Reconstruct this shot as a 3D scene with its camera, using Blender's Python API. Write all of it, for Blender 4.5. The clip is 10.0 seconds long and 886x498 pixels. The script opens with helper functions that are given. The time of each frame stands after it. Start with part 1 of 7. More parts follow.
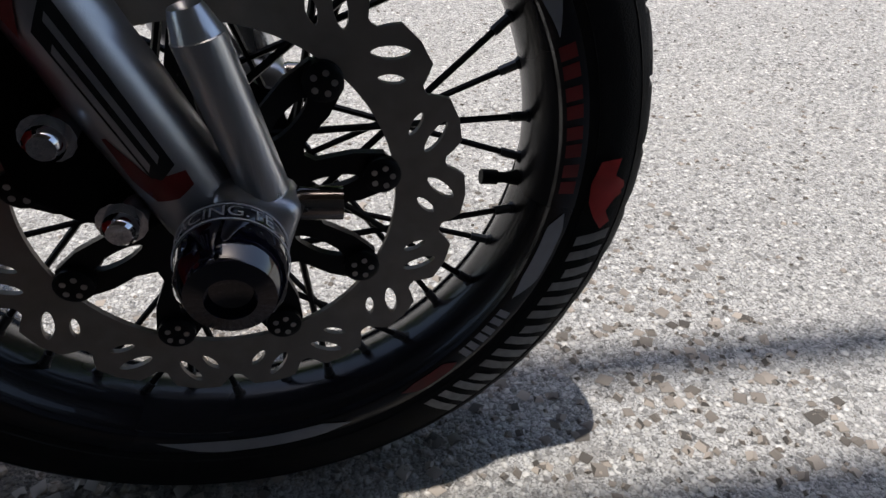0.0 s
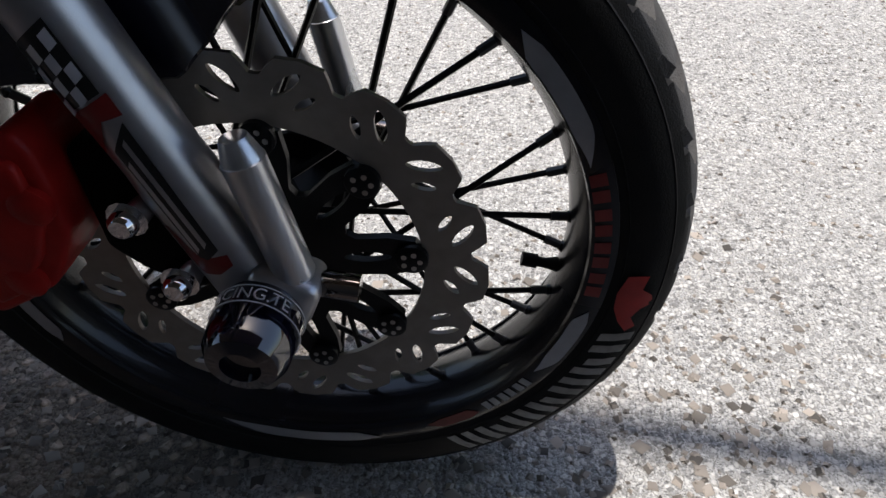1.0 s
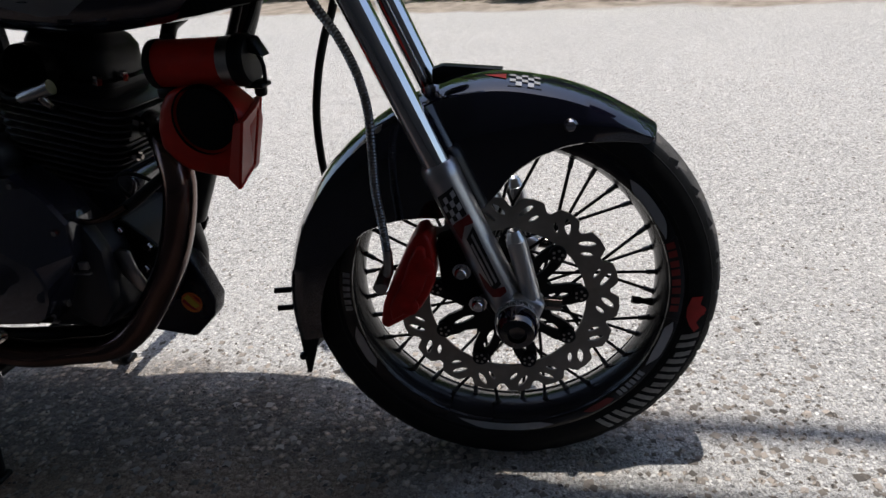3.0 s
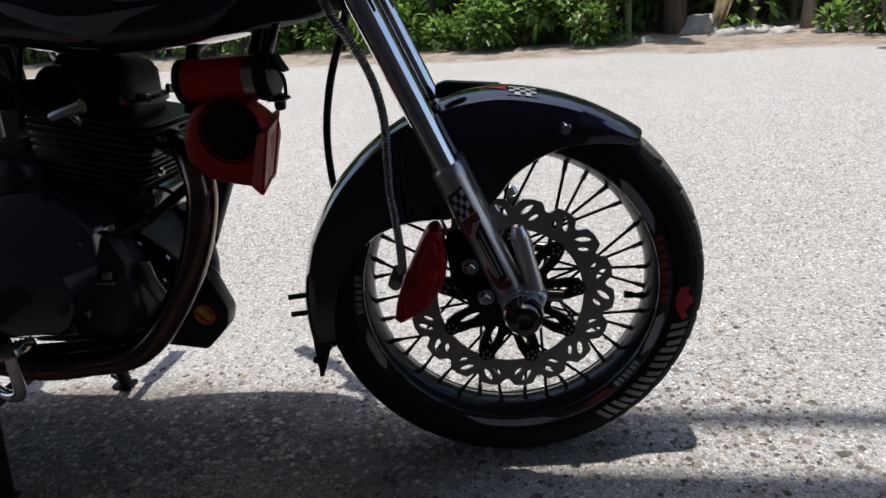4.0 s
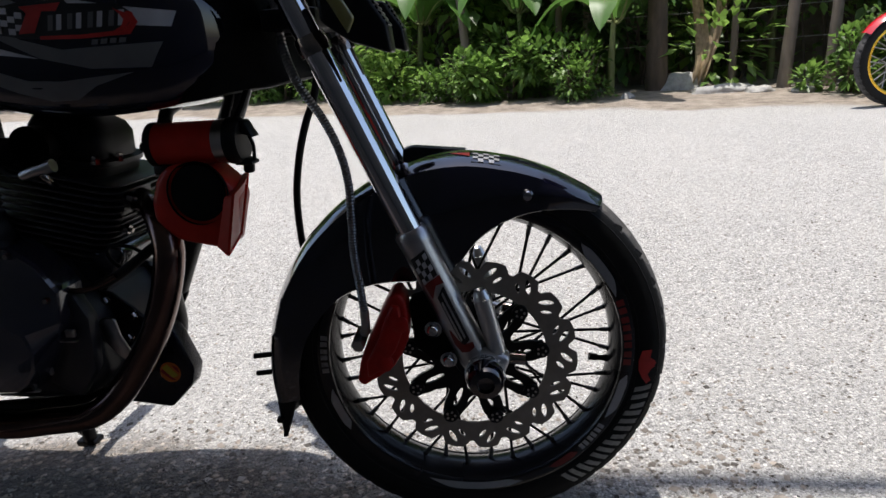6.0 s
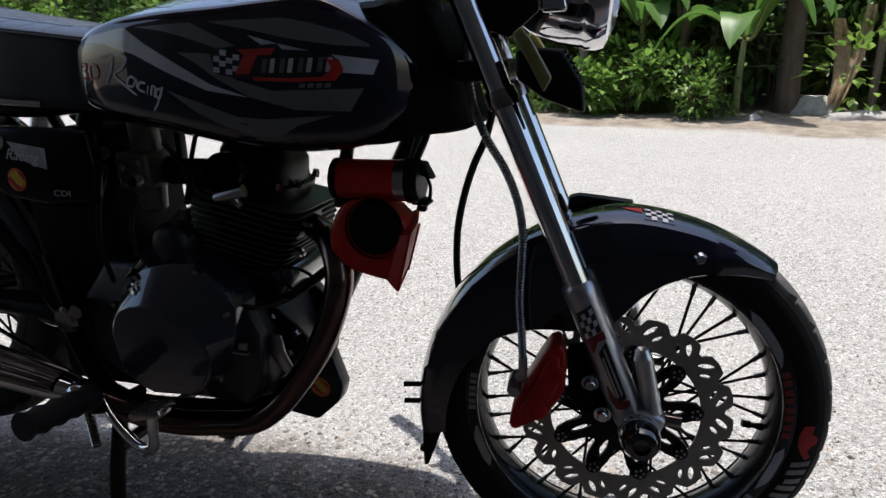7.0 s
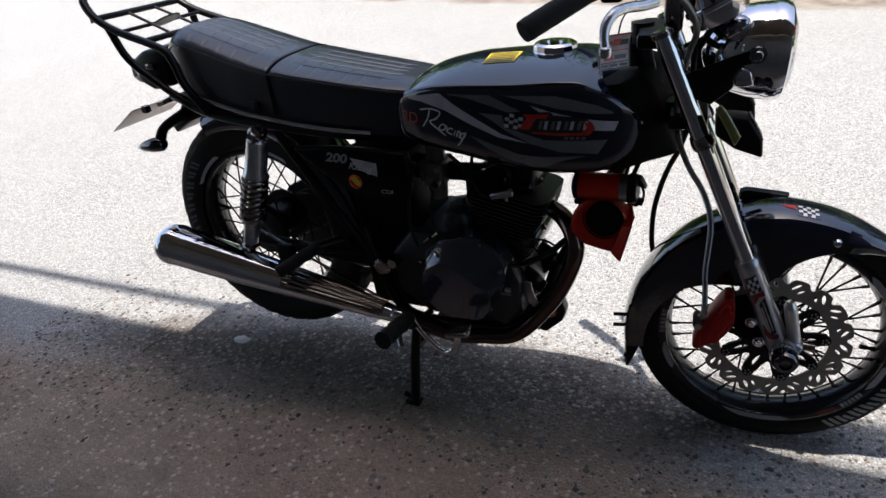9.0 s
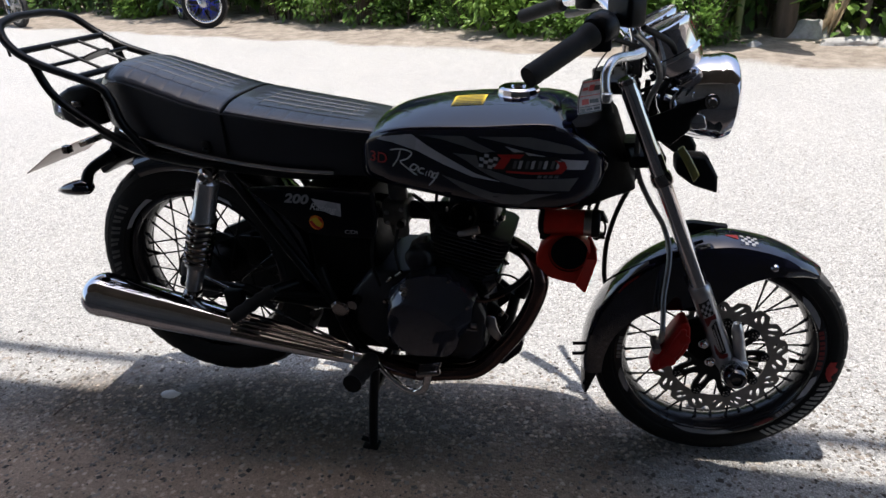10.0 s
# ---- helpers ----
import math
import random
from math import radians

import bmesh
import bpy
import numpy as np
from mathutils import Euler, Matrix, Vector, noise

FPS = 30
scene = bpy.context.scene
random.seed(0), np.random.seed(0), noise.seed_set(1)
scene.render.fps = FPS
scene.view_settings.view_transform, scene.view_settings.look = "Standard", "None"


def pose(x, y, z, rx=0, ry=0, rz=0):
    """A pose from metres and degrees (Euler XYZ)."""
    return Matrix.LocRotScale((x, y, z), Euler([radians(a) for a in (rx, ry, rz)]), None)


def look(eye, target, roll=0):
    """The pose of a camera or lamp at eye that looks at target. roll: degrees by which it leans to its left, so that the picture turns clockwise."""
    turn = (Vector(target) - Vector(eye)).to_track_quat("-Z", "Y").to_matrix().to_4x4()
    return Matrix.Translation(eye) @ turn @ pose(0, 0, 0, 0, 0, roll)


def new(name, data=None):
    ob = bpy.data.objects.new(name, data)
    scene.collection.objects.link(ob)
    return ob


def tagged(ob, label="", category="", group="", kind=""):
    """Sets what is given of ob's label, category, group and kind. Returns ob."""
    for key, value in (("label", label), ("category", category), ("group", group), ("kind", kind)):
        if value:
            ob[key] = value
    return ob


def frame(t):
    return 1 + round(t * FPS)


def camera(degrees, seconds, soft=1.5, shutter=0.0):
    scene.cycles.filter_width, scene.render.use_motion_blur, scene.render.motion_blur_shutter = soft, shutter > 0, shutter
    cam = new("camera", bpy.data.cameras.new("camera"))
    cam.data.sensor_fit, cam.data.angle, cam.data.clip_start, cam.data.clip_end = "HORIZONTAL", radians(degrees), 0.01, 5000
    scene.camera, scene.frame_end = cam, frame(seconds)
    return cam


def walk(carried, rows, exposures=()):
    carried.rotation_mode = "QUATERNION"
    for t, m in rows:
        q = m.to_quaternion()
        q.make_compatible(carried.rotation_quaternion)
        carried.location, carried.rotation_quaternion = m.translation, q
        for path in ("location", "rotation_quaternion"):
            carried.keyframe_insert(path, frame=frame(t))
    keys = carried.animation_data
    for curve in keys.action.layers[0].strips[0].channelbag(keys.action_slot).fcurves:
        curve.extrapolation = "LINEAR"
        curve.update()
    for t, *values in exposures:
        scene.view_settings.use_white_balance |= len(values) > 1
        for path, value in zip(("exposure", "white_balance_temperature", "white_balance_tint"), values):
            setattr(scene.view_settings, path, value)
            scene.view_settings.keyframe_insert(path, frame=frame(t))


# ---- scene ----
from mathutils import geometry

cam = camera(67.28, 10.0)
PATH = [
    (0, (0.0723, -0.4030, 0.4969), (0.4000, 1.0211, -0.5541), 0.18),
    (0.5, (0.1556, -0.3336, 0.5257), (0.0888, 1.0034, -0.6777), 0.00),
    (1, (0.1618, -0.3881, 0.5955), (0.0570, 0.9789, -0.5709), 0.28),
    (1.5, (0.1307, -0.5364, 0.6662), (0.1355, 0.9574, -0.3381), -3.21),
    (2, (0.1423, -0.6452, 0.7075), (0.0665, 0.8752, -0.2530), -5.07),
    (2.5, (0.1470, -0.7488, 0.7597), (-0.0274, 0.8058, -0.1307), -5.15),
    (3, (0.0424, -0.8486, 0.7456), (-0.1751, 0.7696, -0.0120), -5.04),
    (3.2, (-0.0094, -0.9115, 0.7375), (-0.2064, 0.7281, 0.0211), -6.92),
    (4.5, (-0.0030, -0.9421, 0.7037), (-0.1018, 0.7497, 0.0967), -4.59),
    (5, (0.0106, -0.9301, 0.7249), (-0.0878, 0.7739, 0.1536), -4.62),
    (6.3, (0.0297, -0.9460, 0.7374), (-0.0582, 0.7779, 0.2237), -4.26),
    (6.5, (0.0256, -0.9377, 0.7595), (-0.1421, 0.7807, 0.2501), -3.63),
    (7, (-0.0732, -0.9463, 0.8043), (-0.4003, 0.7480, 0.2924), -1.52),
    (7.5, (-0.2001, -0.9886, 0.8431), (-0.6866, 0.6573, 0.3003), -3.42),
    (8, (-0.2850, -1.0803, 0.9518), (-0.6987, 0.5483, 0.3062), -1.98),
    (8.5, (-0.2217, -1.2260, 1.1322), (-0.6505, 0.3203, 0.3166), -3.59),
    (9, (-0.1871, -1.3634, 1.1926), (-0.7844, 0.1178, 0.3625), -6.66),
    (9.5, (-0.2351, -1.4053, 1.1875), (-0.7791, 0.1242, 0.4098), -5.27),
    (10, (-0.3902, -1.4229, 1.2137), (-0.6606, 0.1843, 0.4496), -3.11),
]
EXPOSURE = [(t, stops, 6760, 12.0) for t, stops in ((0.0, 0.46), (0.5, 0.69), (1.0, 0.67), (2.0, 0.53), (3.2, 0.49), (5.0, 0.64), (6.5, 0.63), (7.5, 0.86), (8.0, 0.98), (8.5, 1.00), (9.0, 0.90), (10.0, 0.88))]
walk(cam, [(t, look(eye, target, roll)) for t, eye, target, roll in PATH], EXPOSURE)

# ---- world, sun, exposure ----
SUN = Vector((-0.005, 0.02, 1.0)).normalized()  # a tropical noon sun, almost overhead
world = bpy.data.worlds.new("sky")
scene.world = world
world.use_nodes = True
wn = world.node_tree
sky = wn.nodes.new("ShaderNodeTexSky")
sky.sky_type, sky.sun_disc = "NISHITA", False
sky.sun_elevation = math.asin(SUN.z)
sky.sun_rotation = math.atan2(SUN.x, SUN.y)
sky.air_density, sky.dust_density = 0.95, 1.8
wn.links.new(sky.outputs[0], wn.nodes["Background"].inputs[0])
wn.nodes["Background"].inputs[1].default_value = 0.15
sun = new("sun", bpy.data.lights.new("sun", "SUN"))
sun.data.energy, sun.data.angle, sun.data.color = 3.6, radians(0.53), (1.0, 0.985, 0.955)
sun.matrix_world = look(SUN * 20, (0, 0, 0))

# ---- materials ----


def node_mat(name):
    m = bpy.data.materials.new(name)
    m.use_nodes = True
    return m, m.node_tree, m.node_tree.nodes["Principled BSDF"]


def add(nt, kind, **values):
    n = nt.nodes.new(kind)
    for k, v in values.items():
        n.inputs[k].default_value = v
    return n


def surface(name, base, rough=0.5, metal=0.0, vary=0.25, scale=40.0, bump=0.0, bump_scale=300.0, coat=0.0, rough_vary=0.15, stretch=(1, 1, 1), dust=0.0):
    """A plain material: two scales of colour variation, roughness wear, fine relief, dust on faces that look up."""
    m, nt, b = node_mat(name)
    co = nt.nodes.new("ShaderNodeTexCoord")
    mp = add(nt, "ShaderNodeMapping", Scale=stretch)
    nt.links.new(co.outputs["Object"], mp.inputs[0])
    n1 = add(nt, "ShaderNodeTexNoise", Scale=scale, Detail=6.0)
    n2 = add(nt, "ShaderNodeTexNoise", Scale=scale / 9, Detail=3.0)
    for n in (n1, n2):
        nt.links.new(mp.outputs[0], n.inputs["Vector"])
    mix = nt.nodes.new("ShaderNodeMath")
    mix.operation = "MULTIPLY"
    nt.links.new(n1.outputs[0], mix.inputs[0])
    nt.links.new(n2.outputs[0], mix.inputs[1])
    ramp = nt.nodes.new("ShaderNodeValToRGB")
    e = ramp.color_ramp.elements
    e[0].position, e[1].position = 0.12, 0.42
    e[0].color = (*[c * (1 - vary) for c in base], 1)
    e[1].color = (*[min(1, c * (1 + vary)) for c in base], 1)
    nt.links.new(mix.outputs[0], ramp.inputs[0])
    colour = ramp.outputs[0]
    if dust:
        geo = nt.nodes.new("ShaderNodeNewGeometry")
        sep = nt.nodes.new("ShaderNodeSeparateXYZ")
        nt.links.new(geo.outputs["Normal"], sep.inputs[0])
        up = nt.nodes.new("ShaderNodeMapRange")
        up.inputs[1].default_value, up.inputs[2].default_value, up.inputs[4].default_value = 0.2, 1.0, dust
        nt.links.new(sep.outputs[2], up.inputs[0])
        dm = nt.nodes.new("ShaderNodeMix")
        dm.data_type = "RGBA"
        dm.inputs[7].default_value = (0.32, 0.29, 0.25, 1)
        nt.links.new(up.outputs[0], dm.inputs[0])
        nt.links.new(colour, dm.inputs[6])
        colour = dm.outputs[2]
    nt.links.new(colour, b.inputs["Base Color"])
    rr = nt.nodes.new("ShaderNodeMapRange")
    rr.inputs[1].default_value, rr.inputs[2].default_value = 0.3, 0.7
    rr.inputs[3].default_value, rr.inputs[4].default_value = max(0.02, rough * (1 - rough_vary)), min(1, rough * (1 + rough_vary))
    nt.links.new(n2.outputs[0], rr.inputs[0])
    nt.links.new(rr.outputs[0], b.inputs["Roughness"])
    b.inputs["Metallic"].default_value = metal
    b.inputs["Coat Weight"].default_value = coat
    b.inputs["Coat Roughness"].default_value = 0.03
    b.inputs["Coat IOR"].default_value = 1.8
    if bump:
        nb = add(nt, "ShaderNodeTexNoise", Scale=bump_scale, Detail=4.0)
        nt.links.new(mp.outputs[0], nb.inputs["Vector"])
        bp = add(nt, "ShaderNodeBump", Strength=bump, Distance=0.002)
        nt.links.new(nb.outputs[0], bp.inputs["Height"])
        nt.links.new(bp.outputs[0], b.inputs["Normal"])
    return m


M = {}
M["black_paint"] = surface("black_paint", (0.003, 0.0034, 0.010), 0.10, 0, 0.2, 30, coat=1.0)
M["tank_paint"] = surface("tank_paint", (0.003, 0.0038, 0.013), 0.10, 0, 0.2, 20, coat=1.0)
M["panel_black"] = surface("panel_black", (0.003, 0.003, 0.005), 0.3, 0, 0.2, 30)
M["satin_black"] = surface("satin_black", (0.005, 0.005, 0.0055), 0.36, 0, 0.3, 60, bump=0.15, bump_scale=700)
M["matt_black"] = surface("matt_black", (0.0035, 0.0035, 0.0035), 0.6, 0, 0.35, 50, bump=0.3, bump_scale=500)
M["rubber"] = surface("rubber", (0.0065, 0.0064, 0.0064), 0.58, 0, 0.35, 60, bump=0.3, bump_scale=900, dust=0.03)
M["tread"] = surface("tread", (0.055, 0.053, 0.052), 0.8, 0, 0.4, 60, bump=0.4, bump_scale=700, dust=0.07)
M["belly_black"] = surface("belly_black", (0.008, 0.008, 0.014), 0.25, 0, 0.25, 40)
M["carb_grey"] = surface("carb_grey", (0.13, 0.12, 0.11), 0.42, 0.5, 0.35, 60, bump=0.2, bump_scale=500)
M["rim_black"] = surface("rim_black", (0.007, 0.007, 0.009), 0.26, 0, 0.3, 60, bump=0.06, bump_scale=600, coat=0.15)
M["nipple"] = surface("nipple", (0.10, 0.10, 0.10), 0.4, 0.7, 0.3, 60)
M["sticker_grey"] = surface("sticker_grey", (0.30, 0.30, 0.31), 0.30, 0.2, 0.15, 60, coat=0.4)
M["engine_black"] = surface("engine_black", (0.014, 0.014, 0.018), 0.38, 0.0, 0.35, 50, bump=0.35, bump_scale=600)
M["fin_black"] = surface("fin_black", (0.022, 0.021, 0.024), 0.36, 0.1, 0.3, 50, bump=0.2, bump_scale=600)
M["cover_grey"] = surface("cover_grey", (0.012, 0.013, 0.024), 0.22, 0.1, 0.25, 40, bump=0.12, bump_scale=900, coat=0.8)
M["chrome"] = surface("chrome", (0.72, 0.72, 0.74), 0.045, 1.0, 0.06, 30, rough_vary=0.5)
M["dark_chrome"] = surface("dark_chrome", (0.30, 0.27, 0.25), 0.14, 1.0, 0.25, 25, rough_vary=0.4)
M["header_pipe"] = surface("header_pipe", (0.13, 0.085, 0.075), 0.20, 1.0, 0.35, 14, rough_vary=0.4)
M["aluminium"] = surface("aluminium", (0.62, 0.63, 0.64), 0.26, 0.9, 0.12, 60, bump=0.08, bump_scale=500, stretch=(1, 1, 0.06))
M["fork_alloy"] = surface("fork_alloy", (0.47, 0.47, 0.49), 0.34, 0.9, 0.14, 50, bump=0.06, bump_scale=900)
M["steel"] = surface("steel", (0.42, 0.41, 0.40), 0.30, 1.0, 0.2, 60, bump=0.06, bump_scale=900)
M["disc_steel"] = surface("disc_steel", (0.27, 0.24, 0.21), 0.46, 0.5, 0.15, 80, bump=0.08, bump_scale=900)
M["red_plastic"] = surface("red_plastic", (0.43, 0.016, 0.008), 0.36, 0, 0.18, 40, bump=0.05)
M["red_caliper"] = surface("red_caliper", (0.36, 0.012, 0.009), 0.40, 0, 0.25, 60, bump=0.15, bump_scale=500)
M["vinyl"] = surface("vinyl", (0.006, 0.007, 0.013), 0.38, 0, 0.25, 50, bump=0.25, bump_scale=1400, coat=0.45)
M["stitch"] = surface("stitch", (0.11, 0.11, 0.12), 0.6, 0, 0.2, 60)
M["sticker_white"] = surface("sticker_white", (0.62, 0.62, 0.63), 0.35, 0, 0.15, 60)
M["sticker_silver"] = surface("sticker_silver", (0.50, 0.50, 0.54), 0.30, 0.1, 0.12, 40, coat=0.4)
M["sticker_dark_silver"] = surface("sticker_dark_silver", (0.125, 0.125, 0.13), 0.30, 0.1, 0.12, 40, coat=0.4)
M["sticker_black"] = surface("sticker_black", (0.01, 0.01, 0.01), 0.3, 0, 0.2, 60)
M["sticker_red"] = surface("sticker_red", (0.48, 0.022, 0.018), 0.35, 0, 0.2, 60)
M["sticker_orange"] = surface("sticker_orange", (0.85, 0.20, 0.02), 0.35, 0, 0.15, 60)
M["sticker_yellow"] = surface("sticker_yellow", (0.72, 0.52, 0.04), 0.35, 0, 0.15, 60)
M["rim_red"] = surface("rim_red", (0.17, 0.010, 0.009), 0.35, 0, 0.3, 60)
M["tag_cloth"] = surface("tag_cloth", (0.50, 0.44, 0.43), 0.7, 0, 0.35, 60, bump=0.2)
M["tyre_letter"] = surface("tyre_letter", (0.33, 0.32, 0.30), 0.6, 0, 0.35, 120)
M["amber"] = surface("amber", (0.17, 0.16, 0.045), 0.12, 0, 0.2, 60, coat=0.6)
M["hose"] = surface("hose", (0.24, 0.24, 0.24), 0.34, 1.0, 0.3, 200)
M["white_paint"] = surface("white_paint", (0.78, 0.77, 0.74), 0.25, 0, 0.08, 20, coat=0.5)
M["red_paint"] = surface("red_paint", (0.50, 0.012, 0.02), 0.2, 0, 0.1, 20, coat=0.7)
M["gold"] = surface("gold", (0.75, 0.45, 0.06), 0.22, 1.0, 0.1, 30)
M["blue_spoke"] = surface("blue_spoke", (0.03, 0.05, 0.42), 0.3, 0.3, 0.15, 30)
M["plate_grey"] = surface("plate_grey", (0.42, 0.36, 0.34), 0.4, 0.2, 0.2, 30)
M["plaster"] = surface("plaster", (0.075, 0.068, 0.064), 0.8, 0, 0.3, 6, bump=0.3, bump_scale=120)
M["corrugated"] = surface("corrugated", (0.085, 0.070, 0.058), 0.6, 0.3, 0.35, 8)
M["concrete"] = surface("concrete", (0.36, 0.35, 0.33), 0.85, 0, 0.25, 30, bump=0.5, bump_scale=200)
M["concrete_white"] = surface("concrete_white", (0.72, 0.70, 0.66), 0.85, 0, 0.15, 60, bump=0.4, bump_scale=300)
M["bark"] = surface("bark", (0.085, 0.062, 0.045), 0.85, 0, 0.4, 25, bump=0.8, bump_scale=60, stretch=(1, 1, 0.25))
M["pale_bark"] = surface("pale_bark", (0.19, 0.15, 0.115), 0.85, 0, 0.35, 25, bump=0.6, bump_scale=60, stretch=(1, 1, 0.25))
M["banana_stem"] = surface("banana_stem", (0.15, 0.17, 0.06), 0.6, 0, 0.4, 20, bump=0.4, bump_scale=60, stretch=(1, 1, 0.2))
M["dry_leaf"] = surface("dry_leaf", (0.34, 0.25, 0.15), 0.8, 0, 0.4, 25, bump=0.4, bump_scale=80)
M["wire"] = surface("wire", (0.30, 0.29, 0.28), 0.5, 0.8, 0.2, 60)
M["earth"] = surface("earth", (0.16, 0.12, 0.085), 0.95, 0, 0.4, 8, bump=0.7, bump_scale=60)


M["worn_letter"] = surface("worn_letter", (0.10, 0.097, 0.093), 0.6, 0, 0.35, 120)
for k, v in (("rim_black", 0.3), ("rubber", 0.2), ("satin_black", 0.2), ("matt_black", 0.08), ("engine_black", 0.5), ("panel_black", 0.12), ("belly_black", 0.3), ("tank_paint", 0.12), ("black_paint", 0.15), ("vinyl", 0.5), ("red_plastic", 0.25), ("red_caliper", 0.2)):
    M[k].node_tree.nodes["Principled BSDF"].inputs["Specular IOR Level"].default_value = v
M["tank_paint"].node_tree.nodes["Principled BSDF"].inputs["Coat IOR"].default_value = 1.62


def glass_mat():
    m, nt, b = node_mat("clear_lens")
    b.inputs["Base Color"].default_value = (0.9, 0.9, 0.9, 1)
    b.inputs["Roughness"].default_value = 0.05
    b.inputs["Transmission Weight"].default_value = 0.9
    b.inputs["IOR"].default_value = 1.45
    return m


M["clear_lens"] = glass_mat()


def leaf_mat(name, lo, hi, translucent=0.35):
    """Leaves that differ one from another, with some light coming through."""
    m, nt, b = node_mat(name)
    geo = nt.nodes.new("ShaderNodeNewGeometry")
    ramp = nt.nodes.new("ShaderNodeValToRGB")
    ramp.color_ramp.elements[0].color, ramp.color_ramp.elements[1].color = (*lo, 1), (*hi, 1)
    nt.links.new(geo.outputs["Random Per Island"], ramp.inputs[0])
    nt.links.new(ramp.outputs[0], b.inputs["Base Color"])
    b.inputs["Roughness"].default_value = 0.42
    tr = nt.nodes.new("ShaderNodeBsdfTranslucent")
    nt.links.new(ramp.outputs[0], tr.inputs[0])
    mx = nt.nodes.new("ShaderNodeMixShader")
    mx.inputs[0].default_value = translucent
    nt.links.new(b.outputs[0], mx.inputs[1])
    nt.links.new(tr.outputs[0], mx.inputs[2])
    nt.links.new(mx.outputs[0], nt.nodes["Material Output"].inputs[0])
    return m


M["leaf"] = leaf_mat("leaf", (0.055, 0.11, 0.024), (0.22, 0.38, 0.08), 0.45)
M["leaf_dark"] = leaf_mat("leaf_dark", (0.024, 0.055, 0.015), (0.13, 0.24, 0.055), 0.4)
M["leaf_light"] = leaf_mat("leaf_light", (0.11, 0.21, 0.045), (0.30, 0.46, 0.10), 0.45)
M["banana_leaf"] = leaf_mat("banana_leaf", (0.06, 0.15, 0.03), (0.14, 0.28, 0.06), 0.45)


def ground_mat():
    """Worn asphalt with its pale stones showing; past the road's edge, sandy earth."""
    m, nt, b = node_mat("worn_asphalt_and_earth")
    L = nt.links
    co = nt.nodes.new("ShaderNodeTexCoord")
    P = co.outputs["Object"]

    def stones(scale, lo, hi, edge):
        v = nt.nodes.new("ShaderNodeTexVoronoi")
        v.inputs["Scale"].default_value = scale
        v.inputs["Randomness"].default_value = 1.0
        L.new(wob.outputs[0], v.inputs["Vector"])
        sep = nt.nodes.new("ShaderNodeSeparateColor")
        L.new(v.outputs["Color"], sep.inputs[0])
        r = nt.nodes.new("ShaderNodeValToRGB")
        e = r.color_ramp.elements
        e[0].color, e[1].color = (*lo, 1), (*hi, 1)
        e[0].position, e[1].position = 0.15, 0.95
        L.new(sep.outputs[0], r.inputs[0])
        d = nt.nodes.new("ShaderNodeMapRange")
        d.inputs[1].default_value, d.inputs[2].default_value = edge, edge * 0.55
        L.new(v.outputs["Distance"], d.inputs[0])
        return r.outputs[0], d.outputs[0], sep.outputs[1]

    wn1 = add(nt, "ShaderNodeTexNoise", Scale=60.0, Detail=2.0)
    L.new(P, wn1.inputs["Vector"])
    wob = nt.nodes.new("ShaderNodeVectorMath")
    wob.operation = "MULTIPLY_ADD"
    wob.inputs[1].default_value = (0.008, 0.008, 0.008)
    L.new(wn1.outputs["Color"], wob.inputs[0])
    L.new(P, wob.inputs[2])
    c1, d1, p1 = stones(150.0, (0.15, 0.146, 0.140), (0.76, 0.743, 0.71), 0.60)
    c2, d2, p2 = stones(78.0, (0.23, 0.224, 0.215), (0.84, 0.815, 0.775), 0.38)
    fine = add(nt, "ShaderNodeTexNoise", Scale=420.0, Detail=5.0, Roughness=0.7)
    L.new(P, fine.inputs["Vector"])
    fr = nt.nodes.new("ShaderNodeValToRGB")
    fr.color_ramp.elements[0].color, fr.color_ramp.elements[1].color = (0.10, 0.098, 0.094, 1), (0.60, 0.59, 0.57, 1)
    fr.color_ramp.elements[0].position, fr.color_ramp.elements[1].position = 0.38, 0.60
    L.new(fine.outputs[0], fr.inputs[0])

    def mix(f, a, c):
        x = nt.nodes.new("ShaderNodeMix")
        x.data_type = "RGBA"
        if isinstance(f, float):
            x.inputs[0].default_value = f
        else:
            L.new(f, x.inputs[0])
        for k, v in ((6, a), (7, c)):
            if isinstance(v, tuple):
                x.inputs[k].default_value = (*v, 1)
            else:
                L.new(v, x.inputs[k])
        return x.outputs[2]

    def math_node(op, a, c):
        x = nt.nodes.new("ShaderNodeMath")
        x.operation = op
        for k, v in ((0, a), (1, c)):
            if isinstance(v, (int, float)):
                x.inputs[k].default_value = v
            else:
                L.new(v, x.inputs[k])
        return x.outputs[0]

    small = math_node("MULTIPLY", d1, 0.75)
    big = math_node("MULTIPLY", d2, math_node("GREATER_THAN", p2, 0.66))
    matrix = mix(small, fr.outputs[0], c1)
    asphalt = mix(big, matrix, c2)
    pit_n = add(nt, "ShaderNodeTexNoise", Scale=95.0, Detail=4.0, Roughness=0.62)
    L.new(P, pit_n.inputs["Vector"])
    pit = nt.nodes.new("ShaderNodeMapRange")
    pit.inputs[1].default_value, pit.inputs[2].default_value, pit.inputs[4].default_value = 0.61, 0.69, 0.85
    L.new(pit_n.outputs[0], pit.inputs[0])
    asphalt = mix(pit.outputs[0], asphalt, (0.07, 0.068, 0.066))

    def tint(c, by):
        x = nt.nodes.new("ShaderNodeMix")
        x.data_type, x.blend_type = "RGBA", "MULTIPLY"
        x.inputs[0].default_value = 1.0
        x.inputs[7].default_value = (*by, 1)
        L.new(c, x.inputs[6])
        return x.outputs[2]

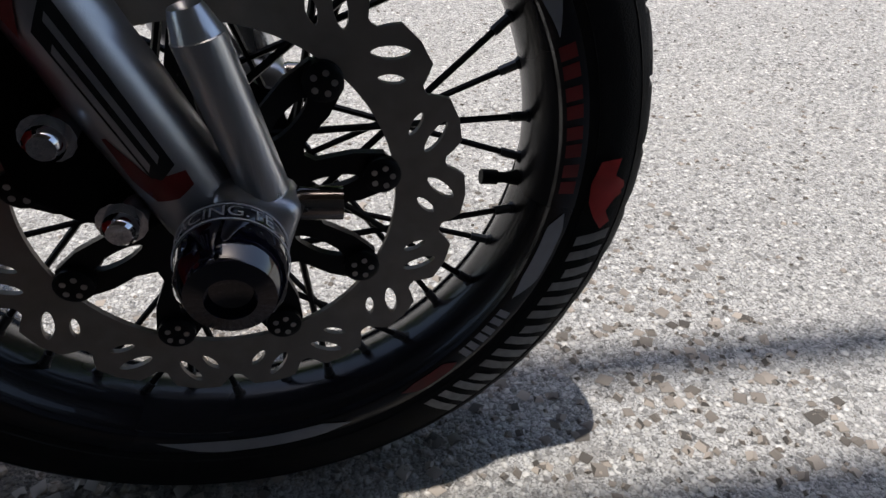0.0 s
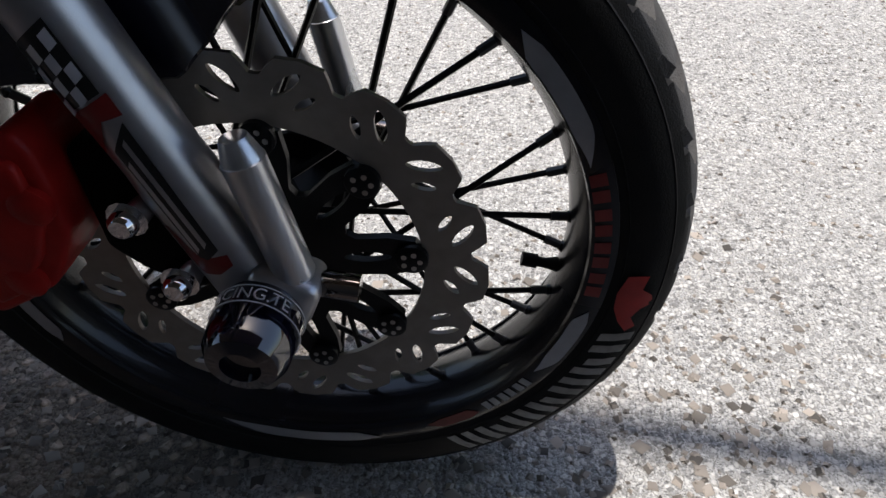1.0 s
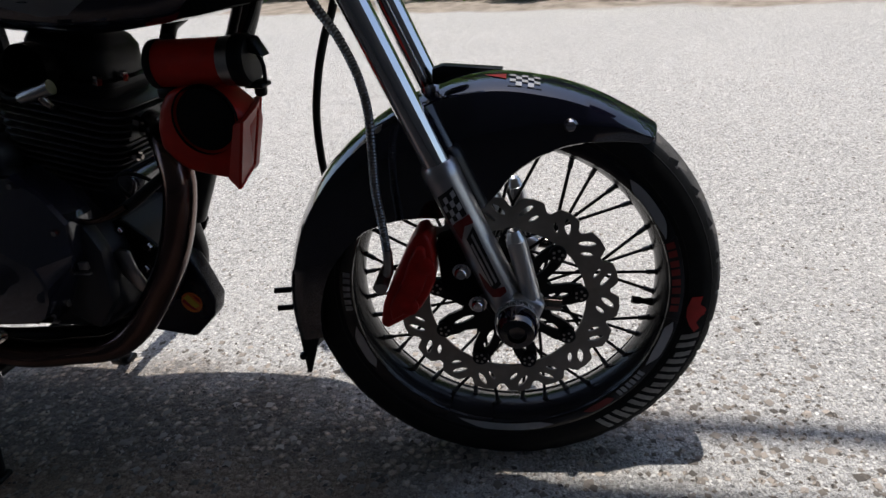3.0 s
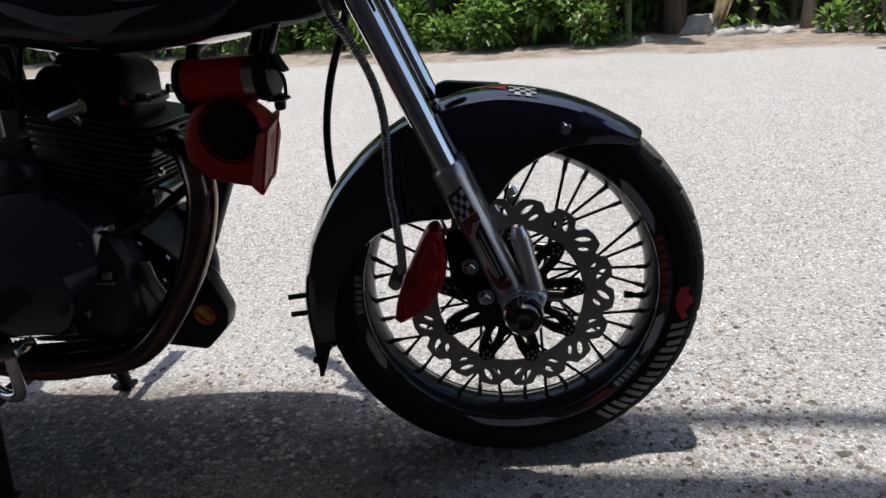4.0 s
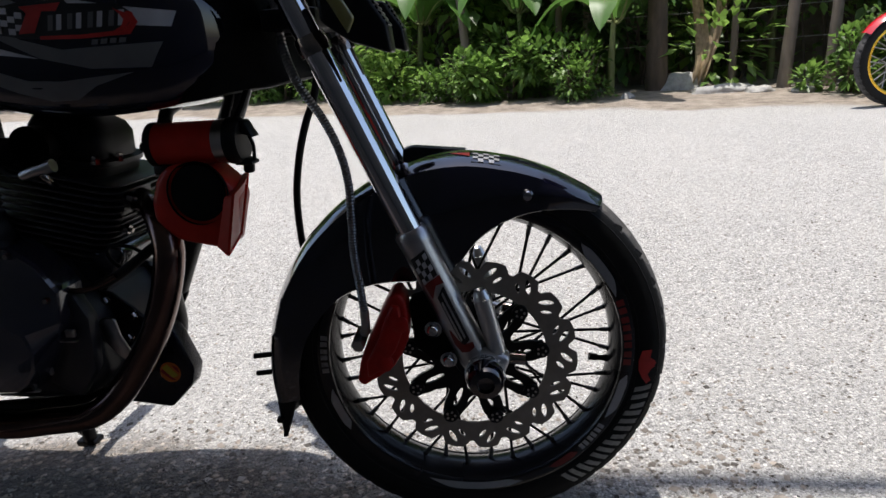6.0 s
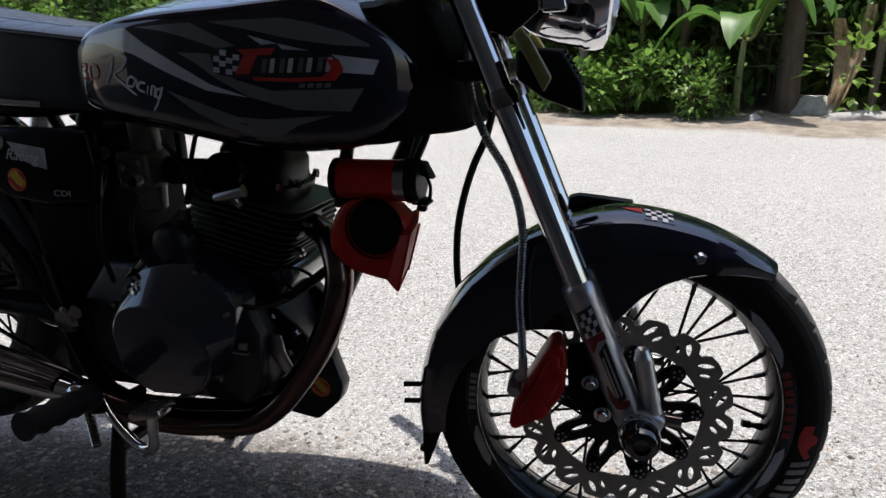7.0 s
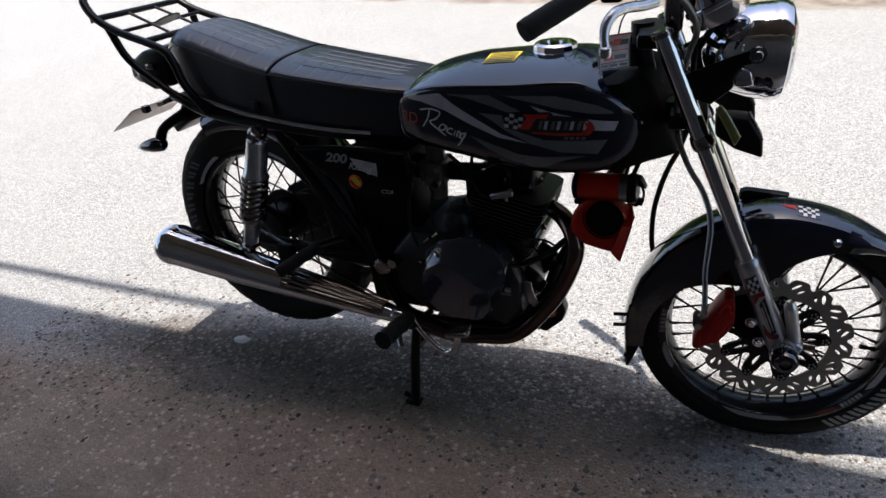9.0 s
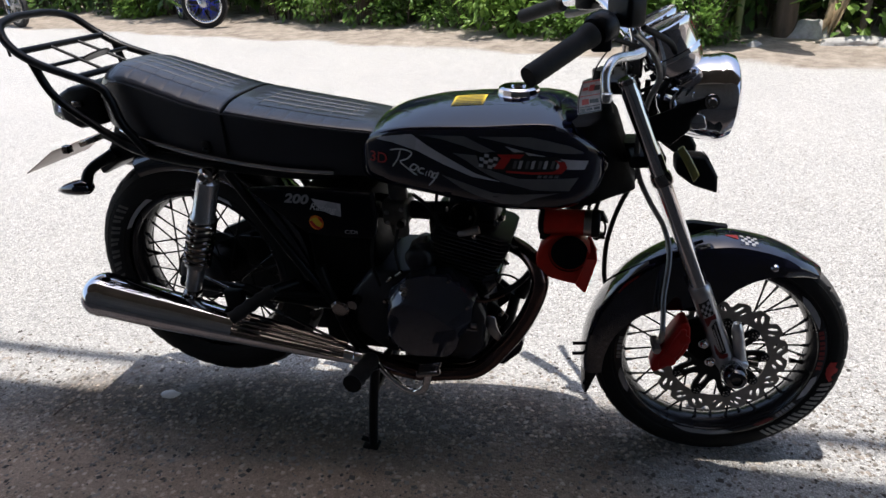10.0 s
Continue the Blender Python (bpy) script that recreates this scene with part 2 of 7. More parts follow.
    # gravel darkened for the oil stain and for the shade under the motorcycle
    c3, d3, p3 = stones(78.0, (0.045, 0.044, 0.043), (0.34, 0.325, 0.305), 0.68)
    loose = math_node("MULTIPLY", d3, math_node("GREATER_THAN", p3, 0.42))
    oily_shaded = mix(loose, tint(matrix, (0.22, 0.165, 0.120)), tint(c3, (1.30, 1.02, 0.80)))
    patch = add(nt, "ShaderNodeTexNoise", Scale=1.3, Detail=5.0)
    L.new(P, patch.inputs["Vector"])
    pr = nt.nodes.new("ShaderNodeMapRange")
    pr.inputs[1].default_value, pr.inputs[2].default_value, pr.inputs[4].default_value = 0.45, 0.75, 0.22
    L.new(patch.outputs[0], pr.inputs[0])
    asphalt = mix(pr.outputs[0], asphalt, (0.50, 0.485, 0.46))
    # earth beyond the road's edge and under the added roof
    en = add(nt, "ShaderNodeTexNoise", Scale=7.0, Detail=8.0, Roughness=0.7)
    L.new(P, en.inputs["Vector"])
    er = nt.nodes.new("ShaderNodeValToRGB")
    er.color_ramp.elements[0].color, er.color_ramp.elements[1].color = (0.14, 0.11, 0.085, 1), (0.40, 0.345, 0.285, 1)
    er.color_ramp.elements[0].position, er.color_ramp.elements[1].position = 0.3, 0.7
    L.new(en.outputs[0], er.inputs[0])
    sp = nt.nodes.new("ShaderNodeSeparateXYZ")
    L.new(P, sp.inputs[0])
    off = math_node("ADD", sp.outputs[1], math_node("MULTIPLY", sp.outputs[0], EDGE_SLOPE))
    wav = math_node("MULTIPLY", math_node("SUBTRACT", patch.outputs[0], 0.5), 0.7)
    f = nt.nodes.new("ShaderNodeMapRange")
    f.inputs[1].default_value, f.inputs[2].default_value = EDGE_Y - 0.06, EDGE_Y + 0.10
    L.new(math_node("ADD", off, wav), f.inputs[0])
    def square(v):
        return math_node("MULTIPLY", v, v)

    def ramp_to(v, a, c, top=1.0):
        x = nt.nodes.new("ShaderNodeMapRange")
        x.inputs[1].default_value, x.inputs[2].default_value, x.inputs[4].default_value = a, c, top
        L.new(v, x.inputs[0])
        return x.outputs[0]

    # dark oval: oil stain plus the motorcycle's shade, put into the colour
    lump_n = add(nt, "ShaderNodeTexNoise", Scale=3.2, Detail=6.0, Roughness=0.65)
    L.new(P, lump_n.inputs["Vector"])
    lump = math_node("MULTIPLY", math_node("SUBTRACT", lump_n.outputs[0], 0.5), 2.4)
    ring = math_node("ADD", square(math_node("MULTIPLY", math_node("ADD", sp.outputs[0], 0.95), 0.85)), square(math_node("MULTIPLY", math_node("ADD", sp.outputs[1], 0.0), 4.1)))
    stain_shade = ramp_to(math_node("ADD", ring, lump), 1.25, 0.45, 0.9)
    clay_n = add(nt, "ShaderNodeTexNoise", Scale=5.0, Detail=9.0, Roughness=0.72)
    L.new(P, clay_n.inputs["Vector"])
    cr = nt.nodes.new("ShaderNodeValToRGB")
    cr.color_ramp.elements[0].color, cr.color_ramp.elements[1].color = (0.20, 0.132, 0.090, 1), (0.54, 0.39, 0.285, 1)
    cr.color_ramp.elements[0].position, cr.color_ramp.elements[1].position = 0.32, 0.66
    L.new(clay_n.outputs[0], cr.inputs[0])
    specks = math_node("MULTIPLY", d3, math_node("GREATER_THAN", p3, 0.88))
    gravel = mix(0.5, cr.outputs[0], tint(matrix, (1.15, 0.82, 0.60)))
    clay = mix(specks, gravel, (0.70, 0.55, 0.43))
    clay_f = ramp_to(math_node("ADD", sp.outputs[1], math_node("ADD", math_node("MULTIPLY", math_node("MAXIMUM", math_node("ADD", sp.outputs[0], 0.25), 0.0), 0.6), math_node("MULTIPLY", lump, 0.10))), -0.02, -0.20, 0.92)
    near_side = mix(clay_f, mix(stain_shade, asphalt, oily_shaded), clay)
    # added darkening of ground out of view, so the tank's side reflects dark
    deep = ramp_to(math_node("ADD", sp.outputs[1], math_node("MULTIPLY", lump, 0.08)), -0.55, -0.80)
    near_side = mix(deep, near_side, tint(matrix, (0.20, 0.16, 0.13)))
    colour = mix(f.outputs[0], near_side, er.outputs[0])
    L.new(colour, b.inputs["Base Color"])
    b.inputs["Roughness"].default_value = 0.82
    h = math_node("ADD", math_node("MULTIPLY", d1, 0.55), math_node("ADD", math_node("MULTIPLY", big, 0.8), math_node("ADD", math_node("MULTIPLY", math_node("MULTIPLY", loose, stain_shade), 1.3), math_node("MULTIPLY", fine.outputs[0], 0.5))))
    h = math_node("SUBTRACT", h, math_node("MULTIPLY", pit.outputs[0], 1.2))
    bp = add(nt, "ShaderNodeBump", Strength=0.9, Distance=0.005)
    L.new(h, bp.inputs["Height"])
    L.new(bp.outputs[0], b.inputs["Normal"])
    return m


EDGE_SLOPE, EDGE_Y = 0.36, 4.80  # the road's far edge: y + slope * x = EDGE_Y
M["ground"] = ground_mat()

# ---- shape helpers ----


LAY = None
STEER = None


def finish(name, bm, material, parent=None, label="", m=None, smooth=40):
    """One mesh object out of a bmesh, under parent if there is one. LAY fits the layout of the part being built."""
    if LAY:
        bm.transform(LAY @ m if m and m is not STEER else LAY)
        m = m if m is STEER else None
    bmesh.ops.recalc_face_normals(bm, faces=bm.faces)
    me = bpy.data.meshes.new(name)
    for f in bm.faces:
        f.smooth = True
    bm.to_mesh(me)
    bm.free()
    return dress(name, me, material, parent, label, m, smooth)


def dress(name, me, material, parent=None, label="", m=None, smooth=40):
    me.set_sharp_from_angle(angle=radians(smooth))
    for k in material if isinstance(material, tuple) else (material,):
        me.materials.append(M[k])
    ob = new(name, me)
    if parent:
        ob.parent = parent
    if m:
        ob.matrix_basis = m
    if label:
        tagged(ob, label)
    return ob


def part(name, bm, material, parent, label="", m=None, smooth=40):
    return finish(name, bm, material, parent, label, m, smooth)


def smooth_path(pts, steps=6):
    """A Catmull-Rom curve through the points."""
    p = [Vector(q) for q in pts]
    if len(p) < 3:
        return p
    out = []
    q = [p[0] * 2 - p[1]] + p + [p[-1] * 2 - p[-2]]
    for i in range(1, len(q) - 2):
        a, b, c, d = q[i - 1 : i + 3]
        for k in range(steps):
            t = k / steps
            out.append(0.5 * (2 * b + (c - a) * t + (2 * a - 5 * b + 4 * c - d) * t * t + (3 * b - a - 3 * c + d) * t**3))
    out.append(p[-1])
    return out


def tube(bm, pts, r, segs=12, steps=6, caps=True, flat=1.0, ripple=0.0, mat_index=0):
    """A round bar along a path; r may be a number or a list, one for each given point."""
    path = smooth_path(pts, steps) if steps else [Vector(q) for q in pts]
    n = len(path)
    if isinstance(r, (list, tuple)):
        k = len(r) - 1
        radii = []
        for i in range(n):
            u = i / (n - 1) * k
            j = min(int(u), k - 1)
            radii.append(r[j] + (r[j + 1] - r[j]) * (u - j))
    else:
        radii = [r] * n
    rings = []
    side = None
    for i, c in enumerate(path):
        d = (path[min(i + 1, n - 1)] - path[max(i - 1, 0)]).normalized()
        if side is None:
            side = d.cross(Vector((0, 1, 0)) if abs(d.y) < 0.9 else Vector((1, 0, 0))).normalized()
        side = (side - d * side.dot(d)).normalized()
        up = d.cross(side)
        rr = radii[i] * (1 + (ripple if i % 2 else 0))
        rings.append([bm.verts.new(c + side * rr * math.cos(2 * math.pi * j / segs) + up * rr * flat * math.sin(2 * math.pi * j / segs)) for j in range(segs)])
    faces = []
    for a, b in zip(rings, rings[1:]):
        for j in range(segs):
            faces.append(bm.faces.new((a[j], a[(j + 1) % segs], b[(j + 1) % segs], b[j])))
    if caps:
        faces.append(bm.faces.new(rings[0]))
        faces.append(bm.faces.new(list(reversed(rings[-1]))))
    for f in faces:
        f.material_index = mat_index
    return bm


def lathe(bm, profile, segs=48, centre=(0, 0, 0), axis=(0, 1, 0), closed=False, mat_index=0):
    """Turns a profile of (along the axis, radius) round the axis."""
    q = Vector((0, 0, 1)).rotation_difference(Vector(axis).normalized())
    c = Vector(centre)
    rings = []
    for a, r in profile:
        if r < 1e-6:
            rings.append([bm.verts.new(c + q @ Vector((0, 0, a)))])
        else:
            rings.append([bm.verts.new(c + q @ Vector((r * math.cos(2 * math.pi * j / segs), r * math.sin(2 * math.pi * j / segs), a))) for j in range(segs)])
    pairs = list(zip(rings, rings[1:])) + ([(rings[-1], rings[0])] if closed else [])
    for a, b in pairs:
        for j in range(segs):
            k = (j + 1) % segs
            if len(a) == 1 and len(b) == 1:
                continue
            if len(a) == 1:
                f = bm.faces.new((a[0], b[k], b[j]))
            elif len(b) == 1:
                f = bm.faces.new((a[j], a[k], b[0]))
            else:
                f = bm.faces.new((a[j], a[k], b[k], b[j]))
            f.material_index = mat_index
    return bm


def box(bm, centre, size, bevel=0.004, rot=None, segs=2):
    m = Matrix.Translation(centre) @ (rot or Matrix()) @ Matrix.Diagonal((*size, 1))
    made = bmesh.ops.create_cube(bm, size=1, matrix=m)["verts"]
    if bevel:
        edges = list({e for v in made for e in v.link_edges})
        bmesh.ops.bevel(bm, geom=edges, offset=bevel, segments=segs, affect="EDGES", profile=0.5)
    return bm


def prism(bm, outline, y0, y1, bevel=0.006, segs=2):
    """An outline of (x, z) with depth from y0 to y1, edges rounded."""
    a = [bm.verts.new((x, y0, z)) for x, z in outline]
    f = bm.faces.new(a)
    ext = bmesh.ops.extrude_face_region(bm, geom=[f])
    vs = [v for v in ext["geom"] if isinstance(v, bmesh.types.BMVert)]
    bmesh.ops.translate(bm, verts=vs, vec=(0, y1 - y0, 0))
    if bevel:
        edges = list({e for v in a + vs for e in v.link_edges})
        bmesh.ops.bevel(bm, geom=edges, offset=bevel, segments=segs, affect="EDGES", profile=0.5, clamp_overlap=True)
    return bm


def loft(bm, rings, closed=True, caps=True):
    vs = [[bm.verts.new(p) for p in r] for r in rings]
    n = len(vs[0])
    for a, b in zip(vs, vs[1:]):
        for j in range(n if closed else n - 1):
            k = (j + 1) % n
            bm.faces.new((a[j], a[k], b[k], b[j]))
    if caps and closed:
        bm.faces.new(vs[0])
        bm.faces.new(list(reversed(vs[-1])))
    return bm


def plate_mesh(loops, thick, m=None):
    """A flat plate with holes: the first outline is its edge, the others are cut out. It lies in x, z and is thick along y."""
    pts, edges = [], []
    for loop in loops:
        n0 = len(pts)
        pts += [Vector(p) for p in loop]
        edges += [(n0 + i, n0 + (i + 1) % len(loop)) for i in range(len(loop))]
    out = geometry.delaunay_2d_cdt(pts, edges, [], 0, 1e-7)
    co, faces = out[0], out[2]

    def inside(p):
        hit = False
        for loop in loops:
            for (x0, z0), (x1, z1) in zip(loop, loop[1:] + loop[:1]):
                if (z0 > p.y) != (z1 > p.y) and p.x < (x1 - x0) * (p.y - z0) / (z1 - z0) + x0:
                    hit = not hit
        return hit

    bm = bmesh.new()
    vs = [bm.verts.new((p.x, -thick / 2, p.y)) for p in co]
    made = []
    for f in faces:
        c = sum((co[i] for i in f), Vector((0, 0))) / len(f)
        if inside(c):
            made.append(bm.faces.new([vs[i] for i in f]))
    bmesh.ops.delete(bm, geom=[v for v in bm.verts if not v.link_faces], context="VERTS")
    ext = bmesh.ops.extrude_face_region(bm, geom=made, use_keep_orig=True)
    bmesh.ops.translate(bm, verts=[v for v in ext["geom"] if isinstance(v, bmesh.types.BMVert)], vec=(0, thick, 0))
    bmesh.ops.recalc_face_normals(bm, faces=bm.faces)
    if m:
        bm.transform(m)
    me = bpy.data.meshes.new("plate")
    bm.to_mesh(me)
    bm.free()
    return me


def text_mesh(words, size, thick=0.0006, shear=0.0, bold=0.0):
    """Lettering in x, z, its middle at the origin."""
    cu = bpy.data.curves.new("text", "FONT")
    cu.offset = bold
    cu.body, cu.size, cu.extrude, cu.shear, cu.align_x, cu.align_y = words, size, thick / 2, shear, "CENTER", "CENTER"
    ob = bpy.data.objects.new("text", cu)
    me = bpy.data.meshes.new_from_object(ob)
    bpy.data.objects.remove(ob)
    bpy.data.curves.remove(cu)
    me.transform(Matrix.Rotation(radians(90), 4, "X"))
    return me


def inside(p, loop):
    hit = False
    for (x0, z0), (x1, z1) in zip(loop, loop[1:] + loop[:1]):
        if (z0 > p[1]) != (z1 > p[1]) and p[0] < (x1 - x0) * (p[1] - z0) / (z1 - z0) + x0:
            hit = not hit
    return hit


def decal(bm, outline, lift, cell=0.008, mat_index=0):
    """A thin sticker with an outline of (x, z) that follows the surface y = lift(x, z)."""
    edge = []
    for (x0, z0), (x1, z1) in zip(outline, outline[1:] + outline[:1]):
        n = max(1, int(math.hypot(x1 - x0, z1 - z0) / cell))
        edge += [(x0 + (x1 - x0) * i / n, z0 + (z1 - z0) * i / n) for i in range(n)]
    xs, zs = [p[0] for p in edge], [p[1] for p in edge]
    grid = []
    for i in range(int((max(xs) - min(xs)) / cell) + 1):
        for j in range(int((max(zs) - min(zs)) / cell) + 1):
            p = (min(xs) + (i + 0.5) * cell, min(zs) + (j + 0.5) * cell)
            if inside(p, edge) and min(math.hypot(p[0] - q[0], p[1] - q[1]) for q in edge) > cell * 0.45:
                grid.append(p)
    n = len(edge)
    out = geometry.delaunay_2d_cdt([Vector(p) for p in edge + grid], [(i, (i + 1) % n) for i in range(n)], [], 0, 1e-7)
    vs = [bm.verts.new((p.x, lift(p.x, p.y), p.y)) for p in out[0]]
    for f in out[2]:
        c = sum((out[0][i] for i in f), Vector((0, 0))) / len(f)
        if inside(c, edge):
            bm.faces.new([vs[i] for i in f]).material_index = mat_index
    bmesh.ops.delete(bm, geom=[v for v in bm.verts if not v.link_faces], context="VERTS")
    return bm


def interp(table, x):
    xs = [p[0] for p in table]
    return float(np.interp(x, xs, [p[1] for p in table]))


def soft(table, n=160, passes=14):
    """A table with its corners rounded."""
    xs = np.linspace(table[0][0], table[-1][0], n)
    v = np.interp(xs, [p[0] for p in table], [p[1] for p in table])
    for _ in range(passes):
        v[1:-1] = (v[:-2] + 2 * v[1:-1] + v[2:]) / 4
    return list(zip(xs.tolist(), v.tolist()))


def circle(cx, cz, r, n=24, a0=0.0):
    return [(cx + r * math.cos(a0 + 2 * math.pi * i / n), cz + r * math.sin(a0 + 2 * math.pi * i / n)) for i in range(n)]


def lens_hole(cx, cz, length, width, angle, n=14):
    c, s = math.cos(angle), math.sin(angle)
    out = []
    for i in range(n):
        t = 2 * math.pi * i / n
        u, v = length / 2 * math.cos(t), width / 2 * math.sin(t) * (0.75 + 0.25 * abs(math.sin(t)))
        out.append((cx + u * c - v * s, cz + u * s + v * c))
    return out

# ---- large structure ----
RISE = 0.045  # the road rises gently away from the parking spot


def ground_z(y):
    return RISE * max(0.0, min(y, 14.0) - 0.6)


bm = bmesh.new()
loft(bm, [[(x, y, ground_z(y)) for y in (-60, -8, -2, 0.2, 0.6, 1.2, 2.5, 4, 6, 8, 14, 60)] for x in range(-60, 61, 6)], closed=False, caps=False)
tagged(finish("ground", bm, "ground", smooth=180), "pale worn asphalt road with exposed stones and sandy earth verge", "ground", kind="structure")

# unseen roof added so that its shade covers the motorcycle's near side
bm = bmesh.new()
ROOF = [(-7.25, 0.653), (-2.168, 0.205), (0.432, -0.024), (4.832, -0.411)]  # the roof's edge in plan
n = 160
rows = []
for x, y in [(float(a), interp(ROOF, a)) for a in np.linspace(-7.25, 4.8, n)]:
    dz = 0.012 * math.sin(x * 2 * math.pi / 0.076)
    rows.append([(x, y, 4.60 + dz), (x, -3.3, 4.75 + dz), (x, -3.3, 4.754 + dz), (x, y, 4.604 + dz)])
loft(bm, rows)
tagged(finish("shade_roof", bm, "corrugated", smooth=60), "rusty corrugated metal roof, unseen, added to shade the parking spot", "roof", kind="structure")
# unseen wall added to close the near side and keep reflections dark
bm = bmesh.new()
box(bm, (-1.2, -3.2, 2.36), (12.1, 0.2, 4.72), 0.01)
tagged(finish("wall_south", bm, "plaster"), "plain dark wall, unseen, added behind the parking spot", "wall", kind="structure")
bm = bmesh.new()
tube(bm, [(-9.16, 1.080, 5.50), (-4.16, 0.586, 5.50), (-1.16, 0.290, 5.50), (1.34, 0.042, 5.50), (7.84, -0.600, 5.50)], 0.024, 8)
tagged(finish("overhead_cable", bm, "rubber"), "thick black overhead cable along the street", "cable", kind="structure")

# ---- the motorcycle ----
BODY = Matrix.Translation((-0.12, 0, 0)) @ Matrix.Rotation(radians(-6.15), 4, "Z") @ Matrix.Translation((0.12, 0, 0))
bike = tagged(new("motorcycle"), "black motorcycle with chrome exhaust and red horn on its centre stand", "motorcycle")
bike.matrix_basis = BODY
bike.empty_display_size = 0.2
STEER = BODY.inverted()  # the front end, turned a little to its left, is laid out in its own frame

LAY_FRONT = Matrix(((0.9894, 0, -0.0090, 0.0078), (0, 1, 0, 0), (-0.0145, 0, 0.9671, 0.0047), (0, 0, 0, 1)))
LAY_BODY = Matrix(((0.9955, 0, -0.0487, 0.0434), (0, 1.12, 0, 0), (-0.0020, 0, 0.9600, 0.0140), (0, 0, 0, 1)))


def fpart(name, bm, material, label="", parent=None, smooth=40):
    """A part of the front end."""
    return part(name, bm, material, parent or bike, label, None if parent else STEER, smooth)


def bpart(name, bm, material, label="", parent=None, smooth=40):
    return part(name, bm, material, parent or bike, label, None, smooth)


def tyre_mesh(R, half, rim_r, segs=288, slit=8):
    """A road tyre with slits cut into the shoulders of its tread."""
    bm = bmesh.new()
    d = R - rim_r
    prof = [(-0.90 * half, rim_r + 0.0005), (-0.96 * half, rim_r + 0.16 * d), (-half, rim_r + 0.42 * d), (-0.97 * half, rim_r + 0.62 * d), (-0.86 * half, rim_r + 0.78 * d),
            (-0.80 * half, rim_r + 0.84 * d), (-0.62 * half, rim_r + 0.915 * d), (-0.42 * half, rim_r + 0.965 * d), (-0.15 * half, R - 0.0005), (0, R)]
    prof = prof + [(-a, r) for a, r in reversed(prof[:-1])]
    rings = []
    for k in range(segs):
        t = 2 * math.pi * k / segs
        row = []
        for i, (a, r) in enumerate(prof):
            tt = t
            cut = 0.0
            if i in (5, 6, 7) and k % slit in (0, 1) or i in (11, 12, 13) and (k + 4) % slit in (0, 1):
                cut = 0.0075
            tt += 0.018 * (i - 9) * (1 if i < 9 else -1) * (1 if 5 < i < 13 else 0)
            row.append(bm.verts.new(((r - cut) * math.cos(tt), a, (r - cut) * math.sin(tt))))
        rings.append(row)
    for k in range(segs):
        A, B = rings[k], rings[(k + 1) % segs]
        for i in range(len(prof) - 1):
            f = bm.faces.new((A[i], A[i + 1], B[i + 1], B[i]))
            f.material_index = 1 if 5 <= i <= 12 else 0
    return bm, prof


def rim_mesh(r, half=0.040, inner=0.207):
    """A spoked rim: a deep well, a sloping wall and a rounded lip with a flat outer face."""
    bm = bmesh.new()
    side = [(-half + 0.004, r + 0.0025), (-half + 0.0010, r + 0.0015), (-half, r - 0.002), (-half - 0.0004, r - 0.008), (-half, r - 0.014), (-half + 0.0015, r - 0.0165), (-half + 0.0045, r - 0.0175),
            (-half + 0.0070, r - 0.0160), (-half + 0.0100, r - 0.0185), (-0.020, inner + 0.0045), (-0.012, inner + 0.0008), (-0.006, inner - 0.0004)]
    inside_ = side + [(0, inner - 0.0006)] + [(-a, q) for a, q in reversed(side)]
    outer = [(half - 0.008, r), (0.014, inner + 0.012), (-0.014, inner + 0.012), (-half + 0.008, r)]
    lathe(bm, inside_ + outer, 144, closed=True)
    return bm


def make_wheel(parent, name, m, R, half, mats, hub_r=0.036, hub_half=0.05, spokes=36, rim_r=0.235, spoke_r=0.0024, inner=0.207, first=0.0):
    """rim > tyre, hub, each spoke."""
    wheel = part(name, rim_mesh(rim_r, min(0.040, half * 0.95), inner), mats["rim"], parent, mats.get("label", ""), m, 35)
    tb, prof = tyre_mesh(R, half, rim_r)
    part("tyre", tb, ("rubber", "tread"), wheel, "black road tyre with slit tread", None, 35)
    d = R - rim_r
    for r in (rim_r + 0.14 * d, rim_r + 0.66 * d):
        y = float(np.interp(r, [p[1] for p in prof[:10]], [p[0] for p in prof[:10]]))
        gb = bmesh.new()
        lathe(gb, [(y + 0.0015, r - 0.0015), (y - 0.0008, r), (y + 0.0015, r + 0.0015)], 96)
        part("sidewall_ring", gb, "rubber", wheel)
    hb = bmesh.new()
    lathe(hb, [(-hub_half, 0.0), (-hub_half, hub_r * 0.7), (-hub_half + 0.004, hub_r + 0.010), (-hub_half + 0.010, hub_r + 0.010), (-hub_half + 0.014, hub_r * 0.75), (0, hub_r * 0.66),
               (hub_half - 0.014, hub_r * 0.75), (hub_half - 0.010, hub_r + 0.010), (hub_half - 0.004, hub_r + 0.010), (hub_half, hub_r * 0.7), (hub_half, 0.0)], 40)
    part("hub", hb, mats["hub"], wheel)
    meshes = {}
    for k in range(spokes):
        side = -1 if k % 2 else 1
        lead = 1 if (k // 2) % 2 else -1
        key = (side, lead)
        if key not in meshes:
            sb = bmesh.new()
            a1 = lead * radians(62)
            p0 = Vector(((hub_r + 0.006) * math.cos(a1), side * (hub_half - 0.007), (hub_r + 0.006) * math.sin(a1)))
            p1 = Vector((inner + 0.004, side * 0.004, 0))
            tube(sb, [p0, p1], spoke_r, 6, 0)
            u = (p0 - p1).normalized()
            tube(sb, [p1, p1 + u * 0.019], spoke_r * 1.45, 8, 0, mat_index=1)
            tube(sb, [p1 + Vector((0.001, 0, 0)), p1 + u * 0.0065], [0.0075, spoke_r * 1.6], 10, 0, mat_index=2)
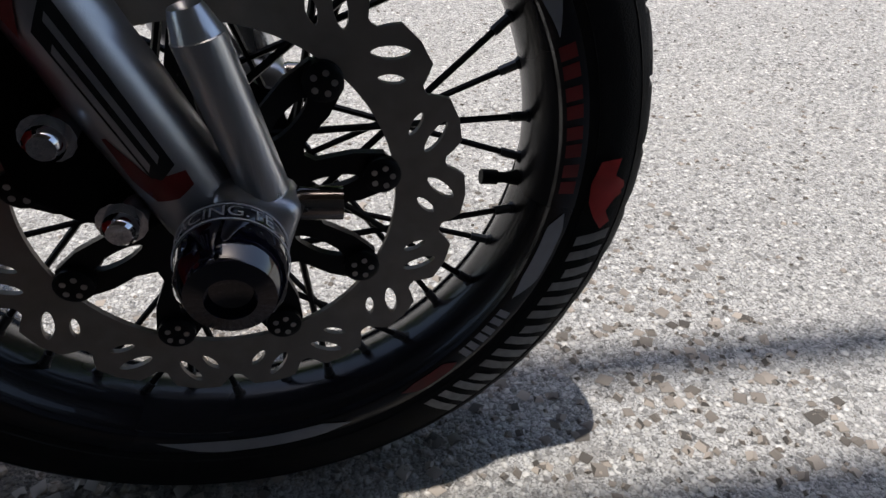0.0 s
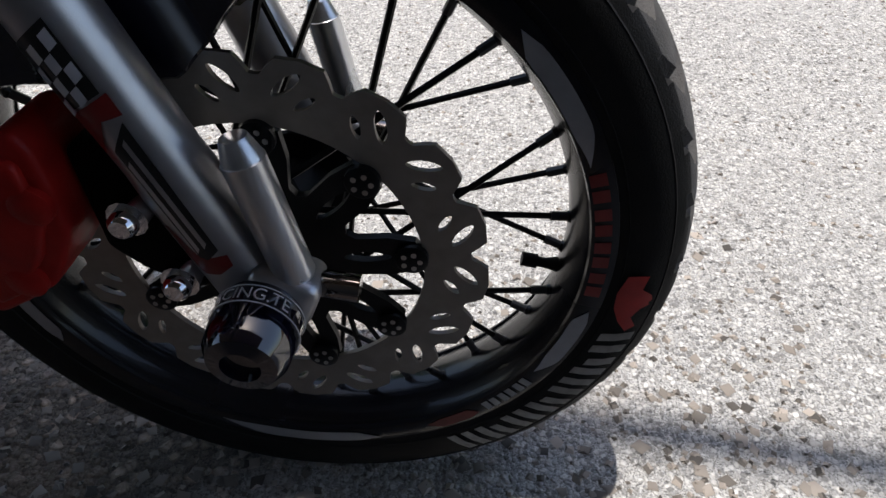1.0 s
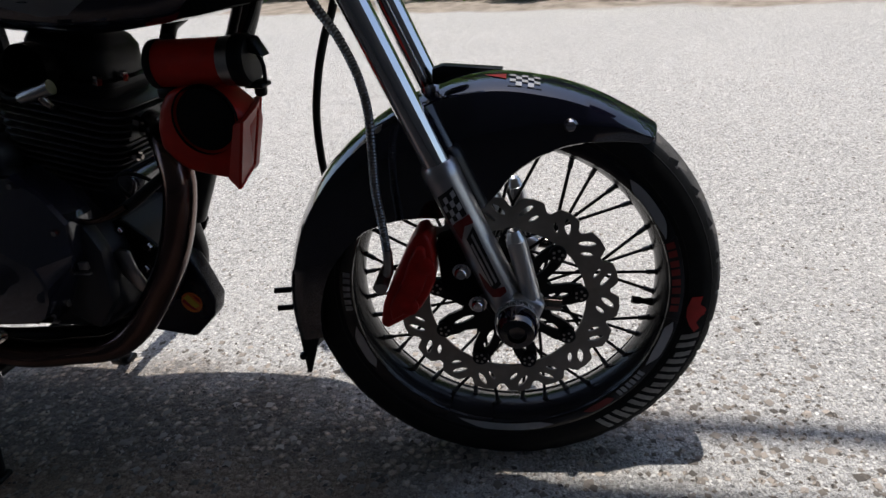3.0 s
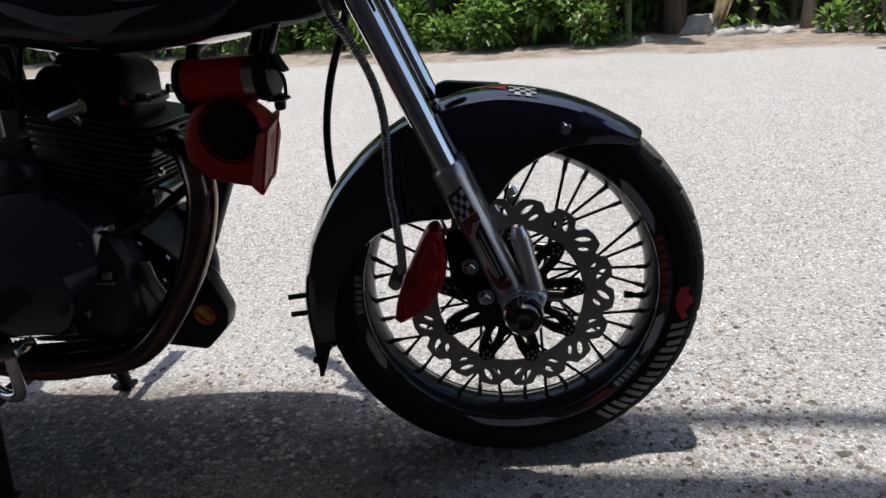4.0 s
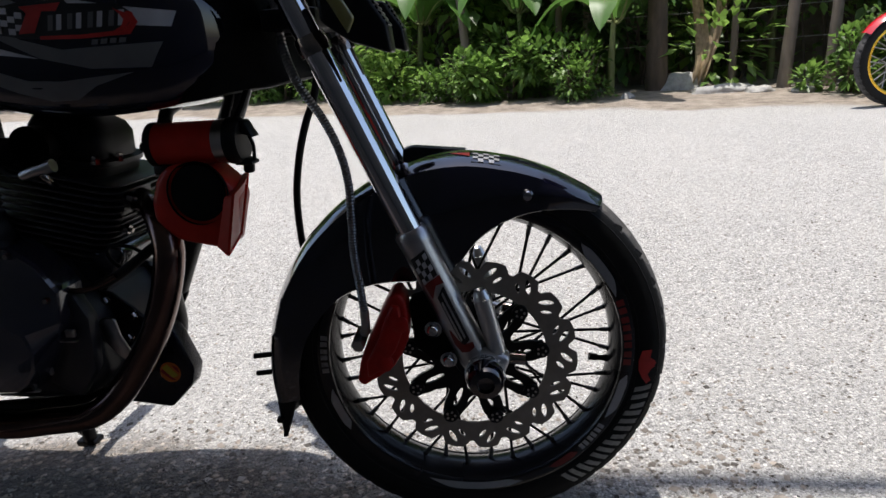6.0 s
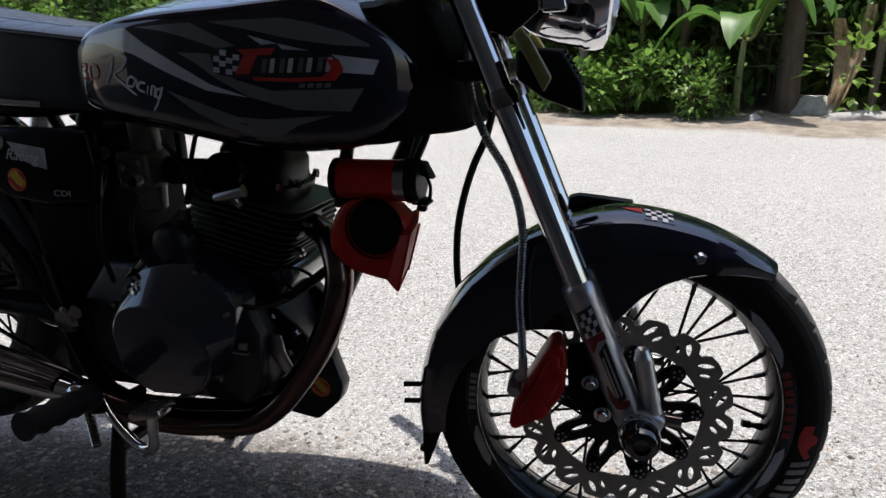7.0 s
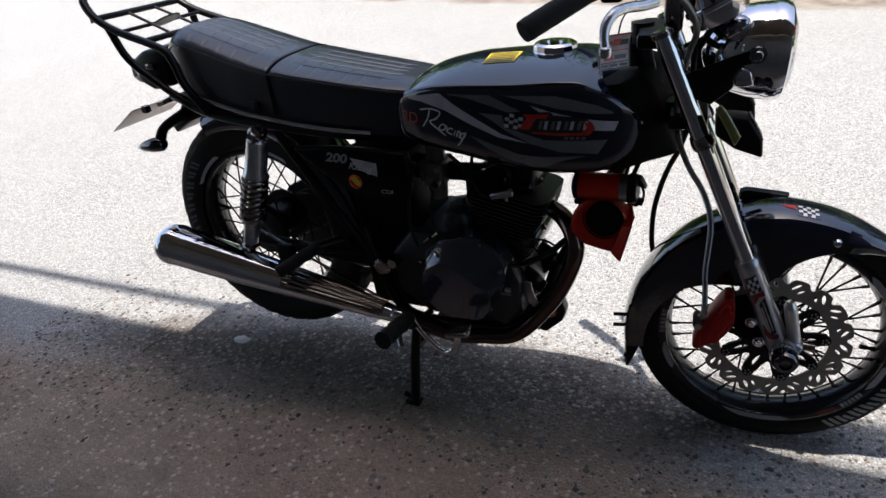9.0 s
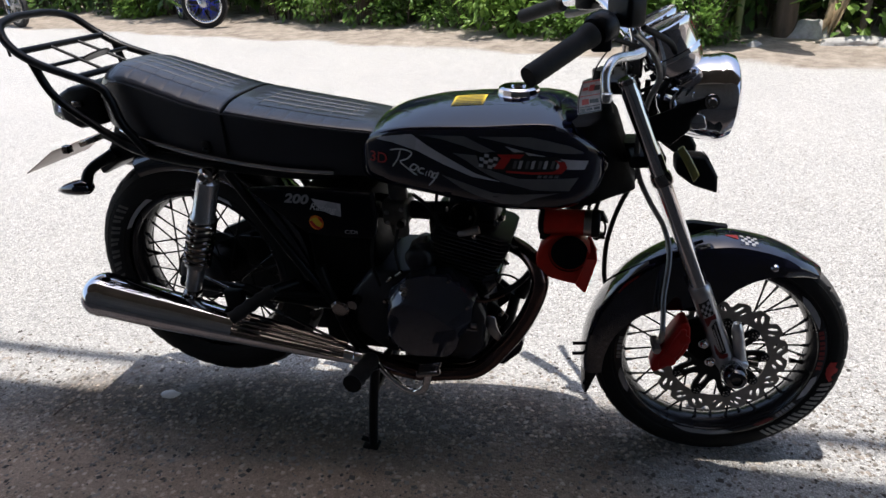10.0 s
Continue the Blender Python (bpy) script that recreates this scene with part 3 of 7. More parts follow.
            so = part("spoke", sb, mats["spoke"], wheel)
            meshes[key] = so.data
        else:
            so = new("spoke", meshes[key])
            so.parent = wheel
        so.matrix_basis = Matrix.Rotation(-(first + 2 * math.pi * k / spokes), 4, "Y")
    return wheel, prof


BLACK_WHEEL = {"rim": "rim_black", "hub": "satin_black", "spoke": ("satin_black", "nipple", "rim_black")}
FW = Matrix.Translation((0.017, 0, 0.2905))
FR, FH = 0.290, 0.0425
front_wheel, FPROF = make_wheel(bike, "front_wheel", STEER @ FW, FR, FH, {**BLACK_WHEEL, "label": "black spoked front wheel with wave brake disc"}, first=radians(14))


def ring_patch(bm, a0, a1, r0, r1, y, n=10, slant=0.0, mat_index=0, thick=0.0):
    """A curved bar between two radii and two angles (degrees), on the wheel's near side; y may be a function of r."""
    rows = []
    for i in range(n + 1):
        row = []
        for k in range(3):
            r = r0 + (r1 - r0) * k / 2
            a = radians(a0 + (a1 - a0) * i / n + slant * (k / 2 - 0.5))
            row.append(bm.verts.new((r * math.cos(a), y(r) if callable(y) else y, r * math.sin(a))))
        rows.append(row)
    for A, B in zip(rows, rows[1:]):
        for k in range(2):
            bm.faces.new((A[k], A[k + 1], B[k + 1], B[k])).material_index = mat_index
    return bm


def side_y(prof, lift):
    rs = [p[1] for p in prof[:10]]
    ys = [p[0] for p in prof[:10]]
    return lambda r: float(np.interp(r, rs, ys)) - lift


def tyre_marks(wheel, prof, start, step, count, r0, r1, mat="tyre_letter"):
    """The maker's name on the sidewall as plain pale bars, and a red emblem before it."""
    y = side_y(prof, 0.0012)
    for i in range(count):
        lb = bmesh.new()
        a = start + step * i
        ring_patch(lb, a - 2.6, a - 0.7, r0, r1, y, 4, 2.5)
        ring_patch(lb, a + 0.6, a + 2.5, r0 + (0.004 if i % 2 else 0.0), r1, y, 4, 2.5)
        part("sidewall_mark", lb, mat, wheel, "pale painted block of the maker's mark")


tyre_marks(front_wheel, FPROF, -16.6, -6.6, 7, 0.2455, 0.2675)
eb = bmesh.new()
ys = side_y(FPROF, 0.0014)
decal(eb, [(0.249, 0.045), (0.263, 0.050), (0.262, 0.028), (0.270, 0.020), (0.274, 0.006), (0.266, -0.004), (0.262, -0.020), (0.268, -0.036), (0.262, -0.046), (0.254, -0.030), (0.248, -0.010), (0.246, 0.015)],
      lambda x, z: ys(math.hypot(x, z)), 0.01)
for v in eb.verts:
    v.co.z *= 0.58
    v.co.x -= 0.004
    v.co.y -= 0.0006
bmesh.ops.rotate(eb, verts=eb.verts, cent=(0, 0, 0), matrix=Matrix.Rotation(radians(7.2), 3, "Y"))
part("sidewall_emblem", eb, "sticker_red", front_wheel, "red emblem sticker on the tyre's sidewall")
# rim stickers on the lip: pointed silver flashes, red blocks and small grey blocks
LIP = -min(0.040, FH * 0.95) - 0.0011


def rim_flash(a0, a1, r0, r1, mat, label, point=4.0):
    """A flash along the lip that runs out to a point at both ends."""
    rb = bmesh.new()
    rows = []
    for i in range(15):
        u = i / 14
        w = min(1.0, u * point * 1.6, (1 - u) * point)
        mid = r0 + (r1 - r0) * (0.75 - 0.5 * u)
        a = radians(a0 + (a1 - a0) * u)
        rows.append([rb.verts.new((q * math.cos(a), LIP, q * math.sin(a))) for q in (mid + (r0 - mid) * w, mid + (r0 + r1 - 2 * mid) * 0.5 * w, mid + (r1 - mid) * w)])
    for A, B in zip(rows, rows[1:]):
        for k in range(2):
            rb.faces.new((A[k], A[k + 1], B[k + 1], B[k]))
    bmesh.ops.dissolve_degenerate(rb, dist=1e-6, edges=rb.edges)
    part("rim_sticker", rb, mat, front_wheel, label)


def rim_blocks(a0, step, count, r0, r1, mat, label):
    for q in range(count):
        rb = bmesh.new()
        a = a0 + step * q
        ring_patch(rb, a, a + step * 0.34, r0, r1, LIP, 3)
        ring_patch(rb, a + step * 0.46, a + step * 0.80, r0, r1, LIP, 3)
        part("rim_sticker", rb, mat, front_wheel, label)


for a0, a1 in ((46, 21), (-11, -31), (-74, -112), (-150, -169), (96, 70)):
    rim_flash(a0, a1, 0.2200, 0.2325, "sticker_grey", "silver rim flash")
rim_blocks(19.5, -7.0, 4, 0.2205, 0.2315, "rim_red", "orange-red rim sticker")
rim_blocks(-34, -4.6, 3, 0.2210, 0.2310, "sticker_grey", "grey rim sticker")
rim_flash(-49, -62, 0.2210, 0.2315, "rim_red", "orange-red rim sticker")
rim_blocks(184, -5.5, 3, 0.2210, 0.2310, "sticker_grey", "grey rim sticker")

# brake disc: a wave rotor with lens slots on a black carrier
DY = -0.049
LOBES = 18


def rotor_outline(n=LOBES):
    out = []
    for i in range(n):
        a = radians(35) + 2 * math.pi * i / n
        for f, r in ((-0.5, 0.1385), (-0.43, 0.1392), (-0.35, 0.1450), (-0.27, 0.1500), (0.0, 0.1515), (0.27, 0.1500), (0.35, 0.1450), (0.43, 0.1392)):
            b = a + f * 2 * math.pi / n
            out.append((r * math.cos(b), r * math.sin(b)))
    return out


holes = [circle(0, 0, 0.1065, 72)]
for i in range(LOBES):
    a = radians(35) + 2 * math.pi * i / LOBES
    tilt = 0.73 if i % 2 else -0.73
    for da, r, ln, w in ((-0.043, 0.1350, 0.0230, 0.0078), (0.050, 0.1262, 0.0160, 0.0058)):
        b = a + da * (1 if i % 2 else -1)
        holes.append(lens_hole(r * math.cos(b), r * math.sin(b), ln, w, b + tilt))
disc = dress("brake_disc", plate_mesh([rotor_outline()] + holes, 0.004), "disc_steel", front_wheel, "brushed steel wave brake disc with lens-shaped slots", Matrix.Translation((0, DY, 0)))
NB = 9
car = []
for i in range(NB):
    a = radians(45.5) + 2 * math.pi * i / NB
    for f, r in ((-0.5, 0.060), (-0.36, 0.064), (-0.27, 0.086), (-0.17, 0.103), (0, 0.109), (0.17, 0.103), (0.27, 0.086), (0.36, 0.064)):
        b = a + f * 2 * math.pi / NB
        car.append((r * math.cos(b), r * math.sin(b)))
ch = [circle(0, 0, 0.03, 30)]
for i in range(NB):
    a = radians(45.5) + 2 * math.pi * i / NB
    ch.append(lens_hole(0.068 * math.cos(a), 0.068 * math.sin(a), 0.034, 0.0085, a))
dress("disc_carrier", plate_mesh([car] + ch, 0.006), "satin_black", front_wheel, "black disc carrier with nine arms", Matrix.Translation((0, DY + 0.001, 0)))
bolt_me = None
for i in range(NB):
    a = radians(45.5) + 2 * math.pi * i / NB
    at = Matrix.Translation((0.0985 * math.cos(a), DY - 0.004, 0.0985 * math.sin(a)))
    if bolt_me is None:
        bb = bmesh.new()
        lathe(bb, [(-0.004, 0.0), (-0.004, 0.0095), (-0.0025, 0.0115), (0.004, 0.0115)], 20)
        for k in range(5):
            t = 2 * math.pi * k / 5
            lathe(bb, [(-0.0046, 0.0), (-0.0046, 0.0019), (-0.0035, 0.0019)], 8, (0.006 * math.cos(t), 0, 0.006 * math.sin(t)), mat_index=1)
        b0 = part("disc_button", bb, ("satin_black", "steel"), front_wheel, "", at)
        bolt_me = b0.data
    else:
        b1 = new("disc_button", bolt_me)
        b1.parent, b1.matrix_basis = front_wheel, at
vb = bmesh.new()
va = radians(-9.8)
tube(vb, [(0.206 * math.cos(va), 0, 0.206 * math.sin(va)), (0.196 * math.cos(va), -0.001, 0.196 * math.sin(va)), (0.184 * math.cos(va), -0.001, 0.184 * math.sin(va))], [0.006, 0.004, 0.0042], 10, 4)
tube(vb, [(0.190 * math.cos(va), -0.001, 0.190 * math.sin(va)), (0.178 * math.cos(va), -0.001, 0.178 * math.sin(va))], 0.0055, 10, 0)
part("valve", vb, "rubber", front_wheel)


LAY = LAY_FRONT


def fork_x(z):
    return -0.06 + (0.51 - z) * 0.39


FORK_DIR = Vector((-0.39, 0, 1)).normalized()


def fork_pt(z, y):
    return Vector((fork_x(z), y, z))


for s in (-1, 1):
    yy = 0.09 * s
    fb = bmesh.new()
    tube(fb, [fork_pt(0.50, yy), fork_pt(0.975, yy)], 0.0175, 28, 0)
    st = fpart("fork_tube", fb, "chrome", "chrome fork tube")
    fb = bmesh.new()
    L = Vector(fork_pt(0.30, yy))
    prof = [(0.0, 0.0), (0.0, 0.020), (0.02, 0.0235), (0.10, 0.0235), (0.115, 0.0225), (0.205, 0.0225), (0.212, 0.0232), (0.226, 0.0235), (0.232, 0.020), (0.232, 0.0)]
    lathe(fb, prof, 32, L, FORK_DIR)
    sl = fpart("fork_slider", fb, "fork_alloy", "grey alloy fork slider")
    # axle lug and clamp at the foot
    fb = bmesh.new()
    box(fb, (0.036, yy + s * 0.006, 0.316), (0.046, 0.036, 0.040), 0.009, Matrix.Rotation(radians(22), 4, "Y"), 3)
    fpart("axle_clamp", fb, "fork_alloy", "grey alloy axle clamp")
    # alloy peg sleeve in front of the slider
    fb = bmesh.new()
    d = Vector((-0.019, 0, 0.0955)).normalized()
    lathe(fb, [(-0.005, 0.0), (-0.005, 0.010), (0.0, 0.0128), (0.084, 0.0128), (0.0845, 0.0122), (0.096, 0.0088), (0.098, 0.0078), (0.096, 0.005), (0.092, 0.0)], 32, (0.0455, yy + s * 0.008, 0.330), d)
    fpart("fork_sleeve", fb, "aluminium", "brushed aluminium sleeve with a bevelled end", smooth=15)
    fb = bmesh.new()
    lathe(fb, [(-0.006, 0.0), (-0.006, 0.006), (0.0, 0.0095), (0.022, 0.0095), (0.022, 0.0)], 12, (0.062, yy + s * 0.004, 0.318), (1, 0, -0.12))
    fpart("clamp_bolt", fb, "dark_chrome")
    # black crash bobbin on the axle's end
    fb = bmesh.new()
    lathe(fb, [(0.0, 0.0), (0.0, 0.016), (0.012, 0.018), (0.014, 0.0255), (0.020, 0.027), (0.034, 0.027), (0.050, 0.0255), (0.058, 0.021), (0.060, 0.012), (0.054, 0.010), (0.052, 0.0)], 40, (0.026, s * 0.098, 0.309), (0, s, 0))
    bob = fpart("axle_bobbin", fb, "black_paint", "glossy black crash bobbin on the axle")
    if s < 0:
        me = text_mesh("RACING.TE", 0.0125, 0.0003)
        for v in me.vertices:
            t = math.pi / 2 + 0.12 - v.co.x * 0.92 / 0.0275
            v.co = (0.026 + 0.0277 * math.cos(t), -0.098 - 0.0265 + v.co.z, 0.309 + 0.0277 * math.sin(t))
        me.transform(LAY_FRONT)
        dress("band_lettering", me, "sticker_white", bob, "white lettering round the bobbin")
        for yv in (0.0195, 0.0325):
            fb = bmesh.new()
            lathe(fb, [(-yv - 0.0004, 0.0273), (-yv, 0.0279), (-yv + 0.0004, 0.0273)], 40, (0.026, -0.098, 0.309))
            part("band_line", fb, "sticker_white", bob)

# stickers on the near slider: chequers, a red wedge and a dark outlined name block
SL_R = 0.0229


def slider_patch(bm, pts, mat_index=0, lift=0.0):
    """An outline of (height along the slider, angle in degrees towards the rear) on the near slider's face."""
    def put(u, a):
        t = radians(a)
        c = fork_pt(0.30, -0.09) + FORK_DIR * u
        side = Vector((math.cos(math.atan(0.39)), 0, math.sin(math.atan(0.39))))
        return c + (Vector((0, -1, 0)) * math.cos(t) - side * math.sin(t)) * (SL_R + 0.0006 + lift)
    n = len(pts)
    cu, ca = sum(p[0] for p in pts) / n, sum(p[1] for p in pts) / n
    mid = bm.verts.new(put(cu, ca))
    flat = []
    for i in range(n):
        a, b = pts[i], pts[(i + 1) % n]
        flat += [(a[0] + (b[0] - a[0]) * k / 4, a[1] + (b[1] - a[1]) * k / 4) for k in range(4)]
    ring = [bm.verts.new(put(u, a)) for u, a in flat]
    half = [bm.verts.new(put((cu + u) / 2, (ca + a) / 2)) for u, a in flat]
    m_ = len(ring)
    for i in range(m_):
        bm.faces.new((mid, half[i], half[(i + 1) % m_])).material_index = mat_index
        bm.faces.new((half[i], ring[i], ring[(i + 1) % m_], half[(i + 1) % m_])).material_index = mat_index
    return bm


NEAR_SLIDER = [o for o in bike.children if o.name.startswith("fork_slider")][0]


def slider_sticker(name, pts, mat, label="", lift=0.0):
    part(name, slider_patch(bmesh.new(), pts, 0, lift), mat, NEAR_SLIDER, label)


slider_sticker("sticker_field", [(0.203, -24), (0.196, 38), (0.158, 42), (0.163, -24)], "sticker_black", "black field of the slider sticker")
for i in range(4):
    for j in range(4):
        if (i + j) % 2 == 0:
            u, a = 0.199 - i * 0.0088 - j * 0.0022, -21 + j * 14
            slider_sticker("sticker_check", [(u, a), (u - 0.0022, a + 14), (u - 0.0105, a + 14), (u - 0.0083, a)], "sticker_silver", "", 0.0004)
slider_sticker("sticker_wedge", [(0.162, -30), (0.157, 36), (0.132, 30), (0.150, -2), (0.149, -30)], "rim_red", "dark red wedge of the slider sticker")
slider_sticker("sticker_strip", [(0.146, -24), (0.133, 12), (0.052, 12), (0.058, -20)], "sticker_black", "black strip of the slider sticker", 0.0001)
for u0, u1, a in ((0.138, 0.062, -12), (0.126, 0.060, 2)):
    slider_sticker("sticker_bar", [(u0, a), (u0 - 0.003, a + 7), (u1, a + 7), (u1 + 0.003, a)], "fork_alloy", "", 0.0003)
slider_sticker("sticker_stroke", [(0.082, 26), (0.060, 31), (0.050, 20), (0.049, -16), (0.053, -26), (0.045, -24), (0.042, 0), (0.044, 26), (0.058, 38), (0.082, 32)], "rim_red", "", 0.0002)

# caliper with its bracket, bolts and hose
LAY = None
cb = bmesh.new()
prism(cb, [(-0.090, 0.421), (-0.078, 0.425), (-0.070, 0.413), (-0.068, 0.390), (-0.069, 0.358), (-0.080, 0.336), (-0.093, 0.317), (-0.116, 0.302), (-0.138, 0.290), (-0.146, 0.297), (-0.140, 0.325), (-0.129, 0.350), (-0.119, 0.368), (-0.104, 0.398)], -0.118, -0.066, 0.005, 3)
prism(cb, [(-0.088, 0.410), (-0.078, 0.408), (-0.076, 0.372), (-0.088, 0.344), (-0.112, 0.314), (-0.130, 0.304), (-0.130, 0.328), (-0.112, 0.358), (-0.100, 0.388)], -0.124, -0.112, 0.004, 3)
cal = fpart("brake_caliper", cb, "red_caliper", "matt red painted brake caliper")
LAY = LAY_FRONT
for x, z in ((-0.086, 0.388), (-0.112, 0.330)):
    cb = bmesh.new()
    lathe(cb, [(0.0, 0.0), (0.0, 0.009), (0.003, 0.013), (0.008, 0.013)], 20, (x, -0.125, z))
    part("piston_cap", cb, "red_caliper", cal)
cb = bmesh.new()
prism(cb, [(-0.072, 0.412), (-0.046, 0.420), (-0.018, 0.402), (-0.010, 0.350), (0.006, 0.322), (-0.018, 0.308), (-0.050, 0.322), (-0.070, 0.340)], -0.098, -0.066, 0.005)
fpart("caliper_bracket", cb, "matt_black")
for x, z in ((-0.041, 0.374), (-0.023, 0.326)):
    cb = bmesh.new()
    lathe(cb, [(-0.016, 0.0), (-0.016, 0.006), (-0.013, 0.0085), (-0.006, 0.0085), (-0.006, 0.012), (0.0, 0.012), (0.012, 0.012)], 14, (x, -0.104, z))
    fpart("caliper_bolt", cb, "chrome", "domed chrome bolt")
cb = bmesh.new()
LAY = None
tube(cb, [(-0.139, -0.080, 0.356), (-0.134, -0.100, 0.362), (-0.128, -0.110, 0.372), (-0.127, -0.110, 0.400)], 0.0062, 10, 5)
lathe(cb, [(-0.040, 0.0), (-0.040, 0.008), (-0.036, 0.010), (0.012, 0.010), (0.012, 0.0)], 6, (-0.138, -0.090, 0.356))
fpart("hose_union", cb, "steel")
cb = bmesh.new()
tube(cb, [(-0.127, -0.11, 0.390), (-0.129, -0.11, 0.432), (-0.132, -0.11, 0.481), (-0.130, -0.11, 0.527), (-0.129, -0.11, 0.576), (-0.136, -0.11, 0.618), (-0.152, -0.11, 0.659), (-0.178, -0.105, 0.702), (-0.200, -0.07, 0.75), (-0.205, -0.060, 0.82), (-0.192, -0.070, 0.90), (-0.180, -0.105, 0.955), (-0.205, -0.150, 1.010), (-0.245, -0.210, 1.050)], 0.0050, 10, 24, ripple=0.22)
fpart("brake_hose", cb, "hose", "ribbed steel-sheathed brake hose")
cb = bmesh.new()
tube(cb, [(-0.226, 0.06, 0.36), (-0.238, 0.06, 0.41), (-0.245, 0.06, 0.46), (-0.243, 0.06, 0.53), (-0.231, 0.06, 0.59), (-0.215, 0.06, 0.638), (-0.195, 0.06, 0.684), (-0.183, 0.05, 0.75), (-0.18, 0.04, 0.92)], 0.0058, 10, 8)
fpart("speedometer_cable", cb, "rubber", "black speedometer cable")

# front mudguard with deep sides and a flap
LAY = None
FC = (0.000, 0.285)


def guard_r(a):
    return interp([(0, 0.313), (46, 0.312), (56, 0.307), (66, 0.3045), (77, 0.3025), (87, 0.3035), (98, 0.301), (107, 0.297), (115, 0.2935), (124, 0.2915), (135, 0.2905), (150, 0.2895), (165, 0.291), (175, 0.2935), (190, 0.297)], a)


gb = bmesh.new()
rows = []
for i in range(61):
    a = 47.5 + (190 - 47.5) * i / 60
    t = radians(a)
    r = guard_r(a)
    w = 0.058 * min(1, 0.72 + (a - 47) / 40)
    # depth of the side below the crown
    deep = interp([(47, 0.018), (49, 0.022), (58, 0.040), (66, 0.060), (73, 0.082), (80, 0.108), (86, 0.137), (94, 0.158), (104, 0.155), (116, 0.144), (130, 0.116), (145, 0.085), (165, 0.060), (180, 0.05), (190, 0.045)], a)
    row = []
    for yy, dr in ((-w, -deep), (-w, -deep * 0.6), (-w * 1.0, -min(0.030, deep * 0.5)), (-w * 0.93, -0.0100), (-w * 0.7, -0.003), (-w * 0.35, 0.001), (0, 0.002), (w * 0.35, 0.001), (w * 0.7, -0.003), (w * 0.93, -0.0100), (w, -min(0.030, deep * 0.5)), (w, -deep * 0.6), (w, -deep)):
        row.append((FC[0] + (r + dr) * math.cos(t), yy, FC[1] + (r + dr) * math.sin(t)))
    inner = [(x - 0.0022 * math.cos(t) * (1 if abs(yv) < w * 0.95 else 0), yv * 0.955, z - 0.0022 * math.sin(t)) for x, yv, z in reversed(row)]
    rows.append(row + inner)
loft(gb, rows)
guard = fpart("front_mudguard", gb, "black_paint", "glossy black front mudguard with deep sides", smooth=50)
for s in (-1, 1):
    gb = bmesh.new()
    lathe(gb, [(0.0, 0.0), (0.0, 0.0055), (0.003, 0.0085), (0.008, 0.006), (0.0095, 0.0)], 16, (0.102, s * 0.057, 0.533), (0, s, 0))
    part("mudguard_bolt", gb, "chrome", guard, "chrome dome bolt")
gb = bmesh.new()
rows = []
for i in range(17):
    u = i / 16
    z = 0.300 - 0.127 * u
    xb = -0.291 - 0.004 * math.sin(u * 1.5) + 0.004 * u
    xs = interp([(0.0, -0.244), (0.35, -0.252), (0.7, -0.268), (1.0, -0.282)], u)
    w = 0.053 - 0.005 * u
    row = [(xs, -w, z), (xs * 0.5 + xb * 0.5, -w, z), (xb + 0.005, -w * 0.94, z), (xb + 0.001, -w * 0.7, z), (xb - 0.001, -w * 0.3, z)]
    row += [(a, -c, d) for a, c, d in reversed(row)]
    rows.append(row + [(a + 0.0025, c * 0.95, d) for a, c, d in reversed(row)])
loft(gb, rows)
part("mud_flap", gb, "satin_black", guard, "black mud flap with a pointed corner")
for z in (0.306, 0.277):
    gb = bmesh.new()
    tube(gb, [(-0.285, -0.030, z), (-0.318, -0.030, z - 0.002)], 0.0042, 10, 0)
    part("flap_pin", gb, "satin_black", guard)
gb = bmesh.new()
lathe(gb, [(0.0, 0.0), (0.0, 0.006), (-0.006, 0.005), (-0.007, 0.0)], 12, (-0.286, -0.048, 0.205))
part("flap_rivet", gb, "satin_black", guard)
gb = bmesh.new()
prism(gb, [(-0.073, 0.572), (-0.071, 0.592), (-0.056, 0.596), (0.024, 0.586), (0.004, 0.574)], 0.040, 0.062, 0.003)
part("guard_stay", gb, "satin_black", guard)


def guard_patch(pts, lift):
    """A small sticker on the guard's crown; pts are (angle, y)."""
    g = bmesh.new()
    vs = []
    for a, y in pts:
        r = guard_r(a) + float(np.interp(abs(y) / 0.058, [0, 0.35, 0.7, 0.93], [0.002, 0.001, -0.003, -0.010])) + lift
        vs.append(g.verts.new((FC[0] + r * math.cos(radians(a)), y, FC[1] + r * math.sin(radians(a)))))
    g.faces.new(vs)
    return g


part("sticker_field", guard_patch([(84.4, -0.012), (76.6, -0.012), (76.6, -0.046), (84.4, -0.046)], 0.0008), "sticker_black", guard, "black field of the mudguard sticker")
for i in range(5):
    for j in range(4):
        if (i + j) % 2 == 0:
            a0, a1 = 84.0 - i * 1.4, 84.0 - (i + 1) * 1.4
            y0, y1 = -0.014 - j * 0.0078, -0.014 - (j + 1) * 0.0078
            part("sticker_check", guard_patch([(a0, y0), (a1, y0), (a1, y1), (a0, y1)], 0.0014), "sticker_grey", guard)
part("sticker_wedge", guard_patch([(90, -0.014), (84.8, -0.013), (84.8, -0.030), (87.5, -0.024)], 0.0012), "rim_red", guard, "red wedge of the mudguard sticker")
LAY = LAY_FRONT

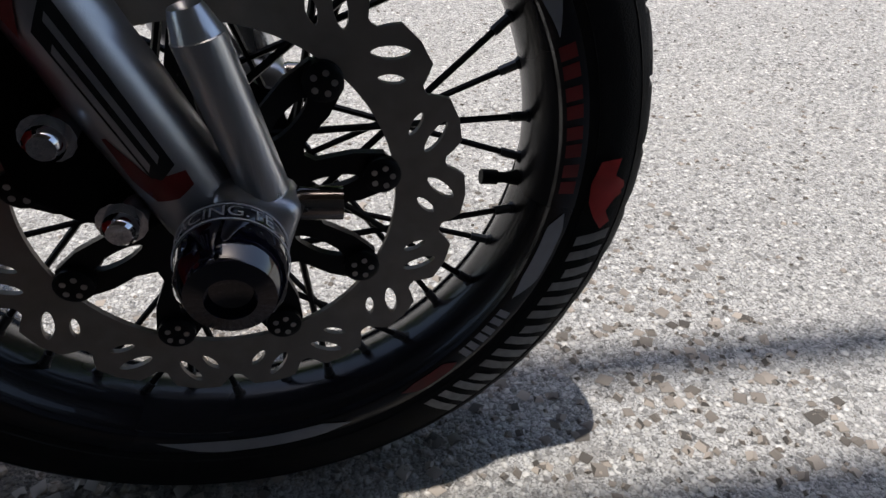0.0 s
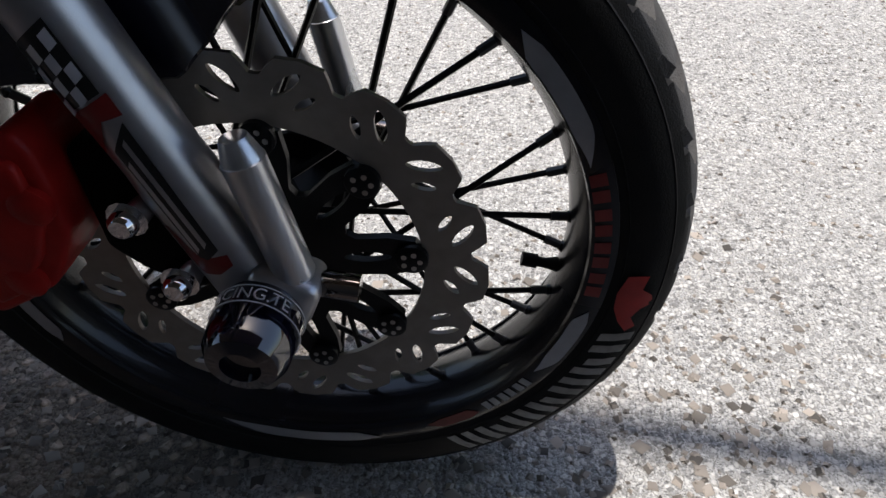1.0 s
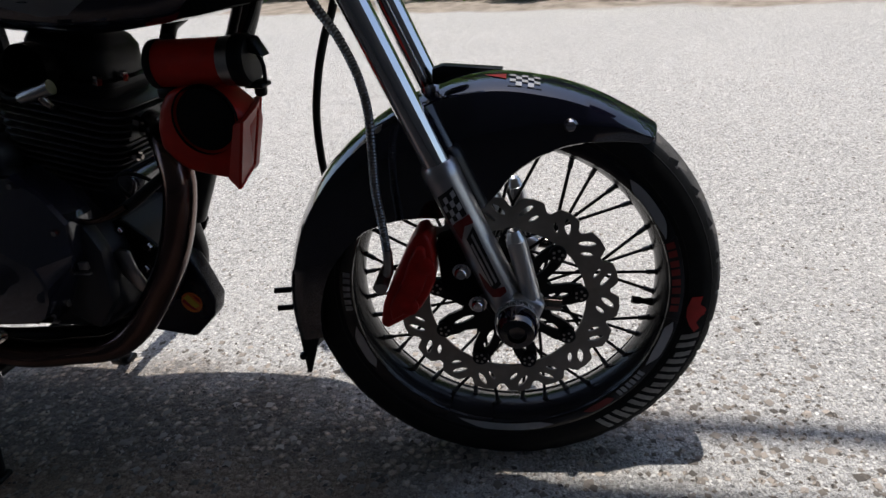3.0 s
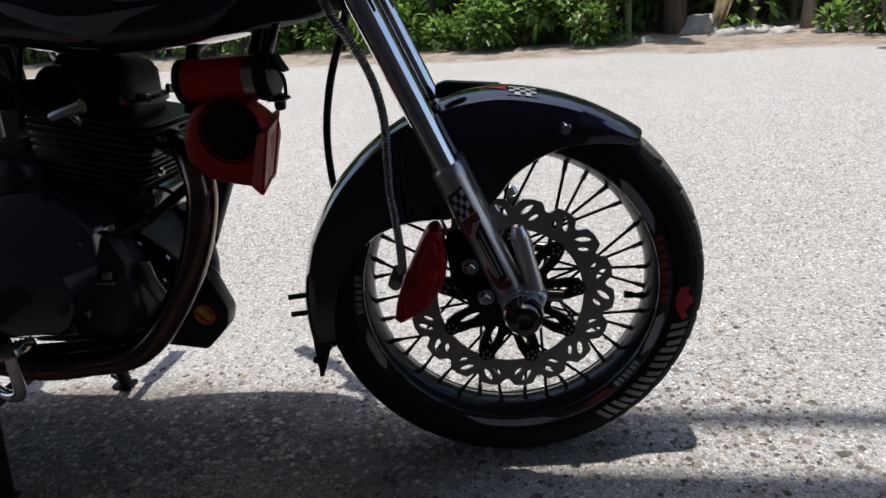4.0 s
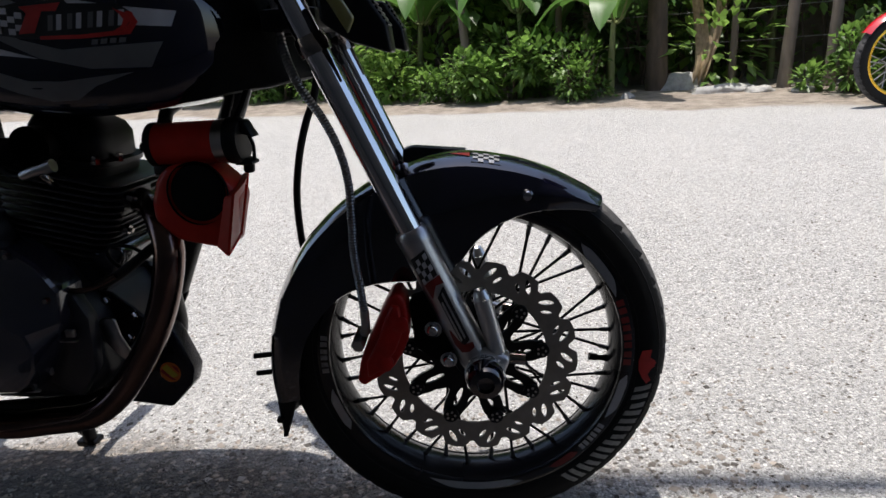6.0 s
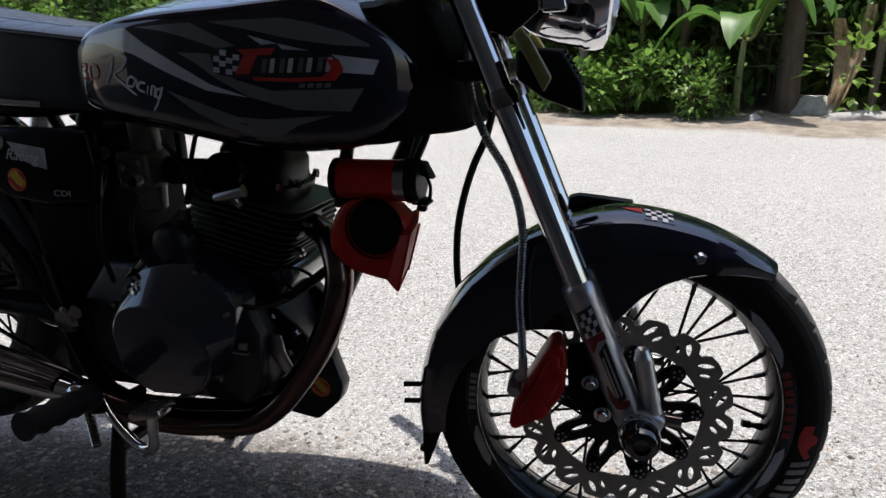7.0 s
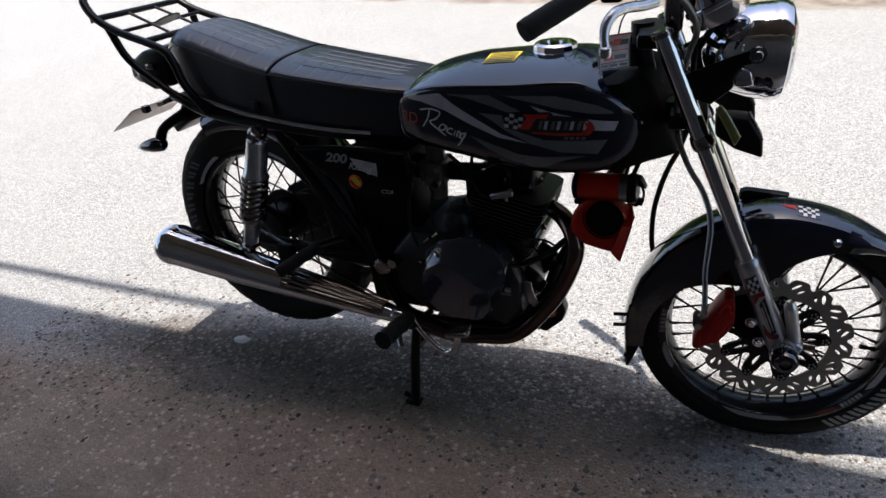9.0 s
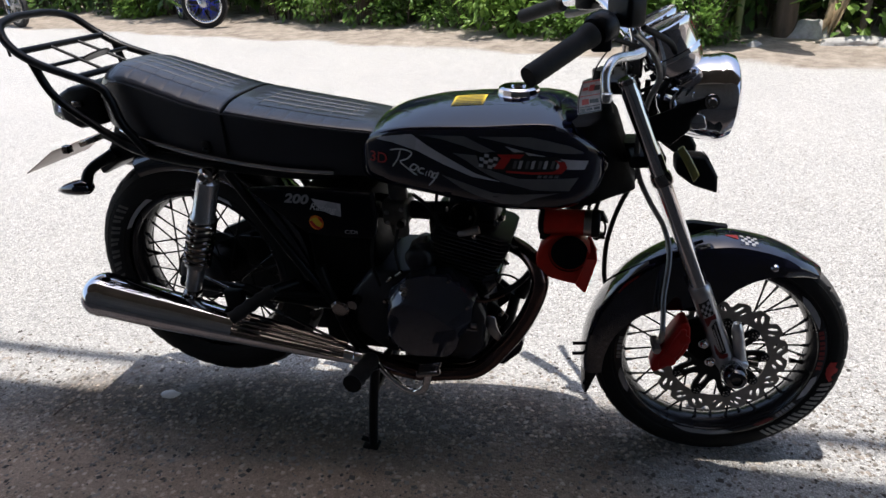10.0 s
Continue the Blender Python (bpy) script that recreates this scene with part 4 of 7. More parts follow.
# yokes, headlight, gauges, bars
for z in (0.80, 0.955):
    yb = bmesh.new()
    prism(yb, [(fork_x(z) - 0.05, z - 0.016), (fork_x(z) + 0.022, z - 0.016), (fork_x(z) + 0.022, z + 0.012), (fork_x(z) - 0.05, z + 0.012)], -0.086, 0.086, 0.006)
    tube(yb, [(fork_x(z) - 0.045, 0, z - 0.02), (fork_x(z) - 0.045, 0, z + 0.02)], 0.022, 16, 0)
    fpart("fork_yoke", yb, "satin_black")
for s in (-1, 1):
    yb = bmesh.new()
    z = 0.765
    lathe(yb, [(-0.012, 0.0175), (-0.012, 0.0215), (-0.004, 0.0225), (0.004, 0.0215), (0.012, 0.020), (0.012, 0.0175)], 28, fork_pt(z, 0.09 * s), FORK_DIR)
    fpart("fork_collar", yb, "dark_chrome", "bright ring round the fork tube")
    yb = bmesh.new()
    lathe(yb, [(-0.004, 0.0175), (-0.004, 0.021), (0.004, 0.021), (0.004, 0.0175)], 28, fork_pt(0.968, 0.09 * s), FORK_DIR)
    fpart("fork_collar", yb, "dark_chrome", "bright ring round the fork tube")

hb = bmesh.new()
HC = (-0.068, 0.0, 0.915)
HD = Vector((0.985, 0, -0.06)).normalized()
lathe(hb, [(-0.104, 0.0), (-0.103, 0.014), (-0.098, 0.030), (-0.089, 0.046), (-0.076, 0.060), (-0.060, 0.071), (-0.040, 0.080), (-0.018, 0.0862), (0.004, 0.0890), (0.012, 0.0893), (0.015, 0.0915), (0.030, 0.0915), (0.040, 0.0880), (0.044, 0.081)], 56, HC, HD)
head = fpart("headlight", hb, "chrome", "round chrome headlight shell")
hb = bmesh.new()
lathe(hb, [(0.043, 0.082), (0.052, 0.060), (0.056, 0.030), (0.057, 0.0)], 48, HC, HD)
part("lens", hb, "clear_lens", head, "clear glass headlight lens")
hb = bmesh.new()
lathe(hb, [(0.036, 0.080), (0.010, 0.055), (-0.010, 0.02), (-0.012, 0.0)], 40, HC, HD)
part("reflector", hb, "chrome", head)
LAY = None
for s in (-1, 1):
    hb = bmesh.new()
    prism(hb, [(-0.192, 0.874), (-0.124, 0.901), (-0.086, 0.914), (-0.070, 0.912), (-0.066, 0.900), (-0.076, 0.891), (-0.100, 0.886), (-0.113, 0.868), (-0.113, 0.848), (-0.148, 0.818), (-0.176, 0.828)], s * 0.094 - 0.003, s * 0.094 + 0.003, 0.002)
    fpart("headlight_bracket", hb, "satin_black", "black headlight bracket")
    hb = bmesh.new()
    prism(hb, [(-0.116, 0.866), (-0.102, 0.882), (-0.084, 0.874), (-0.078, 0.847), (-0.112, 0.846)], min(s * 0.090, s * 0.055), max(s * 0.090, s * 0.055), 0.006, 3)
    fpart("headlight_lug", hb, "chrome", "chrome lug between bracket and headlight")
    hb = bmesh.new()
    lathe(hb, [(0.0, 0.0), (0.0, 0.007), (0.003, 0.0095), (0.006, 0.0095), (0.006, 0.014), (0.010, 0.015), (0.016, 0.015), (0.016, 0.0)], 18, (-0.079, s * 0.108, 0.904), (0, -s, 0))
    fpart("bracket_bolt", hb, "dark_chrome")
    hb = bmesh.new()
    y0, y1 = (-0.132, -0.082) if s < 0 else (0.082, 0.132)
    prism(hb, [(-0.139, 0.803), (-0.112, 0.806), (-0.083, 0.803), (-0.058, 0.764), (-0.055, 0.729), (-0.104, 0.746), (-0.137, 0.771)], y0, y1, 0.006, 3)
    ts = fpart("turn_signal", hb, "satin_black", "black wedge-shaped front turn signal")
    for k in range(7):
        u = k / 6
        hb = bmesh.new()
        box(hb, (-0.080 + 0.021 * u, (y0 + y1) / 2, 0.801 - 0.037 * u), (0.0045, 0.044, 0.0025), 0.0008, Matrix.Rotation(radians(57), 4, "Y"))
        part("rib", hb, "satin_black", ts)
    hb = bmesh.new()
    yo = y0 if s < 0 else y1
    prism(hb, [(-0.142, 0.822), (-0.131, 0.831), (-0.117, 0.812), (-0.094, 0.772), (-0.104, 0.754), (-0.122, 0.788)], min(yo, yo + s * 0.010), max(yo, yo + s * 0.010), 0.004, 3)
    part("signal_lens", hb, "amber", ts, "yellowish lens")
LAY = LAY_FRONT

LAY = None
for k, (yy, dx) in enumerate(((-0.060, 0.0), (0.062, -0.004))):
    gb = bmesh.new()
    gc = Vector((-0.139 + dx, yy, 0.966))
    gd = Vector((-0.46, 0, 0.89)).normalized()
    lathe(gb, [(-0.012, 0.0), (-0.012, 0.024), (-0.004, 0.044), (0.008, 0.0490), (0.022, 0.0510), (0.024, 0.0545), (0.031, 0.0545), (0.033, 0.0510), (0.070, 0.0530), (0.076, 0.0560), (0.084, 0.0555), (0.086, 0.0505), (0.081, 0.049)], 52, gc, gd)
    g = fpart("gauge", gb, "chrome", "chrome instrument can")
    gb = bmesh.new()
    lathe(gb, [(0.077, 0.0), (0.077, 0.0495)], 40, gc, gd)
    part("dial", gb, "sticker_black", g, "black dial")
    gb = bmesh.new()
    lathe(gb, [(0.082, 0.0), (0.0825, 0.0495)], 40, gc, gd)
    gl = part("dial_glass", gb, "clear_lens", g)
    gl.visible_shadow = False
LAY = LAY_FRONT
gb = bmesh.new()
tube(gb, [(-0.19, -0.05, 0.965), (-0.165, -0.05, 0.975)], 0.008, 10, 0)
tube(gb, [(-0.19, 0.05, 0.965), (-0.165, 0.05, 0.975)], 0.008, 10, 0)
box(gb, (-0.165, 0, 0.972), (0.03, 0.13, 0.006), 0.002)
fpart("gauge_bracket", gb, "satin_black")

hb = bmesh.new()
bar = [(-0.415, -0.375, 1.038), (-0.372, -0.335, 1.060), (-0.312, -0.275, 1.092), (-0.255, -0.19, 1.105), (-0.225, -0.09, 1.045), (-0.220, 0, 1.03), (-0.232, 0.09, 1.045), (-0.275, 0.19, 1.095), (-0.345, 0.285, 1.085), (-0.41, 0.345, 1.062), (-0.455, 0.385, 1.042)]
tube(hb, bar, 0.011, 14, 6)
handlebar = fpart("handlebar", hb, "chrome", "chrome handlebar")
for yy in (-0.035, 0.035):
    hb = bmesh.new()
    box(hb, (-0.222, yy, 1.0), (0.034, 0.028, 0.075), 0.008, None, 3)
    part("bar_clamp", hb, "dark_chrome", handlebar)
for g0, g1, lab in (((-0.422, -0.380, 1.0350), (-0.322, -0.285, 1.086), "black rubber grip"), ((-0.460, 0.389, 1.040), (-0.36, 0.300, 1.081), "black rubber grip")):
    hb = bmesh.new()
    a, b = Vector(g0), Vector(g1)
    tube(hb, [a + (b - a) * k / 14 for k in range(15)], [0.0165] + [0.0180, 0.0172] * 6 + [0.0185, 0.021, 0.021], 20, 0)
    part("grip", hb, "rubber", handlebar, lab)
# throttle housing, master cylinder, switch box
hb = bmesh.new()
a = Vector((-0.318, -0.281, 1.088))
d = Vector((0.10, 0.10, 0.045)).normalized()
lathe(hb, [(0.0, 0.0), (0.0, 0.024), (0.006, 0.028), (0.030, 0.028), (0.036, 0.024), (0.036, 0.0)], 24, a, d)
box(hb, a + d * 0.018 + Vector((0.0, -0.004, -0.022)), (0.034, 0.034, 0.030), 0.006)
part("throttle_housing", hb, "satin_black", handlebar, "black throttle and switch housing")
hb = bmesh.new()
box(hb, (-0.262, -0.225, 1.115), (0.040, 0.060, 0.050), 0.008, Matrix.Rotation(radians(35), 4, "Z"), 3)
box(hb, (-0.262, -0.225, 1.150), (0.046, 0.066, 0.016), 0.005, Matrix.Rotation(radians(35), 4, "Z"), 2)
part("master_cylinder", hb, "satin_black", handlebar, "black front brake master cylinder")
LAY = None
hb = bmesh.new()
tube(hb, [(-0.240, -0.290, 1.030), (-0.256, -0.306, 1.028), (-0.278, -0.332, 1.030), (-0.293, -0.356, 1.027), (-0.302, -0.374, 1.014), (-0.303, -0.384, 0.998), (-0.301, -0.388, 0.986)], [0.0085, 0.0080, 0.0075, 0.0078, 0.0075, 0.0070, 0.0072], 16, 7, flat=1.0)
lathe(hb, [(-0.009, 0.0), (-0.008, 0.0080), (-0.004, 0.0095), (0.006, 0.0090), (0.010, 0.0)], 16, (-0.301, -0.389, 0.982), (0.05, -0.1, 1))
part("brake_lever", hb, "aluminium", handlebar, "polished brake lever")
LAY = LAY_FRONT
hb = bmesh.new()
tube(hb, [(-0.262, 0.225, 1.085), (-0.285, 0.290, 1.070), (-0.318, 0.370, 1.050), (-0.340, 0.440, 1.040)], [0.012, 0.010, 0.009, 0.012], 12, 6)
box(hb, (-0.300, 0.225, 1.092), (0.05, 0.05, 0.04), 0.01, Matrix.Rotation(radians(-40), 4, "Z"))
part("clutch_lever", hb, "satin_black", handlebar)
hb = bmesh.new()
tube(hb, [(-0.262, -0.225, 1.15), (-0.262, -0.235, 1.20), (-0.272, -0.265, 1.30), (-0.285, -0.29, 1.36)], 0.0045, 10, 5)
part("mirror_stem", hb, "chrome", handlebar)
hb = bmesh.new()
tube(hb, [(-0.175, -0.08, 0.94), (-0.155, -0.085, 0.985), (-0.165, -0.12, 1.04), (-0.23, -0.20, 1.085)], 0.006, 10, 7)
tube(hb, [(-0.20, 0.03, 0.92), (-0.16, 0.0, 0.95), (-0.19, -0.1, 1.02), (-0.30, -0.26, 1.08)], 0.0045, 10, 7)
part("control_cable", hb, "rubber", handlebar)
# tag that hangs from the bar: plain blocks on white
LAY = None
TAG = [Vector(p) for p in ((-0.326, -0.186, 0.964), (-0.282, -0.126, 0.957), (-0.291, -0.142, 0.901), (-0.332, -0.203, 0.908))]


def on_tag(u, v, lift=0.0):
    """A point of the tag: u across, v down it, with a soft bend."""
    p = TAG[0].lerp(TAG[1], u).lerp(TAG[3].lerp(TAG[2], u), v)
    return p + Vector((0.81, -0.59, 0)).normalized() * -0.006 * math.sin(v * 2.8 + u) + Vector((0.81, -0.59, 0)) * lift


hb = bmesh.new()
loft(hb, [[on_tag(k / 4, i / 8, 0.0006) for k in range(5)] + [on_tag(1 - k / 4, i / 8, -0.0006) for k in range(5)] for i in range(9)])
tag = tagged(finish("hanging_tag", hb, "tag_cloth"), "worn white and red printed tag hanging from the handlebar", "tag")
for u0, u1, v0, v1, mat in ((0.0, 1.0, 0.0, 0.05, "sticker_red"), (0.0, 1.0, 0.95, 1.0, "sticker_black"), (0.40, 0.66, 0.14, 0.34, "sticker_red"), (0.62, 0.92, 0.18, 0.34, "sticker_black"), (0.10, 0.36, 0.20, 0.30, "sticker_red"), (0.04, 0.96, 0.46, 0.485, "sticker_red"),
                            (0.16, 0.46, 0.57, 0.74, "sticker_red"), (0.50, 0.88, 0.60, 0.72, "sticker_black"), (0.06, 0.94, 0.79, 0.815, "sticker_black"), (0.08, 0.30, 0.85, 0.92, "sticker_black"), (0.36, 0.60, 0.85, 0.92, "sticker_black"), (0.66, 0.92, 0.85, 0.92, "sticker_black"), (0.0, 0.035, 0.0, 1.0, "sticker_black"), (0.965, 1.0, 0.0, 1.0, "sticker_black")):
    hb = bmesh.new()
    n = 5
    rows = [[hb.verts.new(on_tag(u0 + (u1 - u0) * i / 4, v0 + (v1 - v0) * j / n, 0.0013)) for i in range(5)] for j in range(n + 1)]
    for a, b in zip(rows, rows[1:]):
        for i in range(4):
            hb.faces.new((a[i], a[i + 1], b[i + 1], b[i]))
    part("tag_print", hb, mat, tag)
hb = bmesh.new()
tube(hb, [on_tag(0.5, 0.0), (-0.300, -0.150, 0.985), (-0.280, -0.130, 1.010)], 0.0015, 6, 4)
part("tag_string", hb, "rubber", tag)

# ---- the motorcycle's body ----
LAY = None
rear_wheel, RPROF = make_wheel(bike, "rear_wheel", Matrix.Translation((-1.305, 0, 0.416)), 0.332, 0.052, {**BLACK_WHEEL, "label": "black spoked rear wheel, clear of the ground"}, hub_r=0.068, hub_half=0.055, first=0.1)
tyre_marks(rear_wheel, RPROF, 140, 8.0, 7, 0.262, 0.288, "worn_letter")
rb = bmesh.new()
ring_patch(rb, 120, 150, 0.2345, 0.2445, side_y(RPROF, 0.001), 10, 3.0)
part("rim_sticker", rb, "sticker_silver", rear_wheel, "grey rim sticker")
rb = bmesh.new()
ring_patch(rb, 60, 85, 0.2345, 0.2445, side_y(RPROF, 0.001), 10, 3.0)
part("rim_sticker", rb, "sticker_silver", rear_wheel, "grey rim sticker")
rb = bmesh.new()
lathe(rb, [(0.0, 0.0), (-0.012, 0.02), (-0.014, 0.055), (-0.006, 0.066), (0.004, 0.068)], 40, (0, -0.056, 0))
tube(rb, [(0.0, -0.07, 0.06), (0.02, -0.078, 0.10)], 0.007, 10, 0)
part("brake_plate", rb, "engine_black", rear_wheel)
rb = bmesh.new()
va = radians(172)
tube(rb, [(0.206 * math.cos(va), 0, 0.206 * math.sin(va)), (0.172 * math.cos(va), -0.001, 0.172 * math.sin(va))], 0.0052, 10, 0)
part("valve", rb, "rubber", rear_wheel)

# fuel tank
T_TOP = [(-0.805, 0.770), (-0.792, 0.815), (-0.770, 0.850), (-0.720, 0.874), (-0.690, 0.882), (-0.627, 0.894), (-0.536, 0.900), (-0.404, 0.902), (-0.352, 0.892), (-0.315, 0.870), (-0.285, 0.848), (-0.258, 0.820), (-0.238, 0.785)]
T_BOT = [(-0.805, 0.735), (-0.770, 0.724), (-0.723, 0.717), (-0.611, 0.703), (-0.524, 0.688), (-0.45, 0.680), (-0.396, 0.680), (-0.345, 0.684), (-0.315, 0.690), (-0.285, 0.702), (-0.258, 0.722), (-0.238, 0.752)]
T_SHOULDER = [(-0.805, 0.758), (-0.792, 0.795), (-0.770, 0.826), (-0.744, 0.842), (-0.70, 0.853), (-0.672, 0.858), (-0.60, 0.863), (-0.50, 0.866), (-0.407, 0.872), (-0.359, 0.871), (-0.315, 0.848), (-0.285, 0.828), (-0.258, 0.803), (-0.238, 0.774)]
T_W = [(-0.805, 0.085), (-0.792, 0.108), (-0.770, 0.126), (-0.720, 0.144), (-0.66, 0.156), (-0.58, 0.166), (-0.50, 0.171), (-0.404, 0.170), (-0.352, 0.165), (-0.315, 0.156), (-0.285, 0.140), (-0.258, 0.114), (-0.238, 0.080)]
T_SIDE = [(0.0, 0.78), (0.04, 0.87), (0.10, 0.93), (0.20, 0.97), (0.38, 0.993), (0.60, 1.0), (0.82, 0.998), (0.90, 0.992), (0.955, 0.982), (1.0, 0.945)]


T_TOP, T_BOT, T_SHOULDER, T_W = soft(T_TOP), soft(T_BOT), soft(T_SHOULDER), soft(T_W)


def tank_top(x, y):
    """Height of the tank above its shoulder."""
    zt, zs, w = interp(T_TOP, x), interp(T_SHOULDER, x), interp(T_W, x) * 0.945
    return zs + (zt - zs) * (1 - min(1.0, abs(y) / w) ** 1.9)


def tank_y(x, z):
    """The near side of the tank."""
    zb, zs, w = interp(T_BOT, x), interp(T_SHOULDER, x), interp(T_W, x)
    return -w * interp(T_SIDE, (z - zb) / (zs - zb))


def tank_section(x):
    zb, zs, w = interp(T_BOT, x), interp(T_SHOULDER, x), interp(T_W, x)
    side = [(-w * interp(T_SIDE, f), zb + (zs - zb) * f) for f in (0.0, 0.02, 0.04, 0.07, 0.10, 0.15, 0.20, 0.28, 0.38, 0.5, 0.6, 0.7, 0.8, 0.85, 0.9, 0.93, 0.96, 0.98, 1.0)]
    top = [(-w * 0.945 * u, tank_top(x, w * 0.945 * u)) for u in (0.97, 0.93, 0.88, 0.82, 0.74, 0.65, 0.55, 0.44, 0.33, 0.22, 0.11)]
    half = side + top
    return [(x, y, z) for y, z in half] + [(x, 0, interp(T_TOP, x))] + [(x, -y, z) for y, z in reversed(half)] + [(x, 0, zb - 0.004)]


tb = bmesh.new()
loft(tb, [tank_section(float(x)) for x in np.linspace(-0.805, -0.238, 100)])
tank = bpart("fuel_tank", tb, "tank_paint", "glossy black fuel tank with grey flame stripes", smooth=60)


def tank_sticker(name, shapes, mats, label="", lift=0.0012):
    b = bmesh.new()
    for k, pts in shapes:
        decal(b, pts, lambda x, z: tank_y(x, z) - lift - 0.0003 * k, 0.014, k)
    return part(name, b, mats, tank, label)


# swept stripes
PALE, DARK = ("sticker_silver", "pale grey swept tank stripe"), ("sticker_dark_silver", "dark grey swept tank stripe")
for (mat, lab), pts in (
    (PALE, [(-0.739, 0.830), (-0.728, 0.836), (-0.660, 0.846), (-0.652, 0.846), (-0.618, 0.824), (-0.565, 0.796), (-0.518, 0.771), (-0.462, 0.754), (-0.524, 0.763), (-0.588, 0.788), (-0.642, 0.812), (-0.698, 0.826)]),
    (PALE, [(-0.455, 0.830), (-0.411, 0.818), (-0.357, 0.806), (-0.291, 0.796), (-0.298, 0.779), (-0.347, 0.784), (-0.387, 0.797), (-0.427, 0.812)]),
    (DARK, [(-0.635, 0.846), (-0.538, 0.848), (-0.508, 0.834), (-0.473, 0.818), (-0.499, 0.815), (-0.541, 0.828), (-0.583, 0.839)]),
    (DARK, [(-0.512, 0.848), (-0.405, 0.849), (-0.371, 0.842), (-0.328, 0.830), (-0.302, 0.816), (-0.300, 0.812), (-0.338, 0.815), (-0.396, 0.824), (-0.446, 0.835)]),
    (DARK, [(-0.564, 0.812), (-0.510, 0.809), (-0.480, 0.777), (-0.428, 0.762), (-0.309, 0.763), (-0.327, 0.735), (-0.398, 0.738), (-0.460, 0.754), (-0.507, 0.778), (-0.538, 0.799)]),
    (DARK, [(-0.591, 0.764), (-0.525, 0.743), (-0.483, 0.729), (-0.440, 0.726), (-0.348, 0.731), (-0.398, 0.718), (-0.428, 0.703), (-0.462, 0.703), (-0.505, 0.716), (-0.548, 0.735)]),
):
    tank_sticker("tank_stripe", [(0, pts)], (mat,), lab)
# maker's emblem as plain shapes: chequers, red wedge, outlined block
tank_sticker("emblem_field", [(0, [(-0.514, 0.816), (-0.470, 0.816), (-0.414, 0.819), (-0.408, 0.812), (-0.350, 0.808), (-0.335, 0.796), (-0.344, 0.776), (-0.400, 0.774), (-0.450, 0.775), (-0.482, 0.779), (-0.506, 0.784)])], ("sticker_black",), "black field of the tank emblem", 0.0018)
for i in range(4):
    for j in range(4):
        if (i + j) % 2 == 0:
            x, z = -0.509 + i * 0.0092 + j * 0.001, 0.786 + j * 0.0068 - i * 0.0012 + 0.002 * math.sin(i * 1.6)
            tank_sticker("emblem_check", [(0, [(x, z), (x + 0.0092, z - 0.0012), (x + 0.0102, z + 0.0056), (x + 0.001, z + 0.0068)])], ("sticker_silver",), "", 0.0024)
tank_sticker("emblem_wedge", [(0, [(-0.470, 0.813), (-0.416, 0.814), (-0.424, 0.805), (-0.442, 0.806), (-0.457, 0.783), (-0.478, 0.783), (-0.462, 0.805)])], ("sticker_red",), "red wedge of the tank emblem", 0.0026)
for k, x in enumerate((-0.440, -0.429, -0.415, -0.404, -0.390, -0.379, -0.365, -0.354)):
    tank_sticker("emblem_block", [(0, [(x + 0.0045, 0.8010), (x + 0.0110, 0.8010), (x + 0.0065, 0.7840), (x, 0.7840)])], ("sticker_silver" if k % 2 else "sticker_dark_silver",), "", 0.0022)
tank_sticker("emblem_edge", [(0, [(-0.452, 0.7790), (-0.400, 0.7770), (-0.350, 0.7785), (-0.340, 0.7860), (-0.343, 0.7985), (-0.336, 0.7980), (-0.331, 0.7860), (-0.342, 0.7735), (-0.400, 0.7725), (-0.452, 0.7750)])], ("sticker_red",), "red edge of the tank emblem", 0.0020)
for x0, x1 in ((-0.388, -0.380), (-0.377, -0.369), (-0.366, -0.358), (-0.355, -0.347)):
    tank_sticker("emblem_block", [(0, [(x0, 0.7705), (x1, 0.7705), (x1 - 0.002, 0.7650), (x0 - 0.002, 0.7650)])], ("sticker_dark_silver",), "", 0.0022)
tank_sticker("emblem_stroke", [(0, [(-0.356, 0.803), (-0.342, 0.797), (-0.340, 0.787), (-0.348, 0.779), (-0.360, 0.778), (-0.350, 0.783), (-0.346, 0.790), (-0.350, 0.797)])], ("sticker_red",), "", 0.0026)


def lettering(words, size, x, z, lift, mat, parent, shear=0.0, turn=0.0, squash=1.0, name="lettering", label="", bold=0.0):
    me = text_mesh(words, size, 0.0006, shear, bold)
    me.transform(Matrix.Translation((x, 0, z)) @ Matrix.Rotation(radians(turn), 4, "Y") @ Matrix.Diagonal((squash, 1, 1, 1)))
    for v in me.vertices:
        v.co.y = lift(v.co.x, v.co.z) - 0.0012 + v.co.y * 0.3
    return dress(name, me, mat, parent, label)


lettering("3D", 0.034, -0.738, 0.788, tank_y, "sticker_red", tank, 0.1, 2, 1.1, label="red lettering on the tank")
# the hand-drawn script word, one ribbon a stroke
SCRIPT = (
    ((-0.681, 0.810), (-0.688, 0.792), (-0.703, 0.772)),
    ((-0.706, 0.809), (-0.678, 0.813), (-0.655, 0.807), (-0.666, 0.793), (-0.683, 0.785), (-0.666, 0.771), (-0.646, 0.757)),
    ((-0.641, 0.777), (-0.652, 0.782), (-0.661, 0.772), (-0.651, 0.769), (-0.642, 0.778), (-0.643, 0.766)),
    ((-0.627, 0.773), (-0.636, 0.774), (-0.641, 0.766), (-0.630, 0.761)),
    ((-0.622, 0.770), (-0.627, 0.758)),
    ((-0.620, 0.757), (-0.615, 0.769), (-0.610, 0.766), (-0.615, 0.754)),
    ((-0.600, 0.765), (-0.607, 0.765), (-0.611, 0.756), (-0.604, 0.755), (-0.597, 0.768), (-0.609, 0.749), (-0.621, 0.736)))
